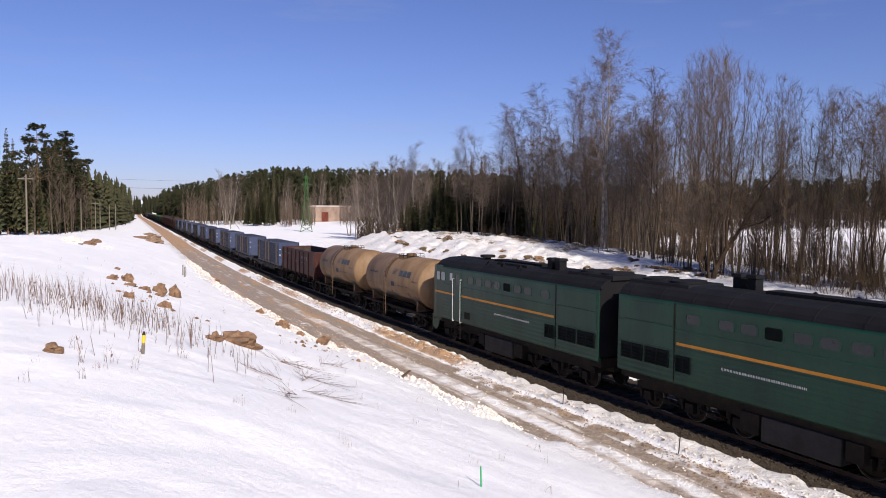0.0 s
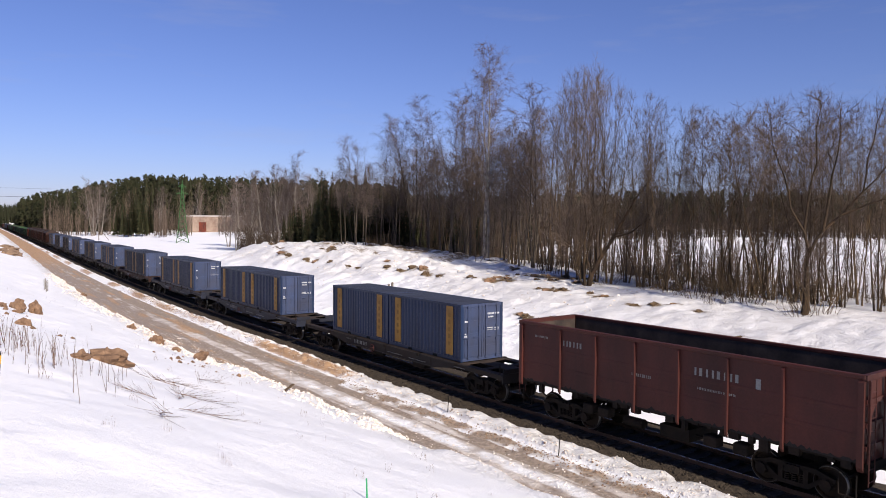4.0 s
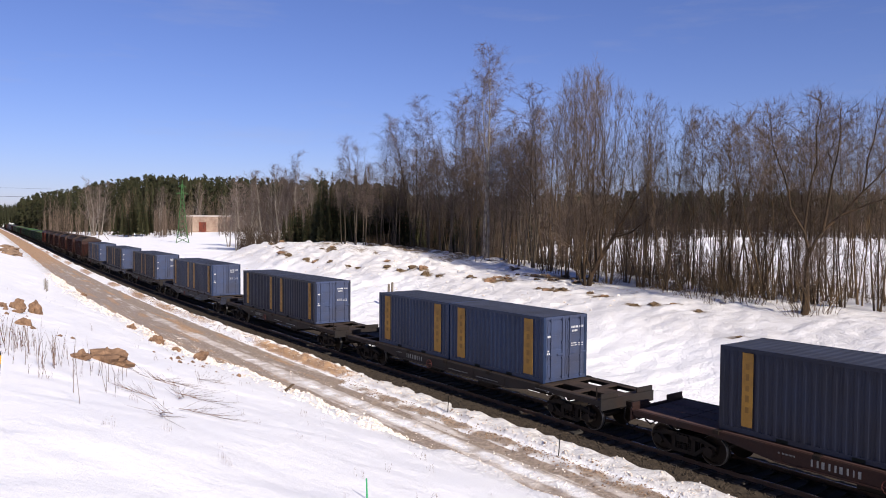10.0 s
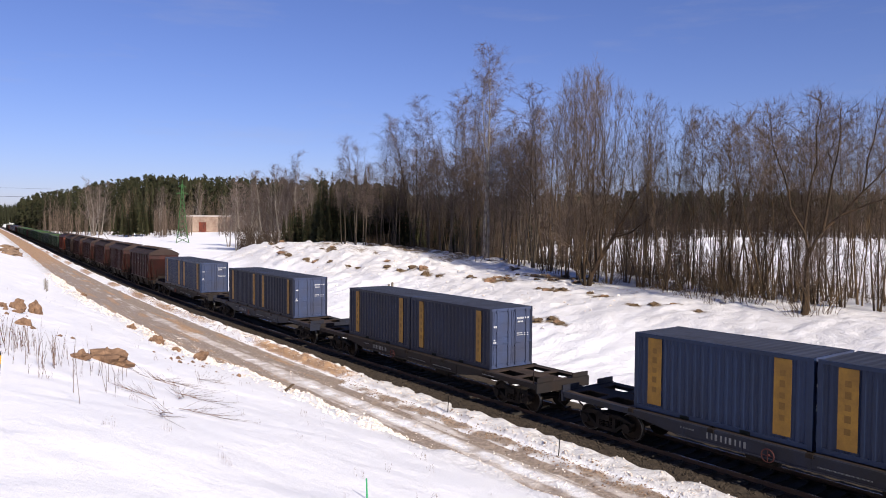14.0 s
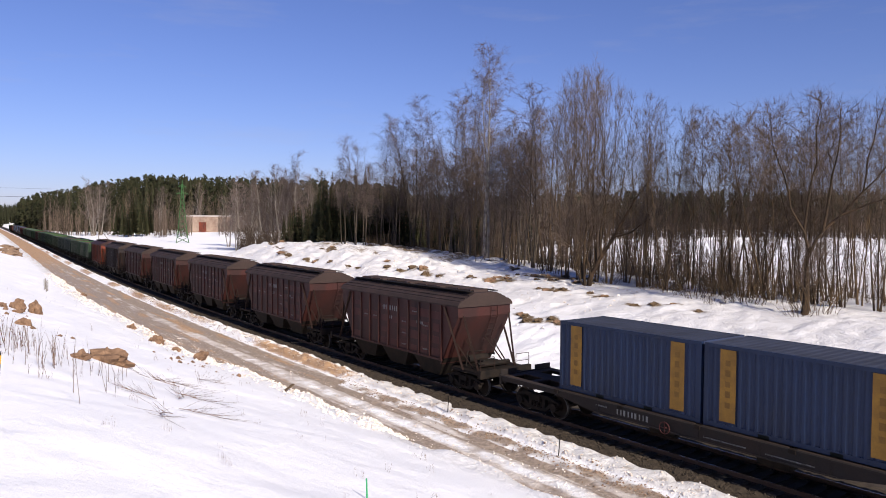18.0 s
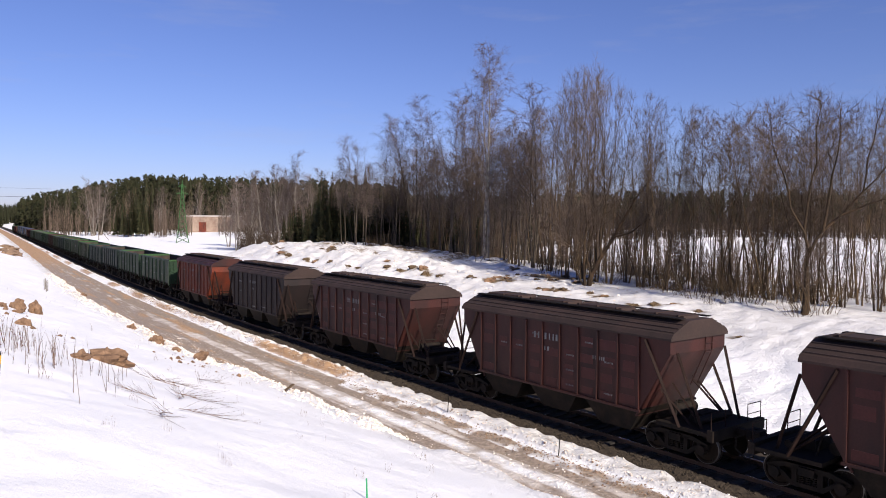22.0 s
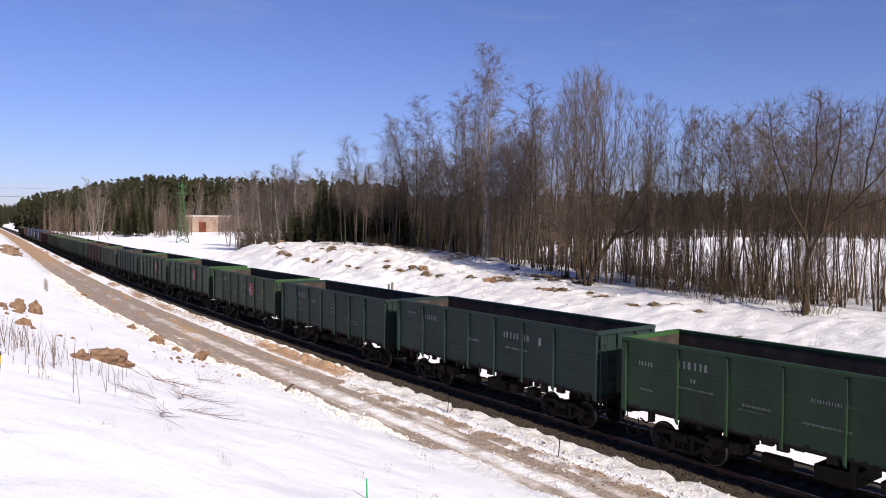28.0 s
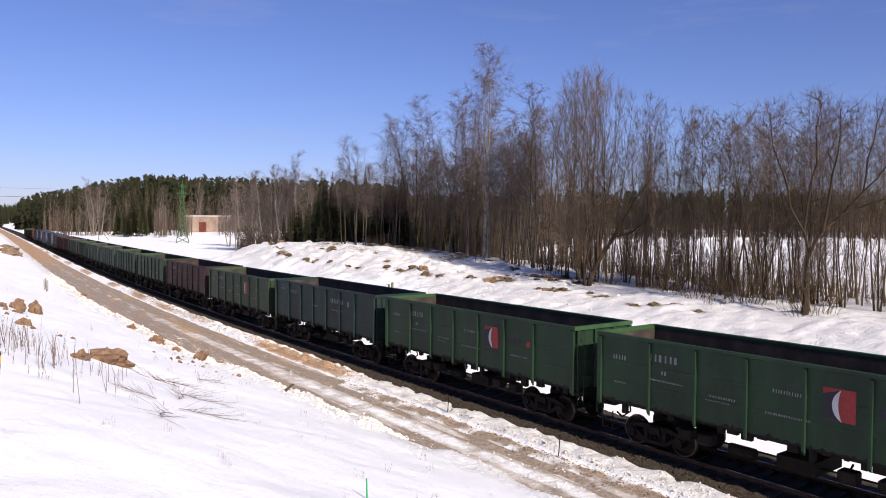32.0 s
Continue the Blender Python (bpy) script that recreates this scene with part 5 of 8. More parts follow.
# ---------------- hopper wagon ----------------
def hopper_wagon(label, paint, roof_paint, patches=True):
    car = thing("hopper_wagon", label, "hopper wagon", "hopper wagons of the train")
    hw, yr, yb = 1.50, 5.27, 4.10
    out = [(-yr, 3.36), (-yr, 3.86), (yr, 3.86), (yr, 3.36), (yb, 1.36), (-yb, 1.36)]
    for s in (-1, 1):
        bm = bmesh.new()
        prism(bm, out, s * (hw - 0.05), s * hw)
        part("side_wall", bm, paint, car)
        for k in range(10):
            y = -yb + 0.03 + k * (2 * yb - 0.06) / 9
            bm = bmesh.new()
            prism(bm, ((s * hw, 1.33), (s * (hw + 0.07), 1.38), (s * (hw + 0.07), 3.76), (s * hw, 3.84)), y - 0.032, y + 0.032, "y")
            part("rib", bm, paint, car)
        bm = boxes((min(s * hw, s * (hw + 0.09)), max(s * hw, s * (hw + 0.09)), -4.15, 4.15, 1.29, 1.37))
        part("side_sill", bm, paint, car)
    for e in (-1, 1):
        bm = bmesh.new()
        prism(bm, ((e * yr, 3.86), (e * yr, 3.36), (e * 3.95, 1.10), (e * 3.89, 1.13), (e * (yr - 0.06), 3.41), (e * (yr - 0.06), 3.86)), -hw + 0.05, hw - 0.05)
        part("end_slope", bm, paint, car)
        bm = bmesh.new()
        ga = [(-hw - 0.06, 3.84), (-hw + 0.02, 4.0), (-0.62, 4.38), (0.62, 4.38), (hw - 0.02, 4.0), (hw + 0.06, 3.84)]
        prism(bm, ga, e * yr - e * 0.04, e * yr, "y")
        part("gable", bm, paint, car)
        # raking struts and posts over the end platform
        for s in (-1, 1):
            for a, b, w in (((s * 1.55, e * 4.32, 3.74), (s * 1.46, e * 5.62, 1.12), 0.060), ((s * 1.30, e * 5.40, 3.42), (s * 1.05, e * 6.15, 1.12), 0.055), ((s * 0.55, e * 4.7, 2.25), (s * 0.75, e * 5.9, 1.12), 0.040), ((s * 1.05, e * 4.6, 2.1), (s * 1.0, e * 5.75, 1.12), 0.040)):
                part("end_strut", tubes((a, b, w), sides=4), M_STRUTDARK, car, "grimy dark strut")
        bm = boxes((-1.42, 1.42, min(e * 4.7, e * 6.75), max(e * 4.7, e * 6.75), 1.02, 1.14), (-1.45, 1.45, min(e * 6.6, e * 6.8), max(e * 6.6, e * 6.8), 0.90, 1.25))
        box(bm, -0.5, 0.45, min(e * 5.3, e * 5.8), max(e * 5.3, e * 5.8), 1.14, 1.42, 0.05, 0.05)
        tube(bm, (-0.9, e * 5.9, 1.3), (0.9, e * 5.9, 1.3), 0.12, sides=8)
        part("end_platform", bm, M_FRAME, car)
        for s in (-1, 1):
            for a, b in ((1.38, 0.62),):
                bm = tubes(((s * a, e * 6.7, 1.14), (s * a, e * 6.7, 1.78), 0.016), ((s * a, e * 6.7, 1.78), (s * b, e * 6.7, 1.78), 0.016), ((s * b, e * 6.7, 1.78), (s * b, e * 6.7, 1.14), 0.016), ((s * a, e * 6.7, 1.46), (s * b, e * 6.7, 1.46), 0.013))
                part("platform_rail", bm, M_STRUTDARK, car)
        # valves and the brake cylinder under the slope
        part("air_tank", tubes(((-0.55, e * 4.75, 1.36), (0.55, e * 4.75, 1.36), 0.19), sides=12), M_FRAME, car)
        part("brake_lever", tubes(((-0.9, e * 5.1, 1.14), (-0.75, e * 5.0, 1.75), 0.03), ((-0.75, e * 5.0, 1.75), (0.3, e * 4.9, 1.7), 0.025), sides=5), M_FRAME, car)
    bm = bmesh.new()
    for s in (-1, 1):
        tube(bm, (0.55 + s * 0.19, -yr - 0.06, 4.22), (0.55 + s * 0.19, -yr - 0.02, 3.32), 0.018, sides=5)
        tube(bm, (0.55 + s * 0.19, -yr - 0.02, 3.32), (0.55 + s * 0.19, -4.75, 2.1), 0.018, sides=5)
    for k in range(8):
        t = k / 7
        tube(bm, (0.36, -yr - 0.05 if t < 0.45 else -yr + (t - 0.45) * 1.1, 4.17 - 2.05 * t), (0.74, -yr - 0.05 if t < 0.45 else -yr + (t - 0.45) * 1.1, 4.17 - 2.05 * t), 0.014, sides=5)
    part("ladder", bm, paint, car)
    # roof with its long edge, ridges and hatch covers
    bm = bmesh.new()
    prism(bm, [(-hw - 0.07, 3.80), (-hw - 0.07, 3.87), (-hw + 0.02, 4.01), (-0.62, 4.40), (0.62, 4.40), (hw - 0.02, 4.01), (hw + 0.07, 3.87), (hw + 0.07, 3.80)], -yr - 0.08, yr + 0.08, "y")
    part("roof", bm, roof_paint, car, "dusty sloping roof")
    for s in (-1, 1):
        for f in (0.12, 0.4, 0.68):
            bm = bmesh.new()
            x, z = s * (hw - 0.02 - f * (hw - 0.64)), 4.01 + f * 0.39
            box(bm, x - 0.03, x + 0.03, -yr - 0.05, yr + 0.05, z - 0.01, z + 0.03)
            part("roof_batten", bm, roof_paint, car)
    for k in range(4):
        y = -3.9 + k * 2.6
        bm = boxes((-0.42, 0.42, y - 1.1, y + 1.1, 4.40, 4.49, 0.04, 0.04))
        for q in (-0.9, 0.0, 0.9):
            box(bm, -0.5, 0.5, y + q - 0.03, y + q + 0.03, 4.46, 4.52)
        part("hatch_cover", bm, M_HOPROOF, car)
    each("roof_walk", ((-0.85, -0.58, -yr + 0.1, yr - 0.1, 4.43, 4.46), (0.58, 0.85, -yr + 0.1, yr - 0.1, 4.43, 4.46)), M_FRAME, car)
    # funnels and the centre sill
    for y in (-2.85, 0.0, 2.85):
        bm = bmesh.new()
        v = [(-1.46, y - 1.30, 1.38), (1.46, y - 1.30, 1.38), (1.46, y + 1.30, 1.38), (-1.46, y + 1.30, 1.38), (-1.22, y - 0.66, 0.52), (1.22, y - 0.66, 0.52), (1.22, y + 0.66, 0.52), (-1.22, y + 0.66, 0.52)]
        v = [bm.verts.new(p) for p in v]
        for q in ((0, 1, 2, 3), (4, 5, 6, 7), (0, 1, 5, 4), (1, 2, 6, 5), (2, 3, 7, 6), (3, 0, 4, 7)):
            bm.faces.new([v[i] for i in q])
        bmesh.ops.recalc_face_normals(bm, faces=bm.faces[:])
        part("discharge_funnel", bm, M_FRAME, car)
    part("centre_sill", boxes((-0.24, 0.24, -6.8, 6.8, 0.85, 1.10)), M_FRAME, car)
    if patches:
        rng = random.Random(11)
        rows = []
        for k in range(9):
            y = -yb + 0.03 + (k + 0.5) * (2 * yb - 0.06) / 9
            for z in (1.46, 2.0, 2.55, 3.12):
                if rng.random() < 0.60:
                    part("repainted_patch", boxes((-hw - 0.006, -hw + 0.01, y - rng.uniform(0.22, 0.38), y + rng.uniform(0.22, 0.38), z, z + rng.uniform(0.24, 0.40))), M_HOPPATCH, car, "repainted red patch")
                    if rng.random() < 0.5:
                        rows.append((y - 0.25, y + 0.15, z + 0.14, z + 0.20))
        bars(car, "lettering", rows[:9] + [(-0.35, 1.0, 3.14, 3.38), (0.1, 0.45, 2.72, 2.88), (-2.6, -2.0, 2.75, 2.88)], -hw - 0.012, M_FAINT, "white wagon lettering")
    else:
        bars(car, "lettering", [(-0.3, 0.9, 3.12, 3.32), (0.1, 0.4, 2.7, 2.84), (-2.2, -1.4, 1.6, 1.68), (-0.4, 0.4, 1.5, 1.58), (2.4, 3.0, 3.1, 3.2), (2.4, 2.8, 2.4, 2.5)], -hw - 0.006, M_FAINT, "white wagon lettering")
    gear(car, 7.36, 5.25)
    return car


# ---------------- open wagon (gondola) ----------------
def gondola(label, paint, end_paint=None, logo=False, letters=0, lift=0.27):
    car = thing("open_wagon", label, "open wagon", "open wagons of the train")
    hl, hw, z0, z1 = 6.36, 1.53, 1.16, 3.46
    for s in (-1, 1):
        bm = bmesh.new()
        prof = [(0, z0), (0, 1.80), (0.008, 1.83), (0.008, 1.90), (0, 1.93), (0, 2.45), (0.008, 2.48), (0.008, 2.55), (0, 2.58), (0, z1 - 0.1), (-0.06, z1 - 0.1), (-0.06, z0)]
        prism(bm, [(s * (hw + a), b) for a, b in prof], -hl, hl, "y")
        w = part("side_wall", bm, paint, car)
        part("top_rail", rounded(boxes((min(s * (hw - 0.08), s * (hw + 0.07)), max(s * (hw - 0.08), s * (hw + 0.07)), -hl - 0.03, hl + 0.03, z1 - 0.12, z1)), 0.02, 1), paint, car)
        for k, y in enumerate((-hl + 0.06, -4.24, -2.54, -0.85, 0.85, 2.54, 4.24, hl - 0.06)):
            bm = bmesh.new()
            wd = 0.036 if 0 < k < 7 else 0.075
            prism(bm, ((s * hw, z0 - 0.22), (s * (hw + 0.09), z0 - 0.1), (s * (hw + 0.09), z1 - 0.2), (s * hw, z1 - 0.1)), y - wd, y + wd, "y")
            part("post", bm, paint, car)
        soot = random.Random(17)
        bm = bmesh.new()
        x = s * (hw + 0.004)
        strip = []
        for k in range(161):
            y = -hl + 0.02 + k * (2 * hl - 0.04) / 160
            strip.append((bm.verts.new((x, y, z0 - 0.005)), bm.verts.new((x, y, z0 + 0.03 + 0.15 * soot.random() ** 2 * (0.4 + 0.6 * math.sin(k * 0.21) ** 2)))))
        for (a0, a1), (b0, b1) in zip(strip, strip[1:]):
            bm.faces.new((a0, b0, b1, a1) if s > 0 else (a0, a1, b1, b0))
        part("sill_grime", bm, M_COALDUST, w, "sooty grime along the sill")
        part("inner_face", boxes((min(s * (hw - 0.07), s * (hw - 0.062)), max(s * (hw - 0.07), s * (hw - 0.062)), -hl + 0.1, hl - 0.1, z0, z1 - 0.13)), M_INSIDE, w)
        # floor hatches with their ragged gear along the sill
        bm = boxes((min(s * 1.2, s * 1.46), max(s * 1.2, s * 1.46), -hl + 0.1, hl - 0.1, 1.08, z0))
        rng = random.Random(9)
        for k in range(28):
            y = -hl + 0.3 + k * 0.45
            hgt = rng.choice((0.04, 0.09, 0.15, 0.22, 0.36))
            box(bm, min(s * 1.36, s * 1.52), max(s * 1.36, s * 1.52), y, y + rng.uniform(0.12, 0.34), 1.16 - hgt, 1.20)
        part("hatch_gear", bm, M_FRAME, car)
    for e in (-1, 1):
        y0, y1 = sorted((e * hl, e * (hl - 0.06)))
        part("end_wall", boxes((-hw, hw, y0, y1, z0, z1 - 0.14)), paint, car)
        # Green wagons' end rails take the lighter copy with painted sunlight.
        part("end_rail", boxes((-hw - 0.05, hw + 0.05, min(e * (hl + 0.07), e * (hl - 0.06)), max(e * (hl + 0.07), e * (hl - 0.06)), z1 - 0.14, z1 + 0.003)), end_paint or paint, car)
        each("end_rib", [(-hw, hw, min(e * hl, e * (hl + 0.06)), max(e * hl, e * (hl + 0.06)), z, z + 0.12) for z in (1.5, 2.1, 2.7)] + [(x - 0.06, x + 0.06, min(e * (hl + 0.06), e * (hl + 0.10)), max(e * (hl + 0.06), e * (hl + 0.10)), z0, z1 - 0.14) for x in (-1.4, -0.5, 0.5, 1.4)], paint, car)
        part("inner_face", boxes((-hw + 0.08, hw - 0.08, min(e * (hl - 0.07), e * (hl - 0.062)), max(e * (hl - 0.07), e * (hl - 0.062)), z0, z1 - 0.15)), M_INSIDE, car, "rusty inner face")
        part("ladder", tubes(((-1.48, e * (hl + 0.12), 0.6), (-1.48, e * (hl + 0.12), 3.3), 0.016), ((-1.15, e * (hl + 0.12), 0.6), (-1.15, e * (hl + 0.12), 3.3), 0.016), *(((-1.48, e * (hl + 0.12), 0.7 + 0.33 * k), (-1.15, e * (hl + 0.12), 0.7 + 0.33 * k), 0.014) for k in range(8)), sides=5), paint, car)
        part("foot_step", tubes(((-1.5, e * 5.75, 1.1), (-1.5, e * 5.75, 0.5), 0.02), ((-1.5, e * 6.2, 1.1), (-1.5, e * 6.2, 0.5), 0.02), ((-1.5, e * 5.75, 0.5), (-1.5, e * 6.2, 0.5), 0.02)), M_FRAME, car)
    part("floor", boxes((-hw + 0.06, hw - 0.06, -hl + 0.05, hl - 0.05, z0, z0 + 0.06)), M_COALDUST, car)
    part("centre_sill", boxes((-0.25, 0.25, -6.5, 6.5, 0.84, 1.16), (-1.35, 1.35, -6.45, -6.2, 0.9, 1.16), (-1.35, 1.35, 6.2, 6.45, 0.9, 1.16)), M_FRAME, car)
    bm = boxes((-1.0, 0.6, -0.9, 0.2, 0.55, 0.95))
    tube(bm, (-0.9, 0.9, 0.72), (-0.9, 1.7, 0.72), 0.17, sides=10)
    part("brake_gear", bm, M_FRAME, car)
    part("brake_rod", tubes(((-0.62, -3.4, 0.74), (-0.62, 3.4, 0.74), 0.03), ((-0.62, -1.6, 0.74), (-0.3, -1.6, 0.98), 0.03), ((-0.62, 2.3, 0.74), (-0.3, 2.3, 0.98), 0.03), sides=5), M_FRAME, car)
    for y in (-2.9, -1.9, 2.3, 3.0):
        part("hatch_torsion_box", rounded(boxes((-1.42, -1.02, y - 0.24, y + 0.24, 0.74, 1.09)), 0.04, 1), M_FRAME, car)
    sets = ([(3.2, 4.35, 2.75, 2.98), (3.6, 3.85, 2.35, 2.47), (3.0, 4.3, 2.12, 2.17), (1.2, 2.1, 1.98, 2.05), (1.4, 2.2, 1.86, 1.90), (-0.9, 0.1, 2.5, 2.6), (-1.0, 0.3, 1.86, 1.92), (5.2, 5.8, 2.6, 2.75), (5.2, 5.7, 1.8, 1.86), (-3.9, -2.9, 1.9, 1.96)],
            [(3.1, 4.4, 2.72, 3.0), (3.7, 3.95, 2.3, 2.45), (1.6, 2.2, 2.55, 2.70), (-0.9, -0.3, 2.2, 2.28), (-0.9, -0.3, 2.4, 2.48), (-0.9, -0.3, 2.6, 2.68), (2.9, 4.4, 1.95, 2.0), (-3.4, -2.0, 1.95, 2.0), (-3.4, -2.2, 1.82, 1.86)],
            [(3.2, 4.2, 2.75, 2.95), (-2.9, -1.3, 2.62, 2.86), (-3.6, -3.3, 2.55, 2.85), (-2.8, -1.5, 2.2, 2.27), (0.2, 1.0, 2.2, 2.3), (4.9, 5.6, 2.9, 2.98)])[letters]
    bars(car, "lettering", sets, -hw - 0.004, M_FAINT, "white wagon lettering")
    if logo:
        x = -hw - 0.013
        part("logo_panel", boxes((x, x + 0.012, -2.16, -1.32, 2.06, 2.92)), M_LOGORED, car, "red logo panel")
        rim = [(-2.08 + 0.52 * math.cos(radians(a)), 2.48 + 0.50 * math.sin(radians(a))) for a in range(-58, 59, 8)]
        bm = bmesh.new()
        prism(bm, [(min(y, -1.325), min(max(z, 2.065), 2.915)) for y, z in rim] + [(-1.322, 2.75), (-1.322, 2.065)], x - 0.004, x + 0.004)
        part("logo_field", bm, M_LOGODARK, car, "dark corner of the logo")
        bm = bmesh.new()
        rows = [((y, z), (y - 0.15 * (1 - (k / 7 - 1) ** 2) - 0.01, 2.48 + (z - 2.48) * 0.97)) for k, (y, z) in enumerate(rim)]
        for (a0, a1), (b0, b1) in zip(rows, rows[1:]):
            bm.faces.new([bm.verts.new((x - 0.007, *q)) for q in (a0, b0, b1, a1)])
        part("logo_crescent", bm, M_WHITE, car, "white crescent of the logo")
        each("logo_mark", [(x, x + 0.01, y, y + 0.16, 2.36, 2.62) for y in (-2.62, -2.90, -3.18, -3.46)], M_LOGODARK, car)
        part("logo_dot", boxes((x - 0.002, x + 0.008, -4.05, -3.85, 2.36, 2.58)), M_LOGORED, car)
    # the body rides high over its bogies
    for ob in car.children:
        if ob.name.split(".")[0] not in ("brake_gear", "brake_rod", "foot_step", "hatch_torsion_box"):
            ob.location.z += lift
    gear(car, 6.96, 4.325)
    return car


# ---------------- the train's order ----------------
TRAIN = []  # thing, half length between coupling planes, pivot distance from the centre, place of its centre behind the first coupling, height
LOADS = []  # container, its wagon's entry, shift along the wagon


def make_train():
    at = 1.02
    protos = {}

    def add(key, make, length, pivot, turn=False):
        nonlocal at
        if key in protos:
            car = copy_thing(protos[key], pose(0, 0, 0))
        else:
            car = protos[key] = make()
        TRAIN.append((car, length / 2, pivot, at + length / 2, turn))
        at += length
        return TRAIN[-1]

    add("loco", lambda: locomotive("green diesel locomotive section with orange stripe and sooty roof"), 16.40, 4.3, True)
    add("loco", None, 16.72, 4.3)
    add("tank_a", lambda: tank_wagon("cream tank wagon with faded blue lettering", False), 12.02, 3.9)
    add("tank_b", lambda: tank_wagon("cream tank wagon with a black oil spill", True), 12.02, 3.9)
    add("gon_brown", lambda: gondola("red-brown empty open wagon", M_GBROWN, letters=2), 13.72, 4.325)
    boxes_made = {}

    def load(entry, kind):
        for y in (-3.055, 3.055):
            if kind in boxes_made:
                c = copy_thing(boxes_made[kind], pose(0, 0, 0))
            elif kind == "blue":
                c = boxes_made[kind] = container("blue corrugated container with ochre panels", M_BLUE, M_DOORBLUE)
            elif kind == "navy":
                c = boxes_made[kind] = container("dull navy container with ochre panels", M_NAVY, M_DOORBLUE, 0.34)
            LOADS.append((c, entry, y))

    for k, load_kind in zip("kbbrkkbkbk", ("blue", "blue", "blue", "navy", "blue", "navy", "blue", "navy", "navy", "blue")):
        e = add("flat_" + k, lambda: flat_wagon(*{"b": ("blue-grey flat wagon carrying two containers", M_FLATBLUE), "r": ("rusty red-brown flat wagon carrying two containers", M_FLATRUST), "k": ("sooty dark grey flat wagon carrying two containers", M_FLATDARK)}[k], M_DECKRED if k == "r" else M_DECK, k == "r"), 19.62, 7.36)
        load(e, load_kind)
    for k in "ooooodr":
        add("hop_" + k, lambda: {"o": lambda: hopper_wagon("red-brown grain hopper wagon with repainted patches", M_HOPPER, M_HOPROOF),
                                 "d": lambda: hopper_wagon("sooty dark brown grain hopper wagon", M_HOPPERDARK, M_HOPROOF, False),
                                 "r": lambda: hopper_wagon("bright orange-red grain hopper wagon", M_HOPPERRED, M_HOPPER, False)}[k](), 14.72, 5.25)
    gon = {"g": ("green empty open wagon", M_GGREEN, M_BRIGHT, False, 0), "t": ("dark teal empty open wagon", M_GTEAL, None, False, 1, 0.17), "T": ("dark teal empty open wagon with company lettering", M_GTEAL, None, False, 2, 0.30),
           "o": ("olive green empty open wagon", M_GOLIVE, M_BRIGHT, False, 0), "y": ("weathered grey-green empty open wagon", M_GGREY, None, False, 1), "l": ("green open wagon with a red logo panel", M_GGREEN, M_BRIGHT, True, 0, 0.33),
           "L": ("olive open wagon with a red logo panel", M_GOLIVE, M_BRIGHT, True, 0, 0.22), "m": ("maroon empty open wagon", M_GMAROON, None, False, 1), "b": ("red-brown empty open wagon", M_GBROWN, None, False, 2)}
    for k in "ggTtLllTLmggyyoymb":
        add("gon_brown" if k == "b" else "gon_" + k, lambda: gondola(*gon[k]), 13.87, 4.325)
    for load_kind in ("navy", "navy", "blue", "navy", "navy"):
        load(add("flat_b", None, 19.62, 7.36), load_kind)
    for k in "bbgg":
        add("gon_brown" if k == "b" else "gon_" + k, None, 13.92, 4.325)


make_train()


# ---------------- things beside the line ----------------
def locate(x, y):
    """The place along and beside the line of a point on the ground."""
    i = int(np.argmin((_x - x) ** 2 + (_y - y) ** 2))
    a = _a[i]
    dx, dy = x - _x[i], y - _y[i]
    d = dx * math.cos(a) - dy * math.sin(a)
    if abs(d) > 60:
        # beyond the strip where the sheet bends with the line
        w = (d - math.copysign(60, d))
        x, y = x - w * math.cos(FAR_A), y + w * math.sin(FAR_A)
        i = int(np.argmin((_x - x) ** 2 + (_y - y) ** 2))
        a = _a[i]
        dx, dy = x - _x[i], y - _y[i]
        d = dx * math.cos(a) - dy * math.sin(a) + w
    return _s[i] + dx * math.sin(a) + dy * math.cos(a), d


def ground_xy(x, y):
    return ground_at(*locate(x, y))


def bearing(deg, dist):
    return dist * math.sin(radians(deg)), dist * math.cos(radians(deg))


class Soup:
    """Vertices and faces gathered for one mesh."""

    def __init__(self):
        self.v, self.f = [], []

    def limb(self, a, b, r0, r1, sides=3):
        """A tapered stick; a twig that ends in a point when r1 is 0."""
        w = (b - a)
        if w.length < 1e-6:
            return
        w.normalize()
        u = w.orthogonal().normalized()
        q = w.cross(u)
        n = len(self.v)
        for i in range(sides):
            t = 2 * math.pi * i / sides
            self.v.append(a + (math.cos(t) * u + math.sin(t) * q) * r0)
        if r1 <= 0:
            self.v.append(b.copy())
            for i in range(sides):
                self.f.append((n + i, n + (i + 1) % sides, n + sides))
        else:
            for i in range(sides):
                t = 2 * math.pi * i / sides
                self.v.append(b + (math.cos(t) * u + math.sin(t) * q) * r1)
            for i in range(sides):
                j = (i + 1) % sides
                self.f.append((n + i, n + j, n + sides + j, n + sides + i))

    def tri(self, *pts):
        n = len(self.v)
        self.v += [Vector(p) for p in pts]
        self.f.append(tuple(range(n, n + len(pts))))

    def mesh(self, name, material):
        me = bpy.data.meshes.new(name)
        me.from_pydata([tuple(p) for p in self.v], [], self.f)
        me.materials.append(material)
        return me


def turned(v, angle, rng):
    """v tilted by an angle in a random direction."""
    o = v.orthogonal().normalized()
    axis = Matrix.Rotation(rng.uniform(0, 2 * math.pi), 3, v) @ o
    return (Matrix.Rotation(angle, 3, axis) @ v).normalized()


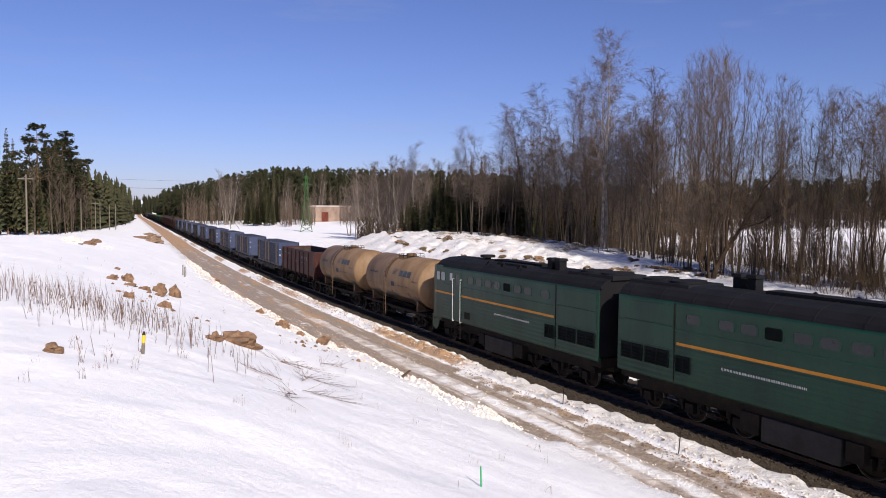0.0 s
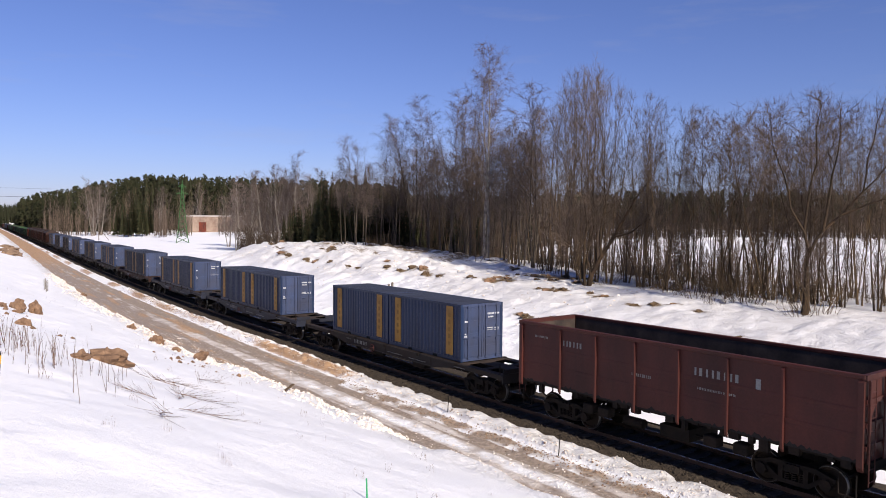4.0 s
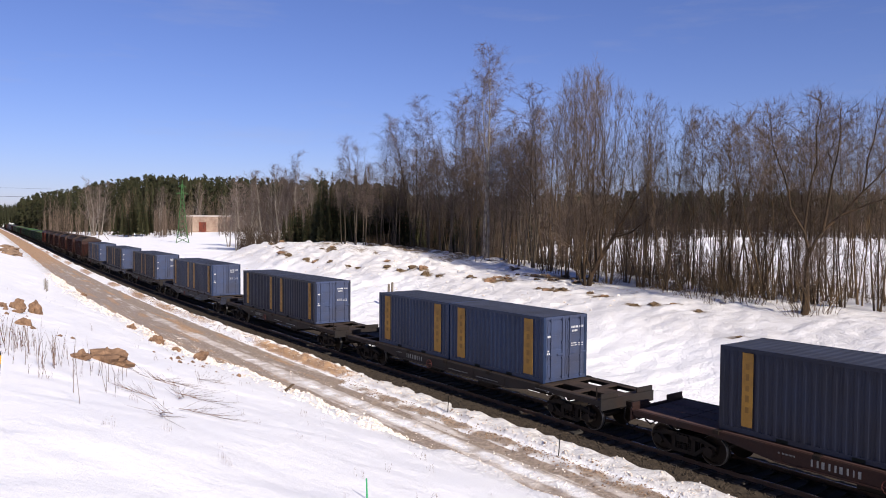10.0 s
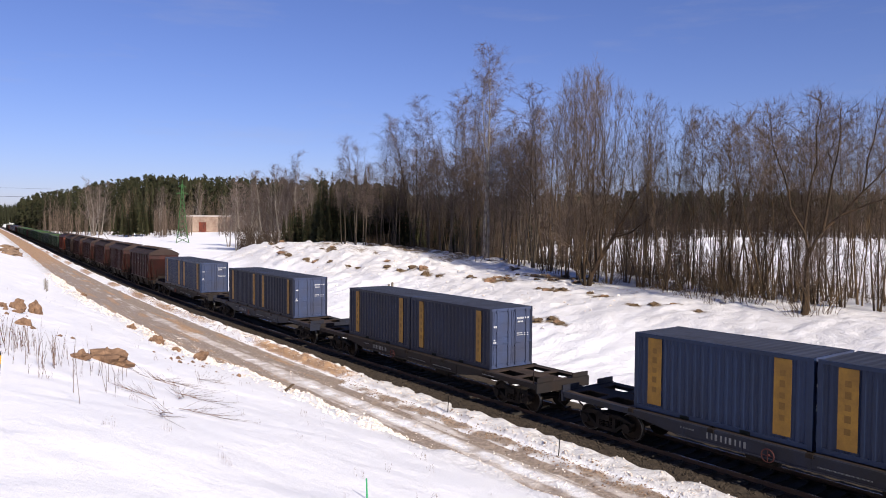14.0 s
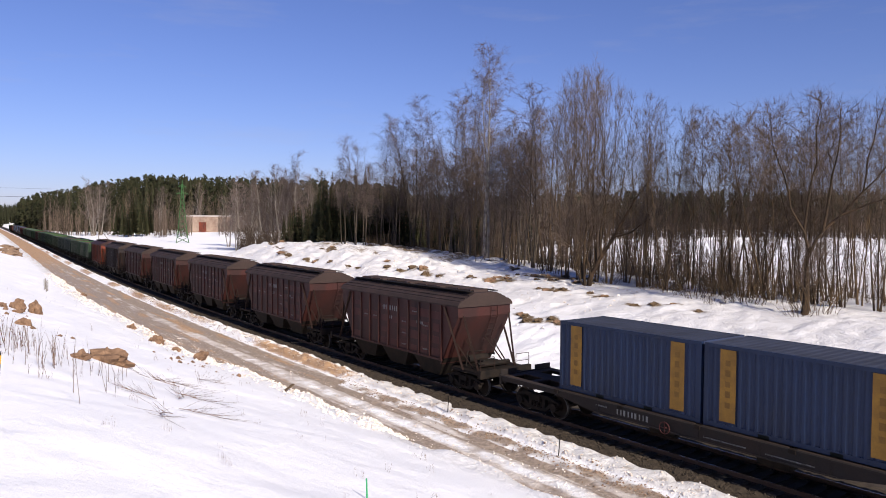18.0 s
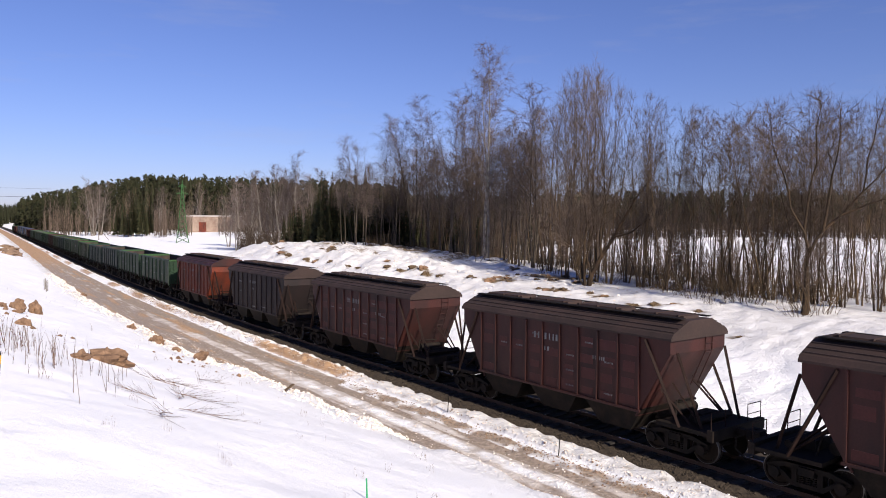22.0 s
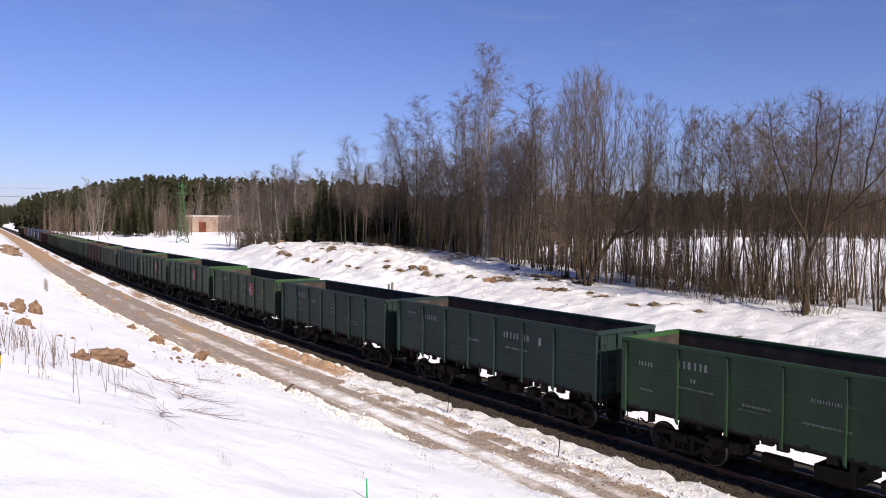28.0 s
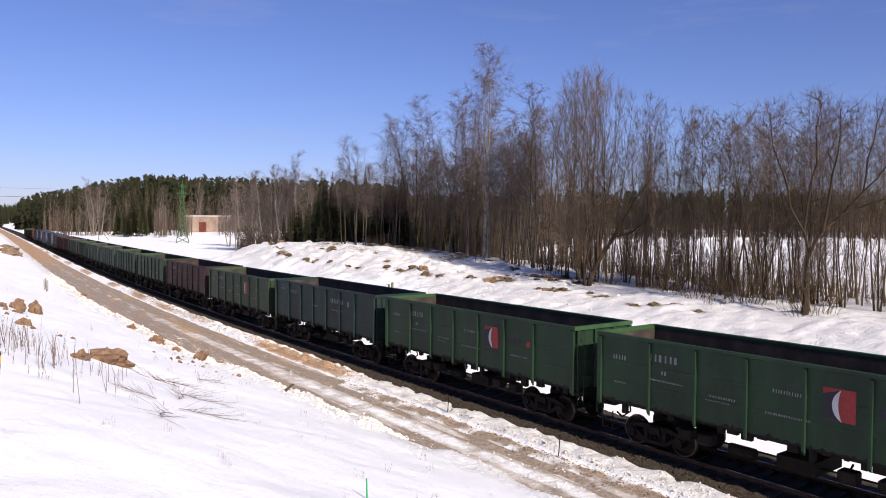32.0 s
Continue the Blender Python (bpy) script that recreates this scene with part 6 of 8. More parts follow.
KINDS = {  # stems, lean, wander, stem radius, where limbs start, limbs a stem, reach, spread
    "tall": ((4, 5), 0.12, 0.04, 0.0046, 0.24, 16, 0.19, 0.50),
    "round": ((3, 4), 0.16, 0.08, 0.0050, 0.36, 18, 0.23, 0.80),
    "birch": ((1, 2), 0.06, 0.045, 0.0050, 0.38, 32, 0.23, 0.80),
    "pale": ((2, 3), 0.16, 0.06, 0.0062, 0.20, 24, 0.26, 0.62),
    "twin": ((2, 2), 0.055, 0.03, 0.0066, 0.34, 40, 0.20, 0.85),
    "thin": ((1, 3), 0.14, 0.09, 0.0044, 0.36, 11, 0.16, 0.70),
}


def bare_tree(seed, height, kind, detail=1.0):
    """The meshes of a leafless tree: one or several stems with limbs, and the crown of twigs."""
    rng = random.Random(seed)
    wood, twigs = Soup(), Soup()
    stems, lean, wander, radius, start, count, reach, spread_ = KINDS[kind]
    stems = rng.randint(*stems)
    turn0 = rng.uniform(0, 6.283)
    for k in range(stems):
        n = 12
        stem = height * (0.93 if k == 0 else rng.uniform(0.74, 0.93))
        away = turn0 + 6.283 * k / stems + rng.uniform(-0.5, 0.5)
        tilt = lean * (rng.uniform(0.5, 1.1) if stems > 1 else rng.uniform(0, 0.8))
        w = Vector((math.cos(away) * tilt, math.sin(away) * tilt, 1)).normalized()
        p = Vector((math.cos(away), math.sin(away), 0)) * (0.25 if stems > 1 else 0) + Vector((0, 0, -0.3))
        r = height * radius * rng.uniform(0.75, 1.2)
        path = []
        for i in range(n):
            q = p + w * ((stem + 0.3) / n)
            r1 = max(0.010, r * (1 - 0.93 * ((i + 1) / n) ** 0.9))
            r0 = max(0.010, r * (1 - 0.93 * (i / n) ** 0.9)) * (1.3 if i == 0 else 1)
            wood.limb(p, q, r0, r1, 6)
            path.append((p, q, r0, r1))
            p = q
            w = (w + Vector((rng.uniform(-1, 1), rng.uniform(-1, 1), 0)) * wander + Vector((0, 0, 0.035))).normalized()
        bough(wood, twigs, path, start, count, reach * height, spread_, kind, rng, detail)
    return wood, twigs


def bough(wood, twigs, path, start, count, reach, spread_, kind, rng, detail):
    """Limbs along a stem or a thick bough given as its pieces."""
    n = len(path)
    for b in range(count):
        g = (b + rng.random()) / count
        f = start + (1 - start) * g
        i = min(n - 1, int(f * n))
        a, c, r0, r1 = path[i]
        o = a.lerp(c, min(1, f * n - i))
        axis = (c - a).normalized()
        shape = (0.50 + 0.55 * math.sin(math.pi * min(1, g * 0.85 + 0.12))) if kind in ("round", "tall", "thin") else (1.05 - 0.66 * g)
        length = reach * shape * rng.uniform(0.5, 1.15) * (1.0 if g < 0.9 else 0.6)
        d = turned(axis, spread_ * rng.uniform(0.55, 1.3), rng)
        rb = min(r1 * 0.6, 0.008 + length * 0.007)
        grow(wood, twigs, o, d, length, rb, kind, rng, detail)


def grow(wood, twigs, o, d, length, rb, kind, rng, detail):
    """One limb with its side shoots and twigs."""
    n = 4
    p = o
    hang = kind in ("birch", "twin")
    bend = {"pale": 0.10, "tall": 0.14, "birch": 0.06, "twin": 0.08, "round": 0.04, "thin": 0.06}[kind]
    crook = {"pale": 0.18, "tall": 0.12, "birch": 0.16, "twin": 0.16, "round": 0.34, "thin": 0.26}[kind]
    for i in range(n):
        q = p + d * (length / n)
        wood.limb(p, q, max(0.008, rb * (1 - i / n * 0.8)), max(0.006, rb * (1 - (i + 1) / n * 0.8)), 3)
        for k in range(3 if detail > 1.1 else 2):
            e = turned(d, rng.uniform(0.35, 0.95), rng)
            e = (e + Vector((0, 0, bend * 1.2))).normalized()
            l2 = max(0.5, length * rng.uniform(0.22, 0.46) * (1.1 - 0.4 * i / n))
            a = p.lerp(q, rng.random())
            m = a + e * l2 * 0.55
            e2 = turned(e, 0.35, rng)
            if hang:
                e2 = (e2 + Vector((0, 0, -0.45))).normalized()
            c = m + e2 * l2 * 0.45
            twigs.limb(a, m, 0.013 if hang else 0.011, 0.009, 3)
            twigs.limb(m, c, 0.009, 0.0, 3)
            for j in range(int(3.6 * detail) + 1):
                t = rng.random()
                b = a.lerp(m, t) if rng.random() < 0.4 else m.lerp(c, t)
                g = turned(e, rng.uniform(0.3, 1.1), rng)
                g = (g + Vector((0, 0, (-1.0 if hang else 0.12) * rng.random()))).normalized()
                twigs.limb(b, b + g * rng.uniform(0.4, 1.35 if hang else 1.05), 0.0115 if hang else 0.0080, 0.0, 3)
        p = q
        d = (turned(d, crook * rng.uniform(0.4, 1.2), rng) + Vector((0, 0, bend))).normalized()


def old_tree(seed, boughs):
    """A crooked old tree: thick boughs, each (points as x and height, radius at its foot), with crowns of twigs."""
    rng = random.Random(seed)
    wood, twigs = Soup(), Soup()
    for pts, r in boughs:
        y = 0.0
        knots = []
        for x, z in pts:
            knots.append(Vector((x, y, z)))
            y += rng.uniform(-0.25, 0.25)
        path = []
        total = len(knots) - 1
        for i, (a, b) in enumerate(zip(knots, knots[1:])):
            m = a.lerp(b, 0.5) + Vector((rng.uniform(-0.08, 0.08), rng.uniform(-0.08, 0.08), 0))
            for j, (u, v) in enumerate(((a, m), (m, b))):
                f0, f1 = (i + j / 2) / total, (i + j / 2 + 0.5) / total
                wood.limb(u, v, r * (1 - 0.85 * f0), r * (1 - 0.85 * f1), 7)
                path.append((u, v, r * (1 - 0.85 * f0), r * (1 - 0.85 * f1)))
        bough(wood, twigs, path, 0.35, 20, 2.6, 0.85, "round", rng, 1.0)
    return wood, twigs


TOPS = {}  # how high each built tree stands


def tree_proto(name, label, wood, twigs, bark, twig_paint, group):
    t = thing(name, label, "tree", group)
    tr = new("trunk", wood.mesh("trunk", bark))
    cr = new("crown", twigs.mesh("crown", twig_paint))
    tr.parent = cr.parent = t
    zs = sorted(p.z for p in twigs.v)
    TOPS[t.name] = zs[int(len(zs) * (0.955 if "birch" in name else 0.985))]
    return t


class Planter:
    """Plants prototypes: the first use places the prototype itself, later uses copy it."""

    def __init__(self, protos):
        self.protos, self.used = protos, set()

    def put(self, key, x, y, scale=(1, 1, 1), turn=0.0, sink=0.0, tip=0.0, tilt=0.0):
        m = pose(x, y, ground_xy(x, y) - sink, tip, tilt, 0) @ pose(0, 0, 0, 0, 0, turn) @ Matrix.Diagonal((*scale, 1))
        ob = self.protos[key]
        if key not in self.used:
            self.used.add(key)
            ob.matrix_basis = m
            return ob
        return copy_thing(ob, m)


def conifer(seed, height, pine=False, detail=1.0):
    rng = random.Random(seed)
    wood, green = Soup(), Soup()
    wood.limb(Vector((0, 0, -0.3)), Vector((0, 0, height * 0.55)), height * 0.011, height * 0.007, 6)
    wood.limb(Vector((0, 0, height * 0.55)), Vector((0, 0, height)), height * 0.007, 0.02, 5)
    if pine:
        for b in range(int(30 * detail)):
            f = 0.48 + 0.52 * rng.random()
            z = height * f
            l = height * 0.14 * (1.25 - f) * 2.0 * rng.uniform(0.6, 1.1)
            a = rng.uniform(0, 6.283)
            d = Vector((math.cos(a), math.sin(a), rng.uniform(0.1, 0.5))).normalized()
            o = Vector((0, 0, z))
            wood.limb(o, o + d * l, 0.05, 0.015, 3)
            for k in range(int(22 * detail)):
                c = o + d * l * rng.uniform(0.35, 1.05) + Vector((rng.uniform(-1, 1), rng.uniform(-1, 1), rng.uniform(-0.5, 0.8))) * 0.45
                s = rng.uniform(0.22, 0.5)
                u = Vector((rng.uniform(-1, 1), rng.uniform(-1, 1), rng.uniform(-0.6, 0.6))) * s
                v = Vector((rng.uniform(-1, 1), rng.uniform(-1, 1), rng.uniform(-0.2, 1))) * s
                green.tri(c - u, c + u * 0.8, c + v)
                green.tri(c - v * 0.6, c + u, c + v * 0.7 - u)
        return wood, green
    base = 0.10
    whorls = int(40 * detail) + 8
    for w in range(whorls):
        f = base + (1 - base) * (w + rng.uniform(-0.8, 0.8)) / whorls
        f = min(f, 0.985)
        z = height * f
        l = height * 0.165 * (1.02 - f) ** 0.95 * rng.uniform(0.7, 1.2) + 0.05
        m = 7 if f < 0.85 else 5
        a0 = rng.uniform(0, 6.283)
        for k in range(m):
            a = a0 + 6.283 * k / m + rng.uniform(-0.25, 0.25)
            d = Vector((math.cos(a), math.sin(a), 0))
            t = Vector((-math.sin(a), math.cos(a), 0))
            ll = l * rng.uniform(0.7, 1.15)
            o = Vector((0, 0, z + rng.uniform(-0.25, 0.25)))
            tip = o + d * ll + Vector((0, 0, -0.28 * ll + rng.uniform(-0.1, 0.2)))
            mid = o + d * ll * 0.5 + Vector((0, 0, -0.05 * ll))
            wd = 0.24 * ll + 0.10
            green.tri(o, mid + t * wd, tip, mid - t * wd)
            for s in (-1, 1):
                e = mid + t * wd * s
                green.tri(mid, e + Vector((0, 0, -0.35 * ll * rng.uniform(0.5, 1.0) - 0.1)), e + d * ll * 0.28)
            green.tri(mid, tip, mid + d * 0.2 * ll + Vector((0, 0, -0.38 * ll)))
    return wood, green


def woods():
    bare = "bare trees of the wood"
    protos = {}
    for i in range(4):
        protos["tall", i] = tree_proto("bare_tree", "tall leafless alder with upswept grey-brown twigs", *bare_tree(20 + i, 18.0, "tall"), M_BARK, M_TWIGGREY, bare)
        protos["round", i] = tree_proto("bare_tree", "leafless broad-crowned tree with dense brown twigs", *bare_tree(40 + i, 16.0, "round", 1.0), M_BARK, M_TWIG, bare)
    for i in range(3):
        protos["birch", i] = tree_proto("birch_tree", "leafless birch with grey-brown bark and drooping twigs", *bare_tree(60 + i, 20.0, "birch", 0.8), M_BIRCHBROWN, M_TWIGBIRCH, bare)
    for i in range(2):
        protos["pale", i] = tree_proto("birch_tree", "leafless birch with white bark across the clearing", *bare_tree(70 + i, 20.0, "pale", 1.15), M_BIRCH, M_TWIGBIRCH, bare)
    for i in range(5):
        protos["thin", i] = tree_proto("bare_sapling", "slender leafless sapling in the thicket", *bare_tree(80 + i, 13.0, "thin", 0.45), M_BARK, M_TWIG, bare)
    protos["twin", 0] = tree_proto("birch_tree", "tall twin-stemmed birch with white bark and hanging twigs", *bare_tree(97, 25.0, "twin", 1.3), M_BIRCH, M_TWIGBIRCH, bare)
    forked = old_tree(103, ((((0, -0.3), (0.10, 2.0), (0.2, 4.0)), 0.27), (((0.2, 3.9), (0.9, 5.2), (2.0, 6.3), (3.0, 7.6), (3.2, 9.6), (3.6, 11.6), (4.0, 13.0)), 0.095),
                            (((0.2, 3.9), (-0.1, 5.4), (0.1, 7.4), (0.5, 9.4), (0.4, 11.4), (0.7, 13.0)), 0.09), (((-0.05, 5.0), (-0.9, 6.6), (-1.3, 8.6), (-2.0, 10.6), (-2.2, 12.6)), 0.075),
                            (((1.9, 6.2), (3.2, 6.8), (4.6, 7.3), (5.6, 7.2)), 0.07), (((0.9, 5.2), (1.2, 7.4), (1.6, 9.8), (1.7, 12.6)), 0.09), (((3.0, 7.6), (4.1, 9.0), (4.6, 10.8)), 0.05)))
    protos["forked", 0] = tree_proto("bare_tree", "thick crooked old tree with a forked trunk", *forked, M_OLDBARK, M_TWIG, bare)
    leaning = old_tree(104, ((((0, -0.3), (0.3, 1.2), (0.9, 2.4), (2.0, 4.2), (2.9, 5.9), (3.7, 7.4), (4.9, 9.0)), 0.24), (((-0.3, -0.2), (-0.4, 2.4), (-0.2, 5.0), (-0.5, 8.0)), 0.13),
                             (((1.0, 2.6), (0.9, 4.6), (1.3, 7.0), (1.2, 9.4)), 0.12), (((2.0, 4.2), (3.4, 4.6), (4.6, 5.6), (5.2, 6.8)), 0.08), (((-0.2, -0.2), (-1.1, 1.6), (-1.6, 3.6), (-1.9, 6.0)), 0.09), (((0.2, 0.6), (-0.2, 2.6), (0.4, 5.2), (0.3, 7.4)), 0.09)))
    protos["leaning", 0] = tree_proto("bare_tree", "leaning multi-stemmed old willow at the wood's edge", *leaning, M_OLDBARK, M_TWIG, bare)
    plant = Planter(protos)
    rng = random.Random(7)

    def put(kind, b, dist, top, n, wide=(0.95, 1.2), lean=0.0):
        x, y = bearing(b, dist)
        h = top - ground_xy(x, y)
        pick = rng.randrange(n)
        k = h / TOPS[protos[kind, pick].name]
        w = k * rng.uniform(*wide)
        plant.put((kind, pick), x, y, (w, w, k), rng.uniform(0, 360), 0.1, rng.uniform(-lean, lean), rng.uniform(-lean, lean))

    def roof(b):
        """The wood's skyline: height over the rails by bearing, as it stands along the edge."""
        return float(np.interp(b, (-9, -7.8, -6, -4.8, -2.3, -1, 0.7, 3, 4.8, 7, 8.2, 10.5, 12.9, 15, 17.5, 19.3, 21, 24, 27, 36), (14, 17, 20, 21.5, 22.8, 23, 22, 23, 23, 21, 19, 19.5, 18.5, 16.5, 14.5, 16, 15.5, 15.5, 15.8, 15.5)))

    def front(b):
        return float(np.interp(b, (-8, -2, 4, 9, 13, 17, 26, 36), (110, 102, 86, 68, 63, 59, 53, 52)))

    # the wood's edge: bearing, distance, height of the top over the rails
    x, y = bearing(3.3, 86)
    k = (26.2 - ground_xy(x, y)) / TOPS[protos["twin", 0].name]
    plant.put(("twin", 0), x, y, (k * 1.1, k * 1.1, k), 66.0, 0.1)
    for row in ((-7.7, 112, 17.2), (-6.8, 110, 20.0), (-6.1, 109, 20.3), (-4.8, 108, 23.2), (-3.7, 106, 21.5), (-2.4, 104, 23.8), (-1.1, 101, 24.2), (-0.2, 99, 21.8), (0.7, 96, 24.0), (1.8, 97, 22.5), (6.1, 79, 22.4), (7.0, 77, 23.2), (4.9, 84, 23.5)):
        put("birch", row[0], row[1], row[2] - 0.3, 3, (1.0, 1.25))
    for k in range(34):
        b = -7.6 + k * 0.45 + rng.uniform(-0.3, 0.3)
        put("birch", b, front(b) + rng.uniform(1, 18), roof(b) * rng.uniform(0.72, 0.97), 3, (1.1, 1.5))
    for row in ((9.4, 68, 20.8), (10.6, 66, 20.9), (11.7, 65, 20.2), (12.7, 64, 19.0), (8.2, 72, 18.8), (10.2, 75, 20.4), (2.5, 92, 21.5), (15.0, 63, 16.9), (15.8, 65, 16.6), (16.6, 62, 15.7), (5.5, 82, 19.5), (18.6, 63, 15.6)):
        put("tall", *row, 4, (0.8, 1.05))
    put("birch", 19.3, 60, 15.9, 3, (0.8, 0.9))
    for row in ((20.5, 59, 15.9), (21.4, 63, 15.6), (22.3, 58, 16.0), (23.2, 62, 15.5), (24.0, 57, 15.8), (25.0, 63, 16.0), (25.7, 58, 16.3), (26.8, 57, 16.4), (27.6, 61, 16.0), (28.5, 56, 16.0), (29.5, 58, 16.2), (30.6, 55, 15.8), (31.8, 57, 16.0), (33.4, 58, 16.0), (17.8, 62, 14.2), (14.0, 66, 15.4)):
        put("round", *row, 4, (0.85, 1.15), 3.0)
    for key, b, dist, k in (("forked", 26.2, 50.3, 1.0), ("leaning", 11.2, 62.5, 1.0)):
        x, y = bearing(b, dist)
        plant.put((key, 0), x, y, (k, k, k), -b, 0.1)
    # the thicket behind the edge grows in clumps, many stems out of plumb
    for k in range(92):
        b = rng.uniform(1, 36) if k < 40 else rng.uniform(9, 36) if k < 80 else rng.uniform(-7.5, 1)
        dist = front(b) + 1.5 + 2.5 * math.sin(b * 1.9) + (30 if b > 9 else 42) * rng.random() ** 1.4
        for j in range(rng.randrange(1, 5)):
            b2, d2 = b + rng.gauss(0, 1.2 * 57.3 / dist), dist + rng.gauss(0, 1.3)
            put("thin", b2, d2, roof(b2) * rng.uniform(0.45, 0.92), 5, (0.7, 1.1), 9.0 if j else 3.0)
    # pale birches on the far side of the clearing
    for row in ((-15.6, 205, 16.0), (-15.1, 198, 18.0), (-14.4, 200, 19.5), (-13.9, 204, 17.5), (-13.4, 197, 19.0), (-12.7, 200, 18.5), (-12.0, 190, 24.0), (-11.5, 195, 19.5), (-10.9, 192, 19.0), (-14.8, 230, 18.0), (-13.0, 225, 19.0), (-11.8, 222, 20.0), (-16.2, 240, 17.0), (-10.4, 188, 19.5), (-9.7, 190, 18.5), (-8.8, 182, 17.5)):
        put("pale", *row, 2, (1.1, 1.4))
    # lone pale birches before the far spruces
    for row in ((-25.4, 400, 27.0), (-24.9, 410, 25.0), (-18.4, 420, 26.0), (-21.0, 430, 24.0)):
        put("pale", *row, 2)
    # shrubs at the wood's feet
    shrubs = {}
    for i in range(3):
        s = Soup()
        r2 = random.Random(200 + i)
        for k in range(34):
            a, q = r2.uniform(0, 6.283), r2.random() ** 0.5 * 0.9
            o = Vector((q * math.cos(a), q * math.sin(a), -0.05))
            d = Vector((math.cos(a) * 0.5 + r2.uniform(-0.4, 0.4), math.sin(a) * 0.5 + r2.uniform(-0.4, 0.4), 1)).normalized()
            l = r2.uniform(0.8, 2.6)
            m = o + d * l * 0.5
            s.limb(o, m, 0.012, 0.009)
            s.limb(m, m + turned(d, 0.2, r2) * l * 0.5, 0.009, 0)
            for j in range(4):
                b = o.lerp(m, r2.uniform(0.4, 1.0)) + d * l * r2.uniform(0, 0.3)
                s.limb(b, b + turned(d, 0.6, r2) * r2.uniform(0.3, 0.7), 0.007, 0)
        ob = new("bare_shrub", s.mesh("bare_shrub", M_BARK))
        shrubs[i] = tagged(ob, "leafless brown shrub at the edge of the wood", "shrub", "shrubs at the wood's edge")
    sp = Planter(shrubs)
    for k in range(60):
        b = rng.uniform(-6, 35)
        near = np.interp(b, (-7, 0, 4, 9, 16, 26, 36), (112, 98, 86, 65, 58, 51, 50))
        x, y = bearing(b, near + rng.uniform(-2.5, 18))
        k2 = rng.uniform(0.7, 1.5)
        sp.put(rng.randrange(3), x, y, (k2, k2, k2 * rng.uniform(0.8, 1.2)), rng.uniform(0, 360))
    for k in range(24):
        b = rng.uniform(8, 33) if k < 14 else rng.uniform(12, 21)
        near = np.interp(b, (9, 16, 26, 36), (66, 60, 53, 51))
        x, y = bearing(b, near + rng.uniform(0, 22))
        k2 = rng.uniform(0.8, 1.4)
        sp.put(rng.randrange(3), x, y, (k2, k2, k2 * rng.uniform(0.7, 1.1)), rng.uniform(0, 360))


woods()


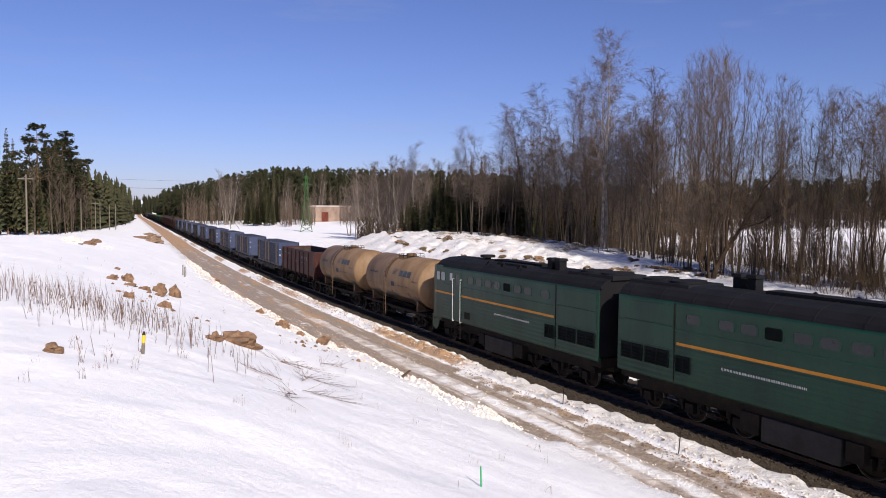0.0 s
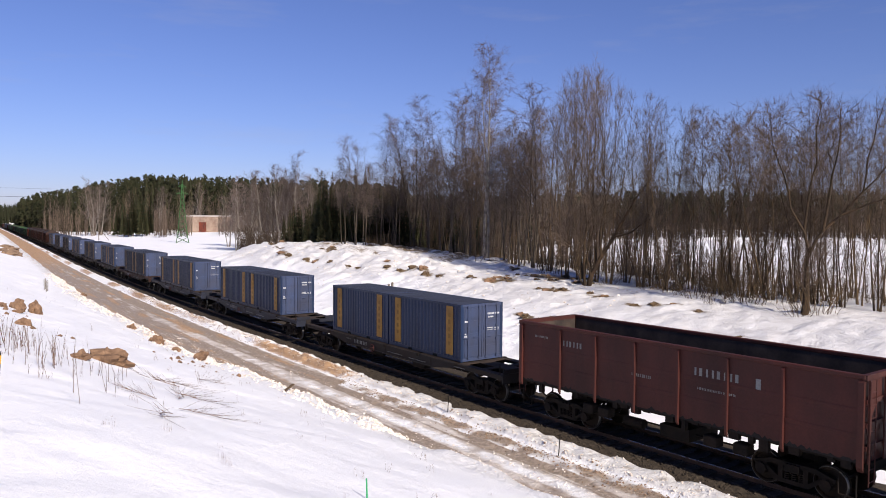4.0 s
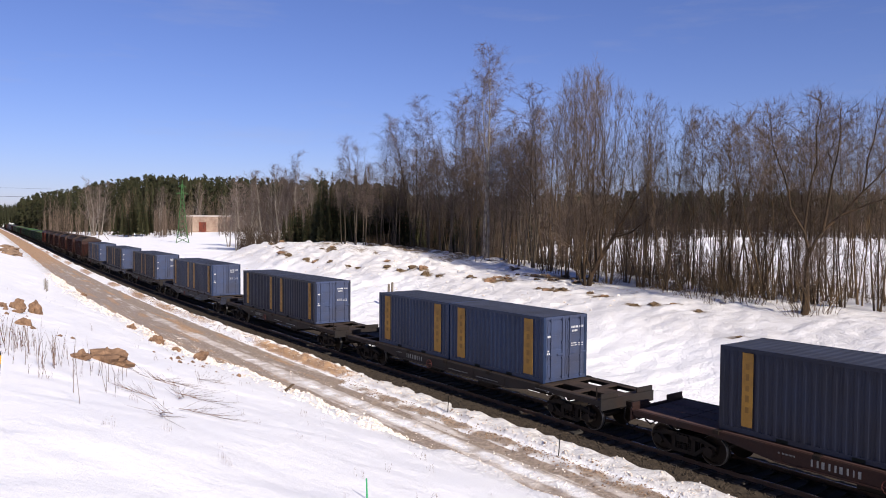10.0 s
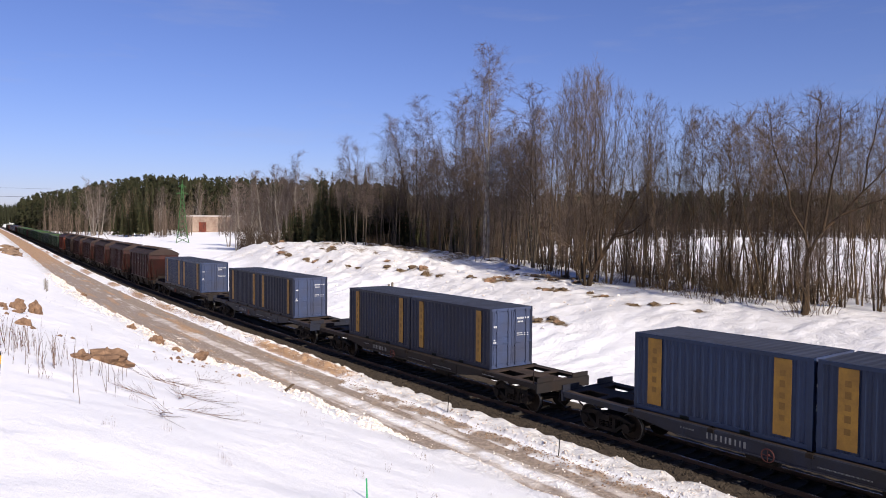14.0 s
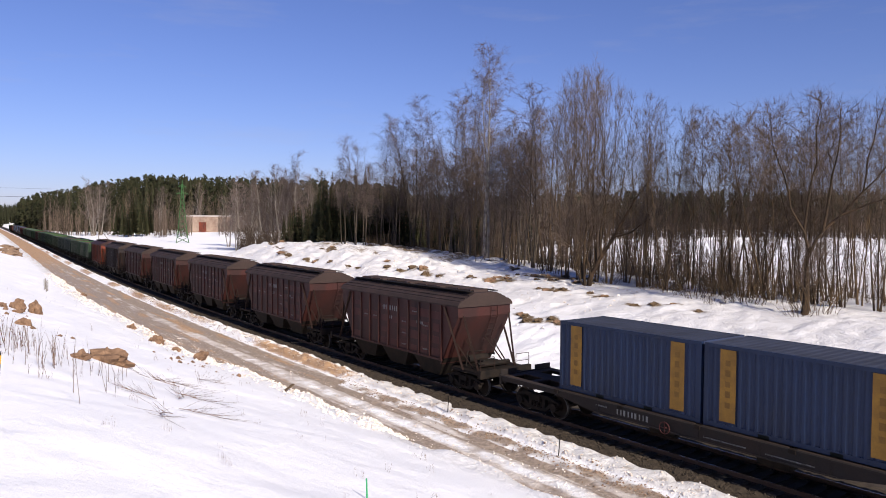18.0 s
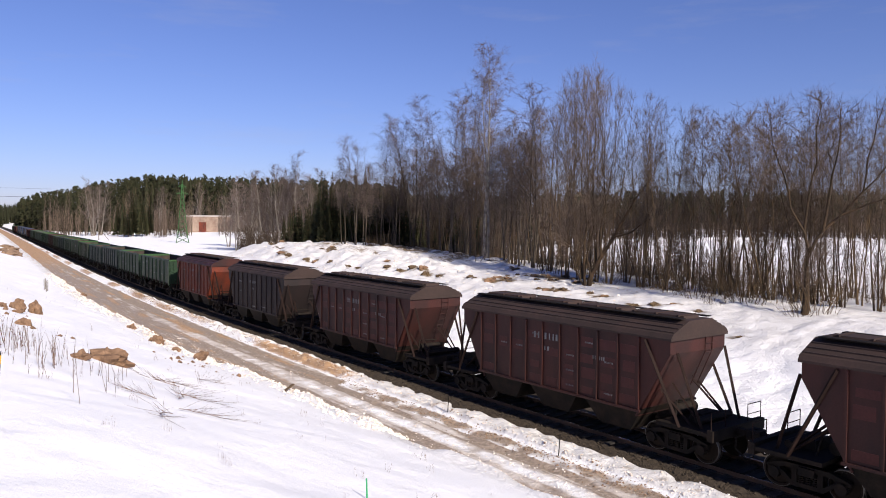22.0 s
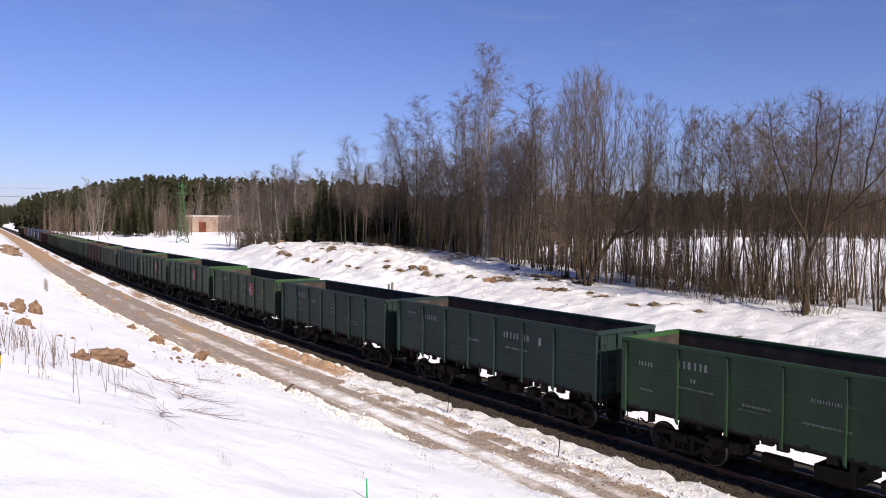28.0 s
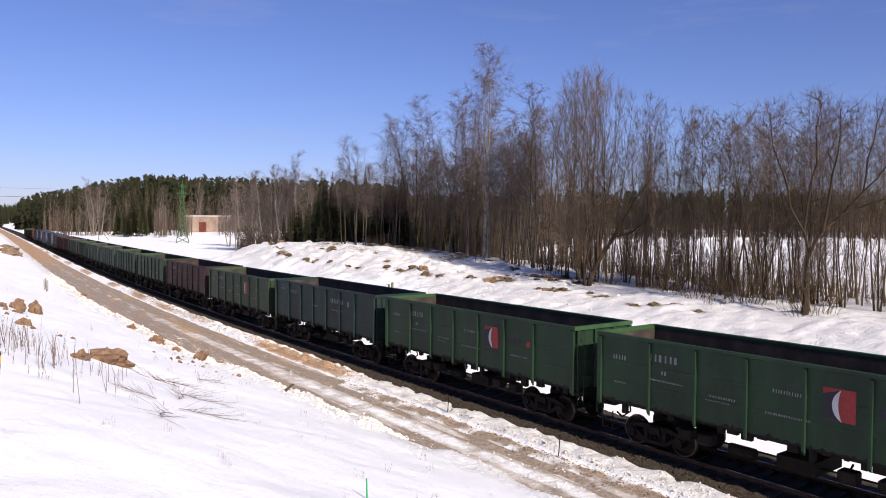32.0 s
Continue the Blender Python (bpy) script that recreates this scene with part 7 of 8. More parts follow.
def conifer_woods():
    protos = {}
    for i in range(3):
        protos["spruce", i] = tree_proto("spruce_tree", "dark green spruce at the edge of the forest", *conifer(300 + i, 20.0), M_PINEBARK, M_SPRUCE, "conifers beside the line")
        protos["pine", i] = tree_proto("pine_tree", "tall pine with a bare reddish trunk", *conifer(320 + i, 20.0, True), M_PINEBARK, M_PINE, "conifers beside the line")
    plant = Planter(protos)
    rng = random.Random(31)

    def put(kind, x, y, h):
        k = h / 20.0
        w = k * rng.uniform(0.85, 1.15)
        plant.put((kind, rng.randrange(3)), x, y, (w, w, k), rng.uniform(0, 360), 0.1)

    # the forest along the near side of the line
    for b, dist, h in ((-39.5, 132, 16.5), (-37.7, 136, 15), (-36.9, 150, 14.5), (-40.6, 128, 16), (-38.8, 150, 14.5), (-41.5, 135, 16)):
        put("spruce", *bearing(b, dist), h)
    for k in range(92):
        s = 128 + k * 2.5 + rng.uniform(-1.2, 1.2)
        x, y = line(s, -28.2 - 2.6 * rng.random() - (4 if s < 140 else 0))
        put("spruce" if rng.random() < 0.85 else "pine", float(x), float(y), rng.uniform(14.5, 19) if s < 165 else rng.uniform(17.5, 24))
    for k in range(110):
        s = 140 + 230 * rng.random() ** 1.3
        d = -29.5 - 40 * rng.random() ** 1.5 - (5 if s < 150 else 0)
        x, y = line(s, d)
        put("spruce" if rng.random() < 0.62 else "pine", float(x), float(y), rng.uniform(15, 20) if s < 180 else rng.uniform(17, 24.5))
    # the dark stand behind the mound
    for k in range(96):
        b = rng.uniform(-12.2, -1.0)
        put("spruce", *bearing(b, rng.uniform(118, 150) + (25 if b < -10 else 0)), rng.uniform(10.5, 16.5))
    for k in range(24):
        b = rng.uniform(-1.0, 7.5)
        put("spruce", *bearing(b, rng.uniform(112, 150)), rng.uniform(7, 12.5))
    # a clump in the open field
    for b, dist, h in ((-23.4, 375, 25), (-22.8, 378, 27.5), (-22.2, 372, 25), (-22.6, 384, 28), (-23.8, 380, 21), (-21.7, 380, 23), (-23.1, 371, 18), (-22.0, 369, 19)):
        put("spruce", *bearing(b, dist), h)

    # forests in the distance
    def far(name, label, spots, paint, make):
        soup = Soup()
        for x, y, h in spots:
            make(soup, Vector((x, y, ground_xy(x, y) - 0.5)), h)
        return tagged(new(name, soup.mesh(name, paint)), label, "forest", kind="stuff")

    def far_spruce(soup, o, h):
        n = 13
        turn = rng.uniform(0, 6.283)
        slim = rng.uniform(0.10, 0.15)
        for w in range(n):
            f = 0.06 + 0.92 * w / n
            l = h * slim * (1.06 - f) ** 0.85 * rng.uniform(0.75, 1.25)
            for k in range(7):
                a = turn + w * 0.8 + k * 0.898 + rng.uniform(-0.3, 0.3)
                q = l * rng.uniform(0.75, 1.2)
                d, t = Vector((math.cos(a), math.sin(a), 0)), Vector((-math.sin(a), math.cos(a), 0))
                p = o + Vector((0, 0, h * f))
                soup.tri(p + Vector((0, 0, h * 0.075)), p + d * q + t * q * 0.42, p + d * q - t * q * 0.42 + Vector((0, 0, -h * 0.03)))
        soup.limb(o + Vector((0, 0, h * 0.8)), o + Vector((0, 0, h * 1.0)), 0.22, 0.0)

    def far_pine(soup, o, h):
        soup.limb(o, o + Vector((0, 0, h * 0.95)), 0.22, 0.05)
        for k in range(85):
            f = 0.34 + 0.66 * rng.random() ** 0.8
            q = h * 0.135 * (1.12 - f) ** 0.7
            a = rng.uniform(0, 6.283)
            r = q * rng.random() ** 0.5
            c = o + Vector((math.cos(a) * r, math.sin(a) * r, h * f))
            u = Vector((rng.uniform(-1, 1), rng.uniform(-1, 1), rng.uniform(-0.5, 0.5))) * 0.95
            soup.tri(c - u, c + u, c + Vector((rng.uniform(-0.5, 0.5), rng.uniform(-0.5, 0.5), 1.15)))

    def far_bare(soup, o, h):
        soup.limb(o, o + Vector((rng.uniform(-0.1, 0.1) * h, rng.uniform(-0.1, 0.1) * h, h)), min(0.14, 0.012 * h), 0.0)
        for k in range(26):
            f = rng.uniform(0.15, 0.95)
            a = rng.uniform(0, 6.283)
            p = o + Vector((0, 0, h * f))
            soup.limb(p, p + Vector((math.cos(a) * 0.5, math.sin(a) * 0.5, 1.0)) * rng.uniform(0.12, 0.24) * h, min(0.05, 0.005 * h), 0.0)

    def band(n, b0, b1, d0, d1, h0, h1):
        out = []
        for k in range(n):
            x, y = bearing(rng.uniform(b0, b1), rng.uniform(d0, d1))
            out.append((x, y, rng.uniform(h0, h1)))
        return out

    main = []
    for k in range(980):
        b = rng.uniform(-30.0, -3)
        edge = np.interp(b, (-30.0, -27, -20, -10, -3), (640, 520, 455, 400, 330))
        dist = edge + 70 * rng.random() ** 1.5
        x, y = bearing(b, dist)
        rise = np.interp(b, (-30.0, -29.3, -28.0, -25.6, -24.0, -21.3, -8, -3), (0.022, 0.030, 0.033, 0.043, 0.052, 0.058, 0.056, 0.048))
        main.append((x, y, 7.5 + rise * dist * rng.uniform(0.72, 1.03) - ground_xy(x, y)))
    far("distant_spruces", "dark green spruce forest beyond the snowfield", main[:480], M_SPRUCE, far_spruce)
    far("distant_pines", "dark green pine forest beyond the snowfield", main[480:], M_PINE, far_pine)
    far("distant_thicket", "brown leafless thicket before the far forest", band(80, -28.6, -24.0, 400, 450, 3, 14) + band(90, -28.6, -15.5, 420, 452, 14, 24) + band(70, -21.4, -18.8, 340, 390, 4, 14) + band(90, -17.0, -14.2, 330, 390, 5, 11) + band(150, -15, -6, 200, 250, 7, 14), M_TWIG, far_bare)
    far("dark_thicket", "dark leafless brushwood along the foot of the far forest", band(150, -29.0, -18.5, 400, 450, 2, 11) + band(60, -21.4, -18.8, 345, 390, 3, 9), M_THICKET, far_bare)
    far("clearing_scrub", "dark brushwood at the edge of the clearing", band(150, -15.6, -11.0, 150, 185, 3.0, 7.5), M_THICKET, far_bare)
    far("far_treeline", "hazy forest on the horizon", band(200, -31.7, -28.5, 860, 1150, 12, 19) + [(*[float(q) for q in line(a, rng.choice((-1, 1)) * (12 + 50 * rng.random() ** 1.5))], rng.uniform(9, 16)) for a in [850 + 750 * rng.random() for k in range(260)]], M_PINE, far_spruce)

    def edge_band(n, b0, b1, deep, h0, h1):
        out = []
        for k in range(n):
            b = rng.uniform(b0, b1)
            e = np.interp(b, (-3, 2, 8, 14, 24, 42), (150, 180, 290, 400, 480, 560))
            dist = e + deep * rng.random()
            x, y = bearing(b, dist)
            out.append((x, y, (7.6 + 0.0425 * e) * rng.uniform(h0, h1)))
        return out

    far("field_edge_forest", "mixed dark forest behind the open field", edge_band(640, -3, 42, 60, 0.72, 1.05), M_PINE, far_pine)
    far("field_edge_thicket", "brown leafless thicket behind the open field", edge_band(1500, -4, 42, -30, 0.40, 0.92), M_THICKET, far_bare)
    far("wood_undergrowth", "dense shaded undergrowth deep in the wood", band(200, 0, 12, 102, 150, 5, 11), M_TWIG, far_bare)
    far("young_stems", "slender leafless young stems behind the wood's edge", band(150, 12, 24, 72, 130, 3.0, 8.0) + band(60, 24, 34, 72, 120, 3.0, 7.0), M_TWIG, far_bare)
    far("wood_scrub", "dark leafless scrub between the trunks of the wood", band(34, 11, 30, 66, 105, 2.2, 5.0) + band(24, 13, 21, 66, 78, 1.5, 3.4) + band(60, 2, 12, 80, 105, 2.0, 5.0), M_TWIG, far_bare)
    far("near_side_stems", "bare stems along the forest edge", [(*[float(q) for q in line(rng.uniform(125, 420), -26.4 - 3.5 * rng.random())], rng.uniform(5, 14)) for k in range(150)], M_TWIG, far_bare)
    far("near_side_forest", "dark conifer forest along the line", [(*[float(q) for q in line(a, -np.interp(a, (240, 320, 500, 900), (28, 21, 15, 13)) - 40 * rng.random() ** 1.8)], rng.uniform(15, 22)) for a in [240 + 700 * rng.random() ** 1.2 for k in range(520)]], M_SPRUCE, far_spruce)


conifer_woods()


# ---------------- fixtures: pylon, poles, stakes, the shed ----------------
def pylon():
    x, y = -91.7, 259.4
    p = thing("lattice_pylon", "green lattice power pylon standing in the snowfield", "pylon", "", pose(x, y, ground_xy(x, y), 0, 0, 20))
    H, w0, w1 = 22.0, 2.1, 0.30

    def half(z):
        return w0 + (w1 - w0) * min(1, z / (H * 0.8)) ** 0.75
    for sx in (-1, 1):
        for sy in (-1, 1):
            bm = bmesh.new()
            zs = np.linspace(0, H * 0.93, 9)
            for a, b in zip(zs, zs[1:]):
                tube(bm, (sx * half(a), sy * half(a), a), (sx * half(b), sy * half(b), b), 0.10, sides=4)
            part("leg", bm, M_PYLON, p)
    zs = np.linspace(0, H * 0.93, 12)
    for a, b in zip(zs, zs[1:]):
        for sx, sy, ex, ey in ((-1, -1, 1, -1), (1, -1, 1, 1), (1, 1, -1, 1), (-1, 1, -1, -1)):
            part("brace", tubes(((sx * half(a), sy * half(a), a), (ex * half(b), ey * half(b), b), 0.065), sides=4), M_PYLON, p)
            part("brace", tubes(((ex * half(a), ey * half(a), a), (sx * half(b), sy * half(b), b), 0.065), sides=4), M_PYLON, p)
    for z, l in ((17.2, 1.9), (19.6, 1.3)):
        part("cross_arm", tubes(((-l, 0, z), (l, 0, z), 0.09), ((-l, 0, z), (0, 0, z + 0.9), 0.06), ((l, 0, z), (0, 0, z + 0.9), 0.06), sides=4), M_PYLON, p)
    part("peak", tubes(((0, 0, H * 0.9), (0, 0, H), 0.10), sides=4), M_PYLON, p)
    # the wires that cross the line towards the near forest
    a = Vector((x, y, ground_xy(x, y)))
    for off, z in ((-1.7, 17.1), (0.0, 19.5), (1.7, 17.1)):
        bm = bmesh.new()
        s0 = a + Vector((off * 0.6, off, z))
        e = Vector((*bearing(-44, 215), 15.5)) + Vector((off * 0.6, off, z - 17.4))
        pts = [s0.lerp(e, t) - Vector((0, 0, 4 * 2.2 * t * (1 - t))) for t in np.linspace(0, 1, 17)]
        rings = [[bm.verts.new(q + Vector((0, 0.022 * math.cos(a * 2.094), 0.022 * math.sin(a * 2.094)))) for a in range(3)] for q in pts]
        for ra, rb in zip(rings, rings[1:]):
            for k in range(3):
                bm.faces.new((ra[k], ra[(k + 1) % 3], rb[(k + 1) % 3], rb[k]))
        tagged(part("power_wire", bm, M_FRAME), "thin overhead power wire hung from the pylon", "wire", "power wires")


pylon()


def pole(x, y, h, arm=True, lean=0.0):
    p = thing("wooden_pole", "weathered wooden telegraph pole at the forest edge", "pole", "telegraph poles", pose(x, y, ground_xy(x, y) - 0.2, lean, 0, 15))
    part("shaft", tubes(((0, 0, 0), (0, 0, h), 0.15, 0.10), sides=8), M_POLE, p)
    if arm:
        part("cross_arm", boxes((-1.1, 1.1, -0.07, 0.07, h - 0.7, h - 0.55)), M_POLE, p)
        for q in (-1.0, -0.5, 0.5, 1.0):
            part("insulator", tubes(((q, 0, h - 0.55), (q, 0, h - 0.35), 0.04), sides=6), M_GLASSDARK, p)


for b, dist, h, arm in ((-38.4, 120, 8.8, True), (-33.3, 258, 8.5, False), (-32.9, 262, 8.5, False), (-34.2, 235, 8.5, True), (-35.1, 190, 8.0, False), (-33.9, 243, 9.0, False)):
    pole(*bearing(b, dist), h, arm)
x, y = line(304, 22)
pole(float(x), float(y), 6.0, False)
bm = tubes(((0, 0, 0), (3.2, 0.4, 4.6), 0.10, 0.08), sides=6)
strut = part("leaning_strut", bm, M_POLE)
strut.matrix_basis = pose(float(x) + 0.4, float(y) - 0.2, ground_xy(float(x) + 0.4, float(y)) - 0.1, 0, 0, 200) @ pose(-3.2, 0, 0)
tagged(strut, "wooden strut leaning on a pole beside the line", "strut")


def shed():
    x, y = bearing(-17.3, 400)
    b = thing("storage_shed", "long low flat-roofed shed with peeling plaster walls and a rusty door", "shed", "", pose(x, y, ground_xy(x, y) - 0.3, 0, 0, 14))
    part("wall", boxes((-13.5, 13.5, -5, 5, 0, 8.0)), M_WALL, b)
    part("roof", boxes((-13.9, 13.9, -5.4, 5.4, 8.0, 8.7)), M_ROOFTIN, b, "pale snow-dusted roof edge")
    part("door", boxes((-6.8, -3.2, -5.08, -4.98, 0, 5.2)), M_HOPPERRED, b, "rusty red double door")


shed()


def stake(s, d, h, name, label, material, r=0.02, lean=3.0):
    bm = tubes(((0, 0, -0.2), (0, 0, h), r, r * 0.85), sides=6)
    bmesh.ops.bevel(bm, geom=[e for e in bm.edges if e.verts[0].co.z > h - 0.01 and e.verts[1].co.z > h - 0.01], offset=r * 0.3, segments=1, affect="EDGES")
    ob = part(name, bm, material)
    x, y = line(s, d)
    ob.matrix_basis = pose(float(x), float(y), ground_at(s, d), lean, lean, 0)
    return tagged(ob, label, "stake", "survey stakes")


stake(19.9, -3.0, 0.72, "survey_stake", "thin dark steel stake in the snow beside the ballast", M_FRAME)
stake(13.4, -3.2, 0.78, "survey_stake", "thin dark steel stake in the snow beside the ballast", M_FRAME)
stake(6.9, -14.75, 0.36, "green_stake", "green plastic stake in the snow", M_STAKEGREEN, 0.018, -2)
for k, q in enumerate((69.0, 69.9, 70.8, 71.8)):
    stake(q, -11.8 + 0.2 * (k % 2), 1.0, "survey_stake", "pale wooden survey stake on the snowy bank", M_POLE, 0.035, 2.0 * (k % 2))
for d, h in ((12.0, 1.9), (12.42, 1.85)):
    stake(49.4 + (d - 12) * 0.3, d, h, "fence_post", "old wooden post standing in the snow", M_POLE, 0.13, 1.5)

# yellow and black marker post on the plateau
x, y = line(11.8, -19.7)
mp = thing("marker_post", "yellow marker post with black top in the snow", "post", "", pose(float(x), float(y), ground_at(11.8, -19.7) - 0.08, 0, 4, 0))
part("shaft", tubes(((0, 0, 0), (0, 0, 0.31), 0.034, 0.034), sides=10), M_POLE, mp, "grey lower shaft")
part("yellow_band", tubes(((0, 0, 0.31), (0, 0, 0.47), 0.036, 0.036), sides=10), M_POSTYEL, mp, "yellow painted band")
part("cap", tubes(((0, 0, 0.47), (0, 0, 0.54), 0.037, 0.02), sides=10), M_POSTBLK, mp, "black cap")


# ---------------- clay lumps, brushwood, dry weeds ----------------
def lump(seed, sx, sy, sz):
    bm = bmesh.new()
    bmesh.ops.create_icosphere(bm, subdivisions=3, radius=1.0)
    o = Vector((seed * 7.3, seed * 3.1, 0))
    for v in bm.verts:
        n = noise.noise(v.co * 1.4 + o) * 0.55 + noise.noise(v.co * 3.3 + o) * 0.32 + noise.noise(v.co * 7 + o) * 0.16
        c = v.co * (1 + n)
        c = Vector((c.x * sx, c.y * sy, c.z * sz))
        c.x = round(c.x / (sx * 0.45)) * sx * 0.45 * 0.3 + c.x * 0.7
        c.y = round(c.y / (sy * 0.5)) * sy * 0.5 * 0.25 + c.y * 0.75
        v.co = c + Vector((noise.noise(v.co * 13 + o), noise.noise(v.co * 13 - o), noise.noise(v.co * 11 + o))) * sz * 0.16
    return bm


LUMPS = ((19.1, -16.2, 0.66, 0.36, 0.23), (18.2, -17.1, 0.32, 0.2, 0.12), (10.8, -21.3, 0.28, 0.17, 0.07), (40.3, -9.2, 0.45, 0.3, 0.26), (34.6, -8.4, 0.75, 0.3, 0.22), (37.8, -8.8, 0.25, 0.2, 0.14),
         (39.6, -18.8, 0.32, 0.23, 0.15), (44.7, -17.7, 0.3, 0.23, 0.17), (41.5, -17.9, 0.34, 0.3, 0.25), (36.4, -18.1, 0.38, 0.23, 0.09), (27.8, -18.7, 0.27, 0.21, 0.15), (35.8, -17.4, 0.27, 0.19, 0.1),
         (36.7, -16.6, 0.36, 0.3, 0.32), (37.4, -15.8, 0.35, 0.3, 0.32), (27.2, -17.4, 0.29, 0.23, 0.15), (50.9, -18.1, 0.23, 0.19, 0.09), (48.1, -8.9, 0.3, 0.25, 0.2), (78.5, -7.6, 0.35, 0.3, 0.2), (33.0, -17.0, 0.23, 0.23, 0.09))
for k, (s, d, sx, sy, sz) in enumerate(LUMPS):
    ob = part("clay_lump", lump(k + 1, sx * 0.9, sy, sz * 1.3), M_CLAY)
    x, y = line(s, d)
    ob.matrix_basis = pose(float(x), float(y), ground_at(s, d) + sz * 0.30, 0, 0, k * 67)
    tagged(ob, "frozen lump of brown clay lying on the snow", "clay lump", "clay lumps on the bank")
for k, (s, d, q) in enumerate(((83, -22, 1.3), (86, -20.5, 1.1), (92, -22.5, 1.4), (96, -20, 1.2), (88, -18.5, 0.9), (150, -12, 2.0), (158, -11, 2.4), (166, -12.5, 2.2), (172, -11, 1.8), (160, -14, 1.6), (196, -10, 2.0), (205, -11, 2.2))):
    ob = part("clay_mound", lump(k + 40, q * 0.8, q * 0.6, q * 0.30), M_SNOWCLOD if k in (0, 2, 4) else M_CLAY if k < 5 else M_CRUMB)
    x, y = line(s, d)
    ob.matrix_basis = pose(float(x), float(y), ground_at(s, d), 0, 0, k * 41)
    tagged(ob, "mound of dug-out clay dusted with snow", "clay mound", "clay mounds along the road")
bits = random.Random(61)
SPOTS = [(a, b, q) for a, b, q in CLODS if q < 0.6] + [(a + bits.gauss(0, q * 1.1), b + bits.gauss(0, q * 0.6), bits.uniform(0.18, 0.42)) for a, b, q in CLODS if q >= 0.6 for n in range(int(3 + q * 4))]
for k, (s, d, q) in enumerate(SPOTS):
    ob = part("earth_clod", lump(k + 70, q, q * 0.62, q * 0.42), M_TURF if k % 4 else M_CLAY)
    ob.matrix_basis = on_line(s, d, ground_at(s, d) + q * 0.02, k * 23 % 50 - 25)
    tagged(ob, "bare clod of earth and dry turf showing through the snow", "earth clod", "earth clods on the far bank")


def fallen_branch(seed, s, d, length, turn):
    rng = random.Random(seed)
    soup = Soup()
    p = Vector((0, 0, 0.02))
    w = Vector((1, 0, 0.02))
    for i in range(6):
        q = p + w * length / 6
        soup.limb(p, q, 0.009 * (1 - i / 7), 0.009 * (1 - (i + 1) / 7), 4)
        for k in range(3):
            g = (w + Vector((0, rng.choice((-1, 1)) * rng.uniform(0.3, 0.8), rng.uniform(-0.02, 0.45)))).normalized()
            l = rng.uniform(0.25, 0.7)
            a = p.lerp(q, rng.random())
            soup.limb(a, a + g * l, 0.004, 0.0025)
            soup.limb(a + g * l, a + g * l * 1.5 + Vector((0, rng.uniform(-0.1, 0.1), 0.02)), 0.003, 0)
        p = q
        w = (w + Vector((0, rng.uniform(-0.6, 0.6), rng.uniform(-0.03, 0.03)))).normalized()
    ob = new("fallen_branch", soup.mesh("fallen_branch", M_REED))
    x, y = line(s, d)
    e = 0.6
    slope = math.degrees(math.atan2(ground_at(s, d + e) - ground_at(s, d - e), 2 * e))
    ob.matrix_basis = on_line(s, d, ground_at(s, d) + 0.03) @ pose(0, 0, 0, 0, -slope, 0) @ pose(0, 0, 0, 0, 0, turn)
    tagged(ob, "dead branch with twigs lying on the snow", "branch", "fallen branches")


for k, (s, d, l, t) in enumerate(((17.9, -15.2, 1.5, 35), (16.9, -14.8, 1.2, 160), (14.6, -15.6, 1.2, -30), (13.1, -16.0, 1.1, 70), (10.6, -16.9, 1.0, 205), (11.8, -16.4, 1.1, 15), (20.0, -13.2, 0.9, 60), (12.4, -16.7, 0.9, 120))):
    fallen_branch(500 + k, s, d, l, t)
ob = part("wooden_plank", rounded(boxes((-0.55, 0.55, -0.07, 0.07, 0, 0.04)), 0.006, 1), M_BARK)
ob.matrix_basis = on_line(25.3, -7.7, ground_at(25.3, -7.7) + 0.10, 28) @ pose(0, 0, 0, 0, -16, 0)
tagged(ob, "dark weathered plank lying on the snowbank", "plank")


def weed(seed, n, spread_, h0, h1):
    rng = random.Random(seed)
    soup = Soup()
    for k in range(n):
        a, q = rng.uniform(0, 6.283), spread_ * rng.random() ** 0.5
        o = Vector((q * math.cos(a), q * math.sin(a), -0.05))
        d = Vector((rng.uniform(-0.25, 0.25), rng.uniform(-0.25, 0.25), 1)).normalized()
        l = rng.uniform(h0, h1)
        m = o + d * l * 0.6
        soup.limb(o, m, 0.0045, 0.0035)
        soup.limb(m, m + turned(d, 0.25, rng) * l * 0.4, 0.0035, 0)
        for j in range(rng.randrange(4)):
            b = o.lerp(m, rng.uniform(0.5, 1))
            soup.limb(b, b + turned(d, 0.6, rng) * rng.uniform(0.08, 0.25), 0.004, 0)
        if rng.random() < 0.3:
            t = m + d * l * 0.35
            soup.limb(t - d * 0.05, t + d * 0.06, 0.014, 0.0, 4)
    return soup


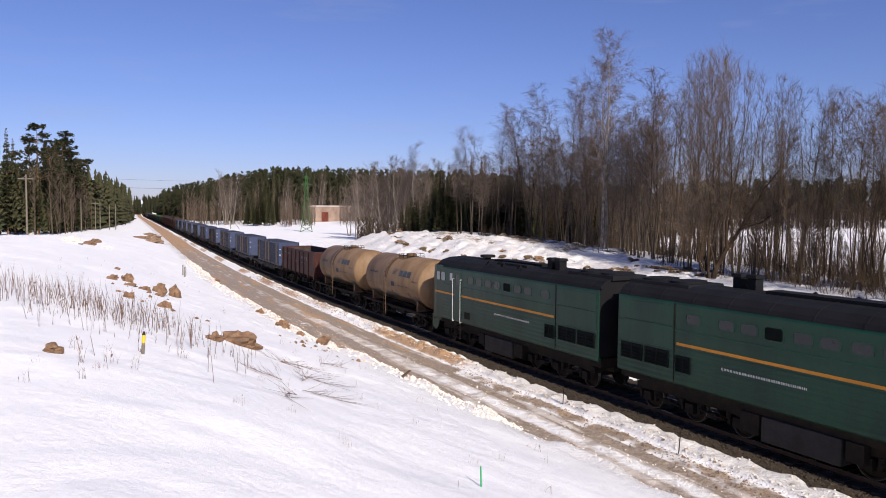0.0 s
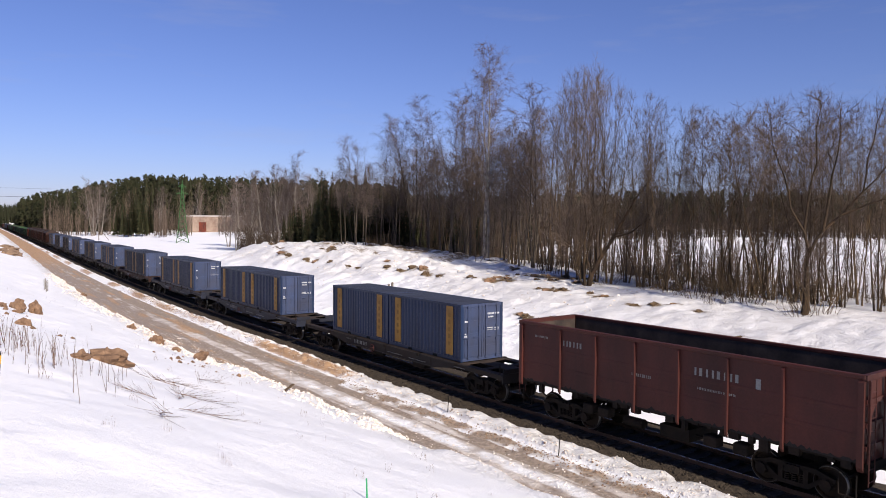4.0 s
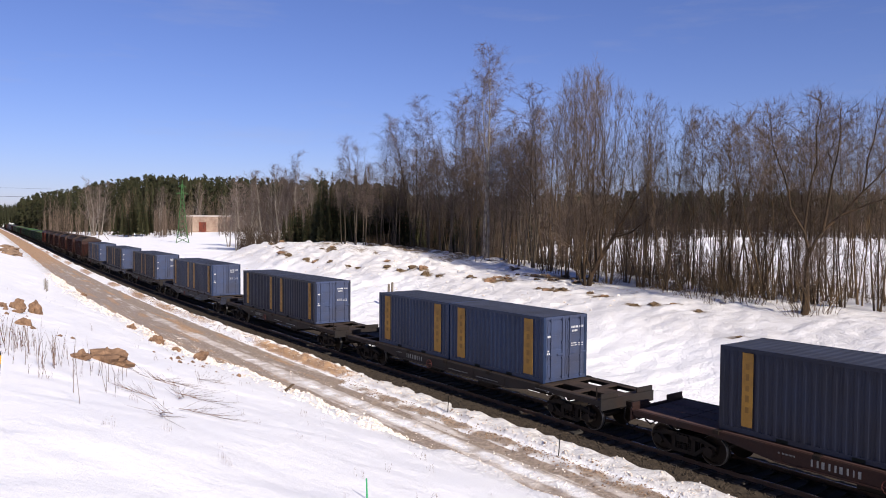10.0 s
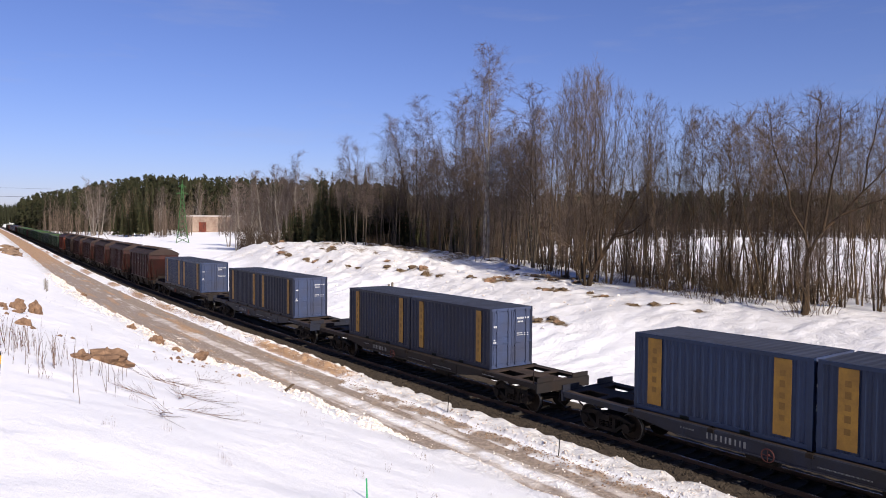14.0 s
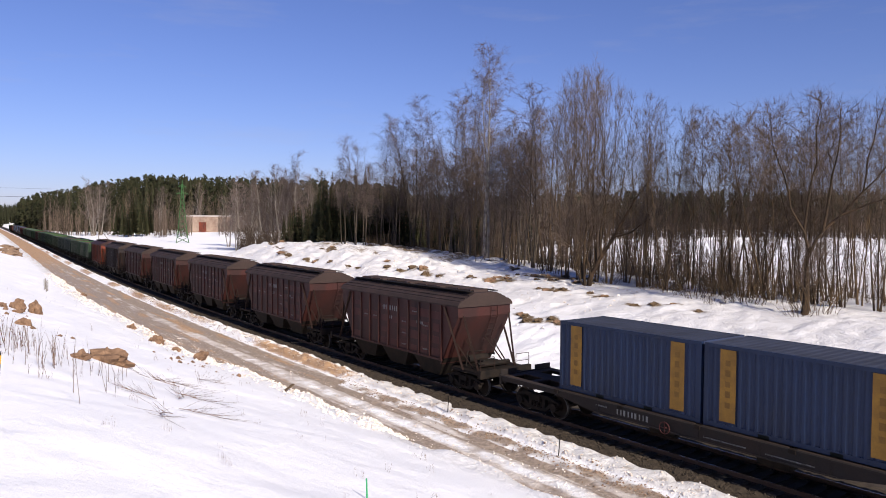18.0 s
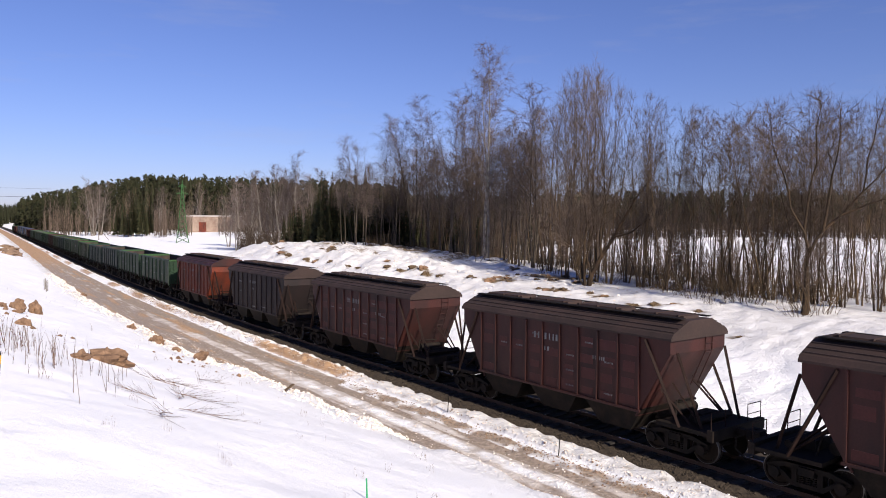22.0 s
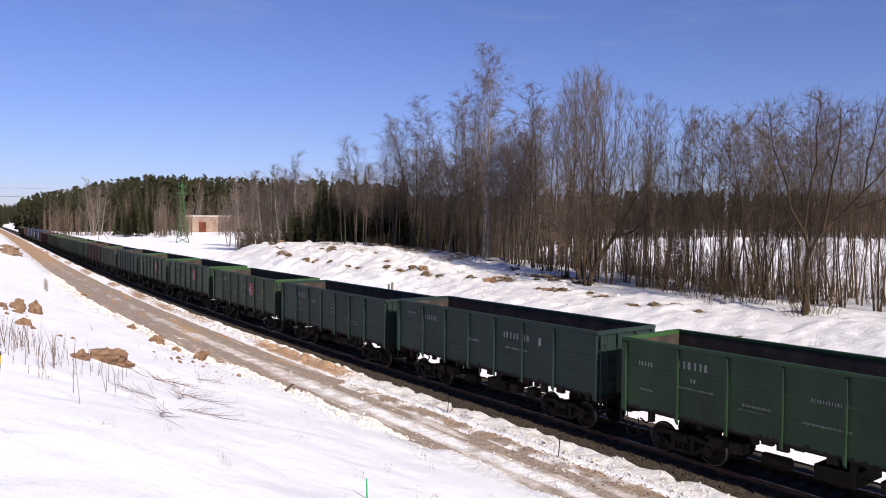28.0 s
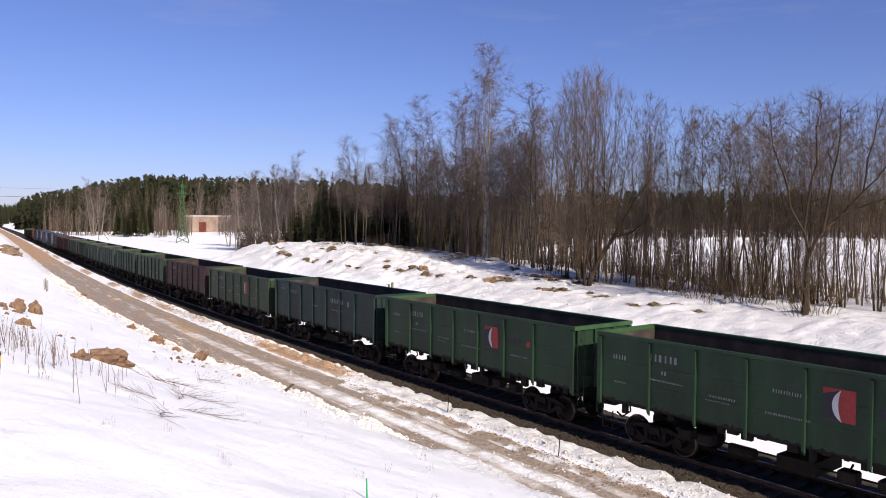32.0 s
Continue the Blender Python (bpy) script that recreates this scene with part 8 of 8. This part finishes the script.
def weeds():
    # a dense bed of dry stalks on the plateau's edge
    rng = random.Random(77)
    bed = Soup()
    for k in range(620):
        t = rng.random()
        s = np.interp(t, (0, 0.3, 0.6, 0.8, 1), (24.0, 19.5, 17.6, 16.9, 15.2)) + rng.gauss(0, 1.9)
        d = np.interp(t, (0, 0.3, 0.6, 0.8, 1), (-23.8, -21.6, -20.1, -19.1, -18.2)) + rng.gauss(0, 0.75)
        x, y = line(s, d)
        o = Vector((float(x), float(y), ground_at(s, d) - 0.05))
        w = Vector((rng.uniform(-0.2, 0.2), rng.uniform(-0.2, 0.2), 1)).normalized()
        l = rng.uniform(0.15, 0.95)
        m = o + w * l * 0.6
        bed.limb(o, m, 0.006, 0.0045)
        bed.limb(m, m + turned(w, 0.25, rng) * l * 0.4, 0.005, 0)
        for j in range(rng.randrange(3)):
            b = o.lerp(m, rng.uniform(0.5, 1))
            bed.limb(b, b + turned(w, 0.6, rng) * rng.uniform(0.08, 0.25), 0.004, 0)
    tagged(new("dry_weed_bed", bed.mesh("dry_weed_bed", M_REED)), "bed of dry brown weed stalks sticking out of the snow", "weeds", kind="stuff")
    protos = {}
    for i in range(4):
        soup = weed(600 + i, (4, 7, 2, 5)[i], (0.15, 0.3, 0.1, 0.2)[i], 0.15, (0.6, 0.5, 0.8, 0.7)[i])
        protos[i] = tagged(new("dry_weed", soup.mesh("dry_weed", M_REED)), "dry weed stalks sticking out of the snow", "weed", "dry weeds on the bank")
    sp = Planter(protos)
    spots = [(9.9, -20.9), (10.2, -20.4), (10.0, -20.0), (9.4, -20.6), (11.3, -20.9), (8.2, -18.6), (8.6, -17.6), (20.5, -14.0), (19.5, -13.4), (22.0, -11.0), (17.2, -13.0), (14.5, -12.0), (15.2, -11.2), (12.0, -12.8), (10.8, -10.5), (12.6, -9.4), (9.6, -12.6), (8.4, -14.0), (17.6, -10.6), (13.2, -18.0), (12.2, -18.9), (7.0, -17.2), (6.2, -15.6), (30.5, -12.6), (33, -14.0), (24.0, -13.5)]
    for s, d in spots:
        x, y = line(s, d)
        k = rng.uniform(0.5, 0.9)
        sp.put(rng.randrange(4), float(x), float(y), (k, k, k), rng.uniform(0, 360))
    for k in range(95):
        s, d = rng.uniform(7, 60), -rng.uniform(7.5, 22)
        x, y = line(s, d)
        if math.hypot(float(x), float(y)) < 6:
            continue
        q = rng.uniform(0.3, 0.65)
        sp.put(rng.randrange(4), float(x), float(y), (q, q, q), rng.uniform(0, 360))


weeds()


# ---------------- sleepers ----------------
def sleepers():
    bm = bmesh.new()
    prism(bm, ((-1.35, -0.24), (-1.35, -0.145), (-0.55, -0.145), (-0.35, -0.17), (0.35, -0.17), (0.55, -0.145), (1.35, -0.145), (1.35, -0.24)), -0.125, 0.125, "y")
    for x in (-0.92, -0.67, 0.67, 0.92):
        box(bm, x - 0.05, x + 0.05, -0.06, 0.06, -0.15, -0.115)
    me = mesh_of("sleeper", bm, M_SLEEPER)
    bed = bpy.data.objects["ballast_bed"]
    for k in range(240):
        ob = new("sleeper", me)
        ob.parent = bed
        ob.matrix_basis = on_line(2.0 + k * 0.545, 0, 0.0, random.uniform(-0.6, 0.6))


sleepers()


# ---------------- crumbs of clay and frozen snow along the road ----------------
def chunks(name, label, n, place, paint, r0, r1, seed, base_z=ground_at):
    rng = random.Random(seed)
    soup = Soup()
    for k in range(n):
        s, d = place(rng)
        x, y = line(s, d)
        r = rng.uniform(r0, r1) * rng.uniform(0.5, 1.0)
        o = Vector((float(x), float(y), base_z(s, d) + r * 0.25))
        t = rng.uniform(0, 6.283)
        ring = [o + Vector((math.cos(t + i * 1.257) * r * rng.uniform(0.7, 1.2), math.sin(t + i * 1.257) * r * rng.uniform(0.7, 1.2), rng.uniform(-0.5, 0.25) * r)) for i in range(5)]
        base = len(soup.v)
        soup.v += ring + [o + Vector((rng.uniform(-0.3, 0.3) * r, rng.uniform(-0.3, 0.3) * r, rng.uniform(0.45, 0.9) * r)), o - Vector((0, 0, r))]
        for i in range(5):
            j = (i + 1) % 5
            soup.f += [(base + i, base + j, base + 5), (base + j, base + i, base + 6)]
    tagged(new(name, soup.mesh(name, paint)), label, "clods", kind="stuff")


chunks("lump_fragments", "small broken pieces of brown clay on the snow", 50, lambda g: g.choice(((26.5 + g.gauss(0, 2.2), -17.2 + g.gauss(0, 0.7)), (36 + g.gauss(0, 4), -18 + g.gauss(0, 0.7)), (29 + g.gauss(0, 2.2), -10.6 + g.gauss(0, 0.8)))), M_CLAY, 0.05, 0.17, 96)
chunks("clay_crumbs", "orange-brown clay crumbs strewn between road and ballast", 3000, lambda g: ((q := 4 + 80 * g.random() ** 1.6), (g.gauss(-3.5, 0.32) if q < 28 else g.gauss(-2.8, 0.42)))[-2:], M_CRUMB, 0.02, 0.06, 91)
chunks("snow_clods", "frozen snow clods along the snow strip and road", 3000, lambda g: (4 + 45 * g.random() ** 1.4, g.choice((g.gauss(-2.55, 0.28), g.gauss(-2.95, 0.15), g.gauss(-5.1, 0.5), g.gauss(-6.6, 0.3)))), M_SNOWCLOD, 0.02, 0.06, 92)
chunks("bank_clods", "crusted snow and clay clods at the foot of the near bank", 5200, lambda g: ((q := 18 + 90 * g.random() ** 1.3), float(road_edge(q)) - abs(g.gauss(0, 0.8)) + 0.2), M_SNOWCLOD, 0.04, 0.14, 93)
chunks("ballast_stones", "loose ballast stones beside the sleepers", 6000, lambda g: (3 + 45 * g.random() ** 1.3, -g.uniform(1.35, 2.25)), M_BALLAST, 0.025, 0.06, 94, lambda s, d: float(np.interp(abs(d), (1.5, 1.85, 2.15, 3.4), (-0.20, -0.23, -0.33, -0.95))))
chunks("mound_clods", "crusted snow clods on the far mound", 700, lambda g: (g.uniform(30, 108), g.gauss(21, 6)), M_SNOWCLOD, 0.05, 0.17, 95)


# ---------------- what moves ----------------
FIRST_FLAT = 16.97 * 2 + 12.02 * 2 + 13.92
CONTAINER_MARK = FIRST_FLAT + 19.62 + 3.75


def run(t):
    """Where the second flat wagon's front container stands along the line at t seconds; the train slows gently."""
    return -28.712 - 13.9495 * (t - 9) - 0.0022 * (t - 9) ** 2 + 0.0110 * max(0.0, t - 10) ** 2


def car_pose(t, place, pivot, turn):
    s = run(t) + place - CONTAINER_MARK
    a, b = Vector([float(v) for v in line(s - pivot)]), Vector([float(v) for v in line(s + pivot)])
    c, d = (a + b) / 2, b - a
    return pose(c.x, c.y, 0, 0, 0, math.degrees(math.atan2(-d.x, d.y)) + (180 if turn else 0))


def motions():
    ticks = [float(t) for t in range(33)]
    for car, half, pivot, place, turn in TRAIN:
        walk(car, [(t, car_pose(t, place, pivot, turn)) for t in ticks])
    # the wheels of the wagons that pass the camera roll with the train's run
    frames_ = [k / FPS for k in range(int(32 * FPS) + 1)]
    for car, half, pivot, place, turn in TRAIN[:36]:
        for bogie in [o for o in car.children if o.name.startswith("bogie")]:
            for w in bogie.children:
                r, y, z = (0.525 if turn or "loco" in car.name else 0.475), w.location.y, w.location.z
                sign = -1 if turn else 1
                walk(w, [(t, pose(0, y, z, math.degrees(sign * (run(t) - run(0)) / -r) % 360 - 180, 0, 0)) for t in frames_])
    for box_, (car, half, pivot, place, turn), y in LOADS:
        walk(box_, [(t, car_pose(t, place, pivot, turn) @ pose(0, y, 1.322)) for t in ticks])


motions()
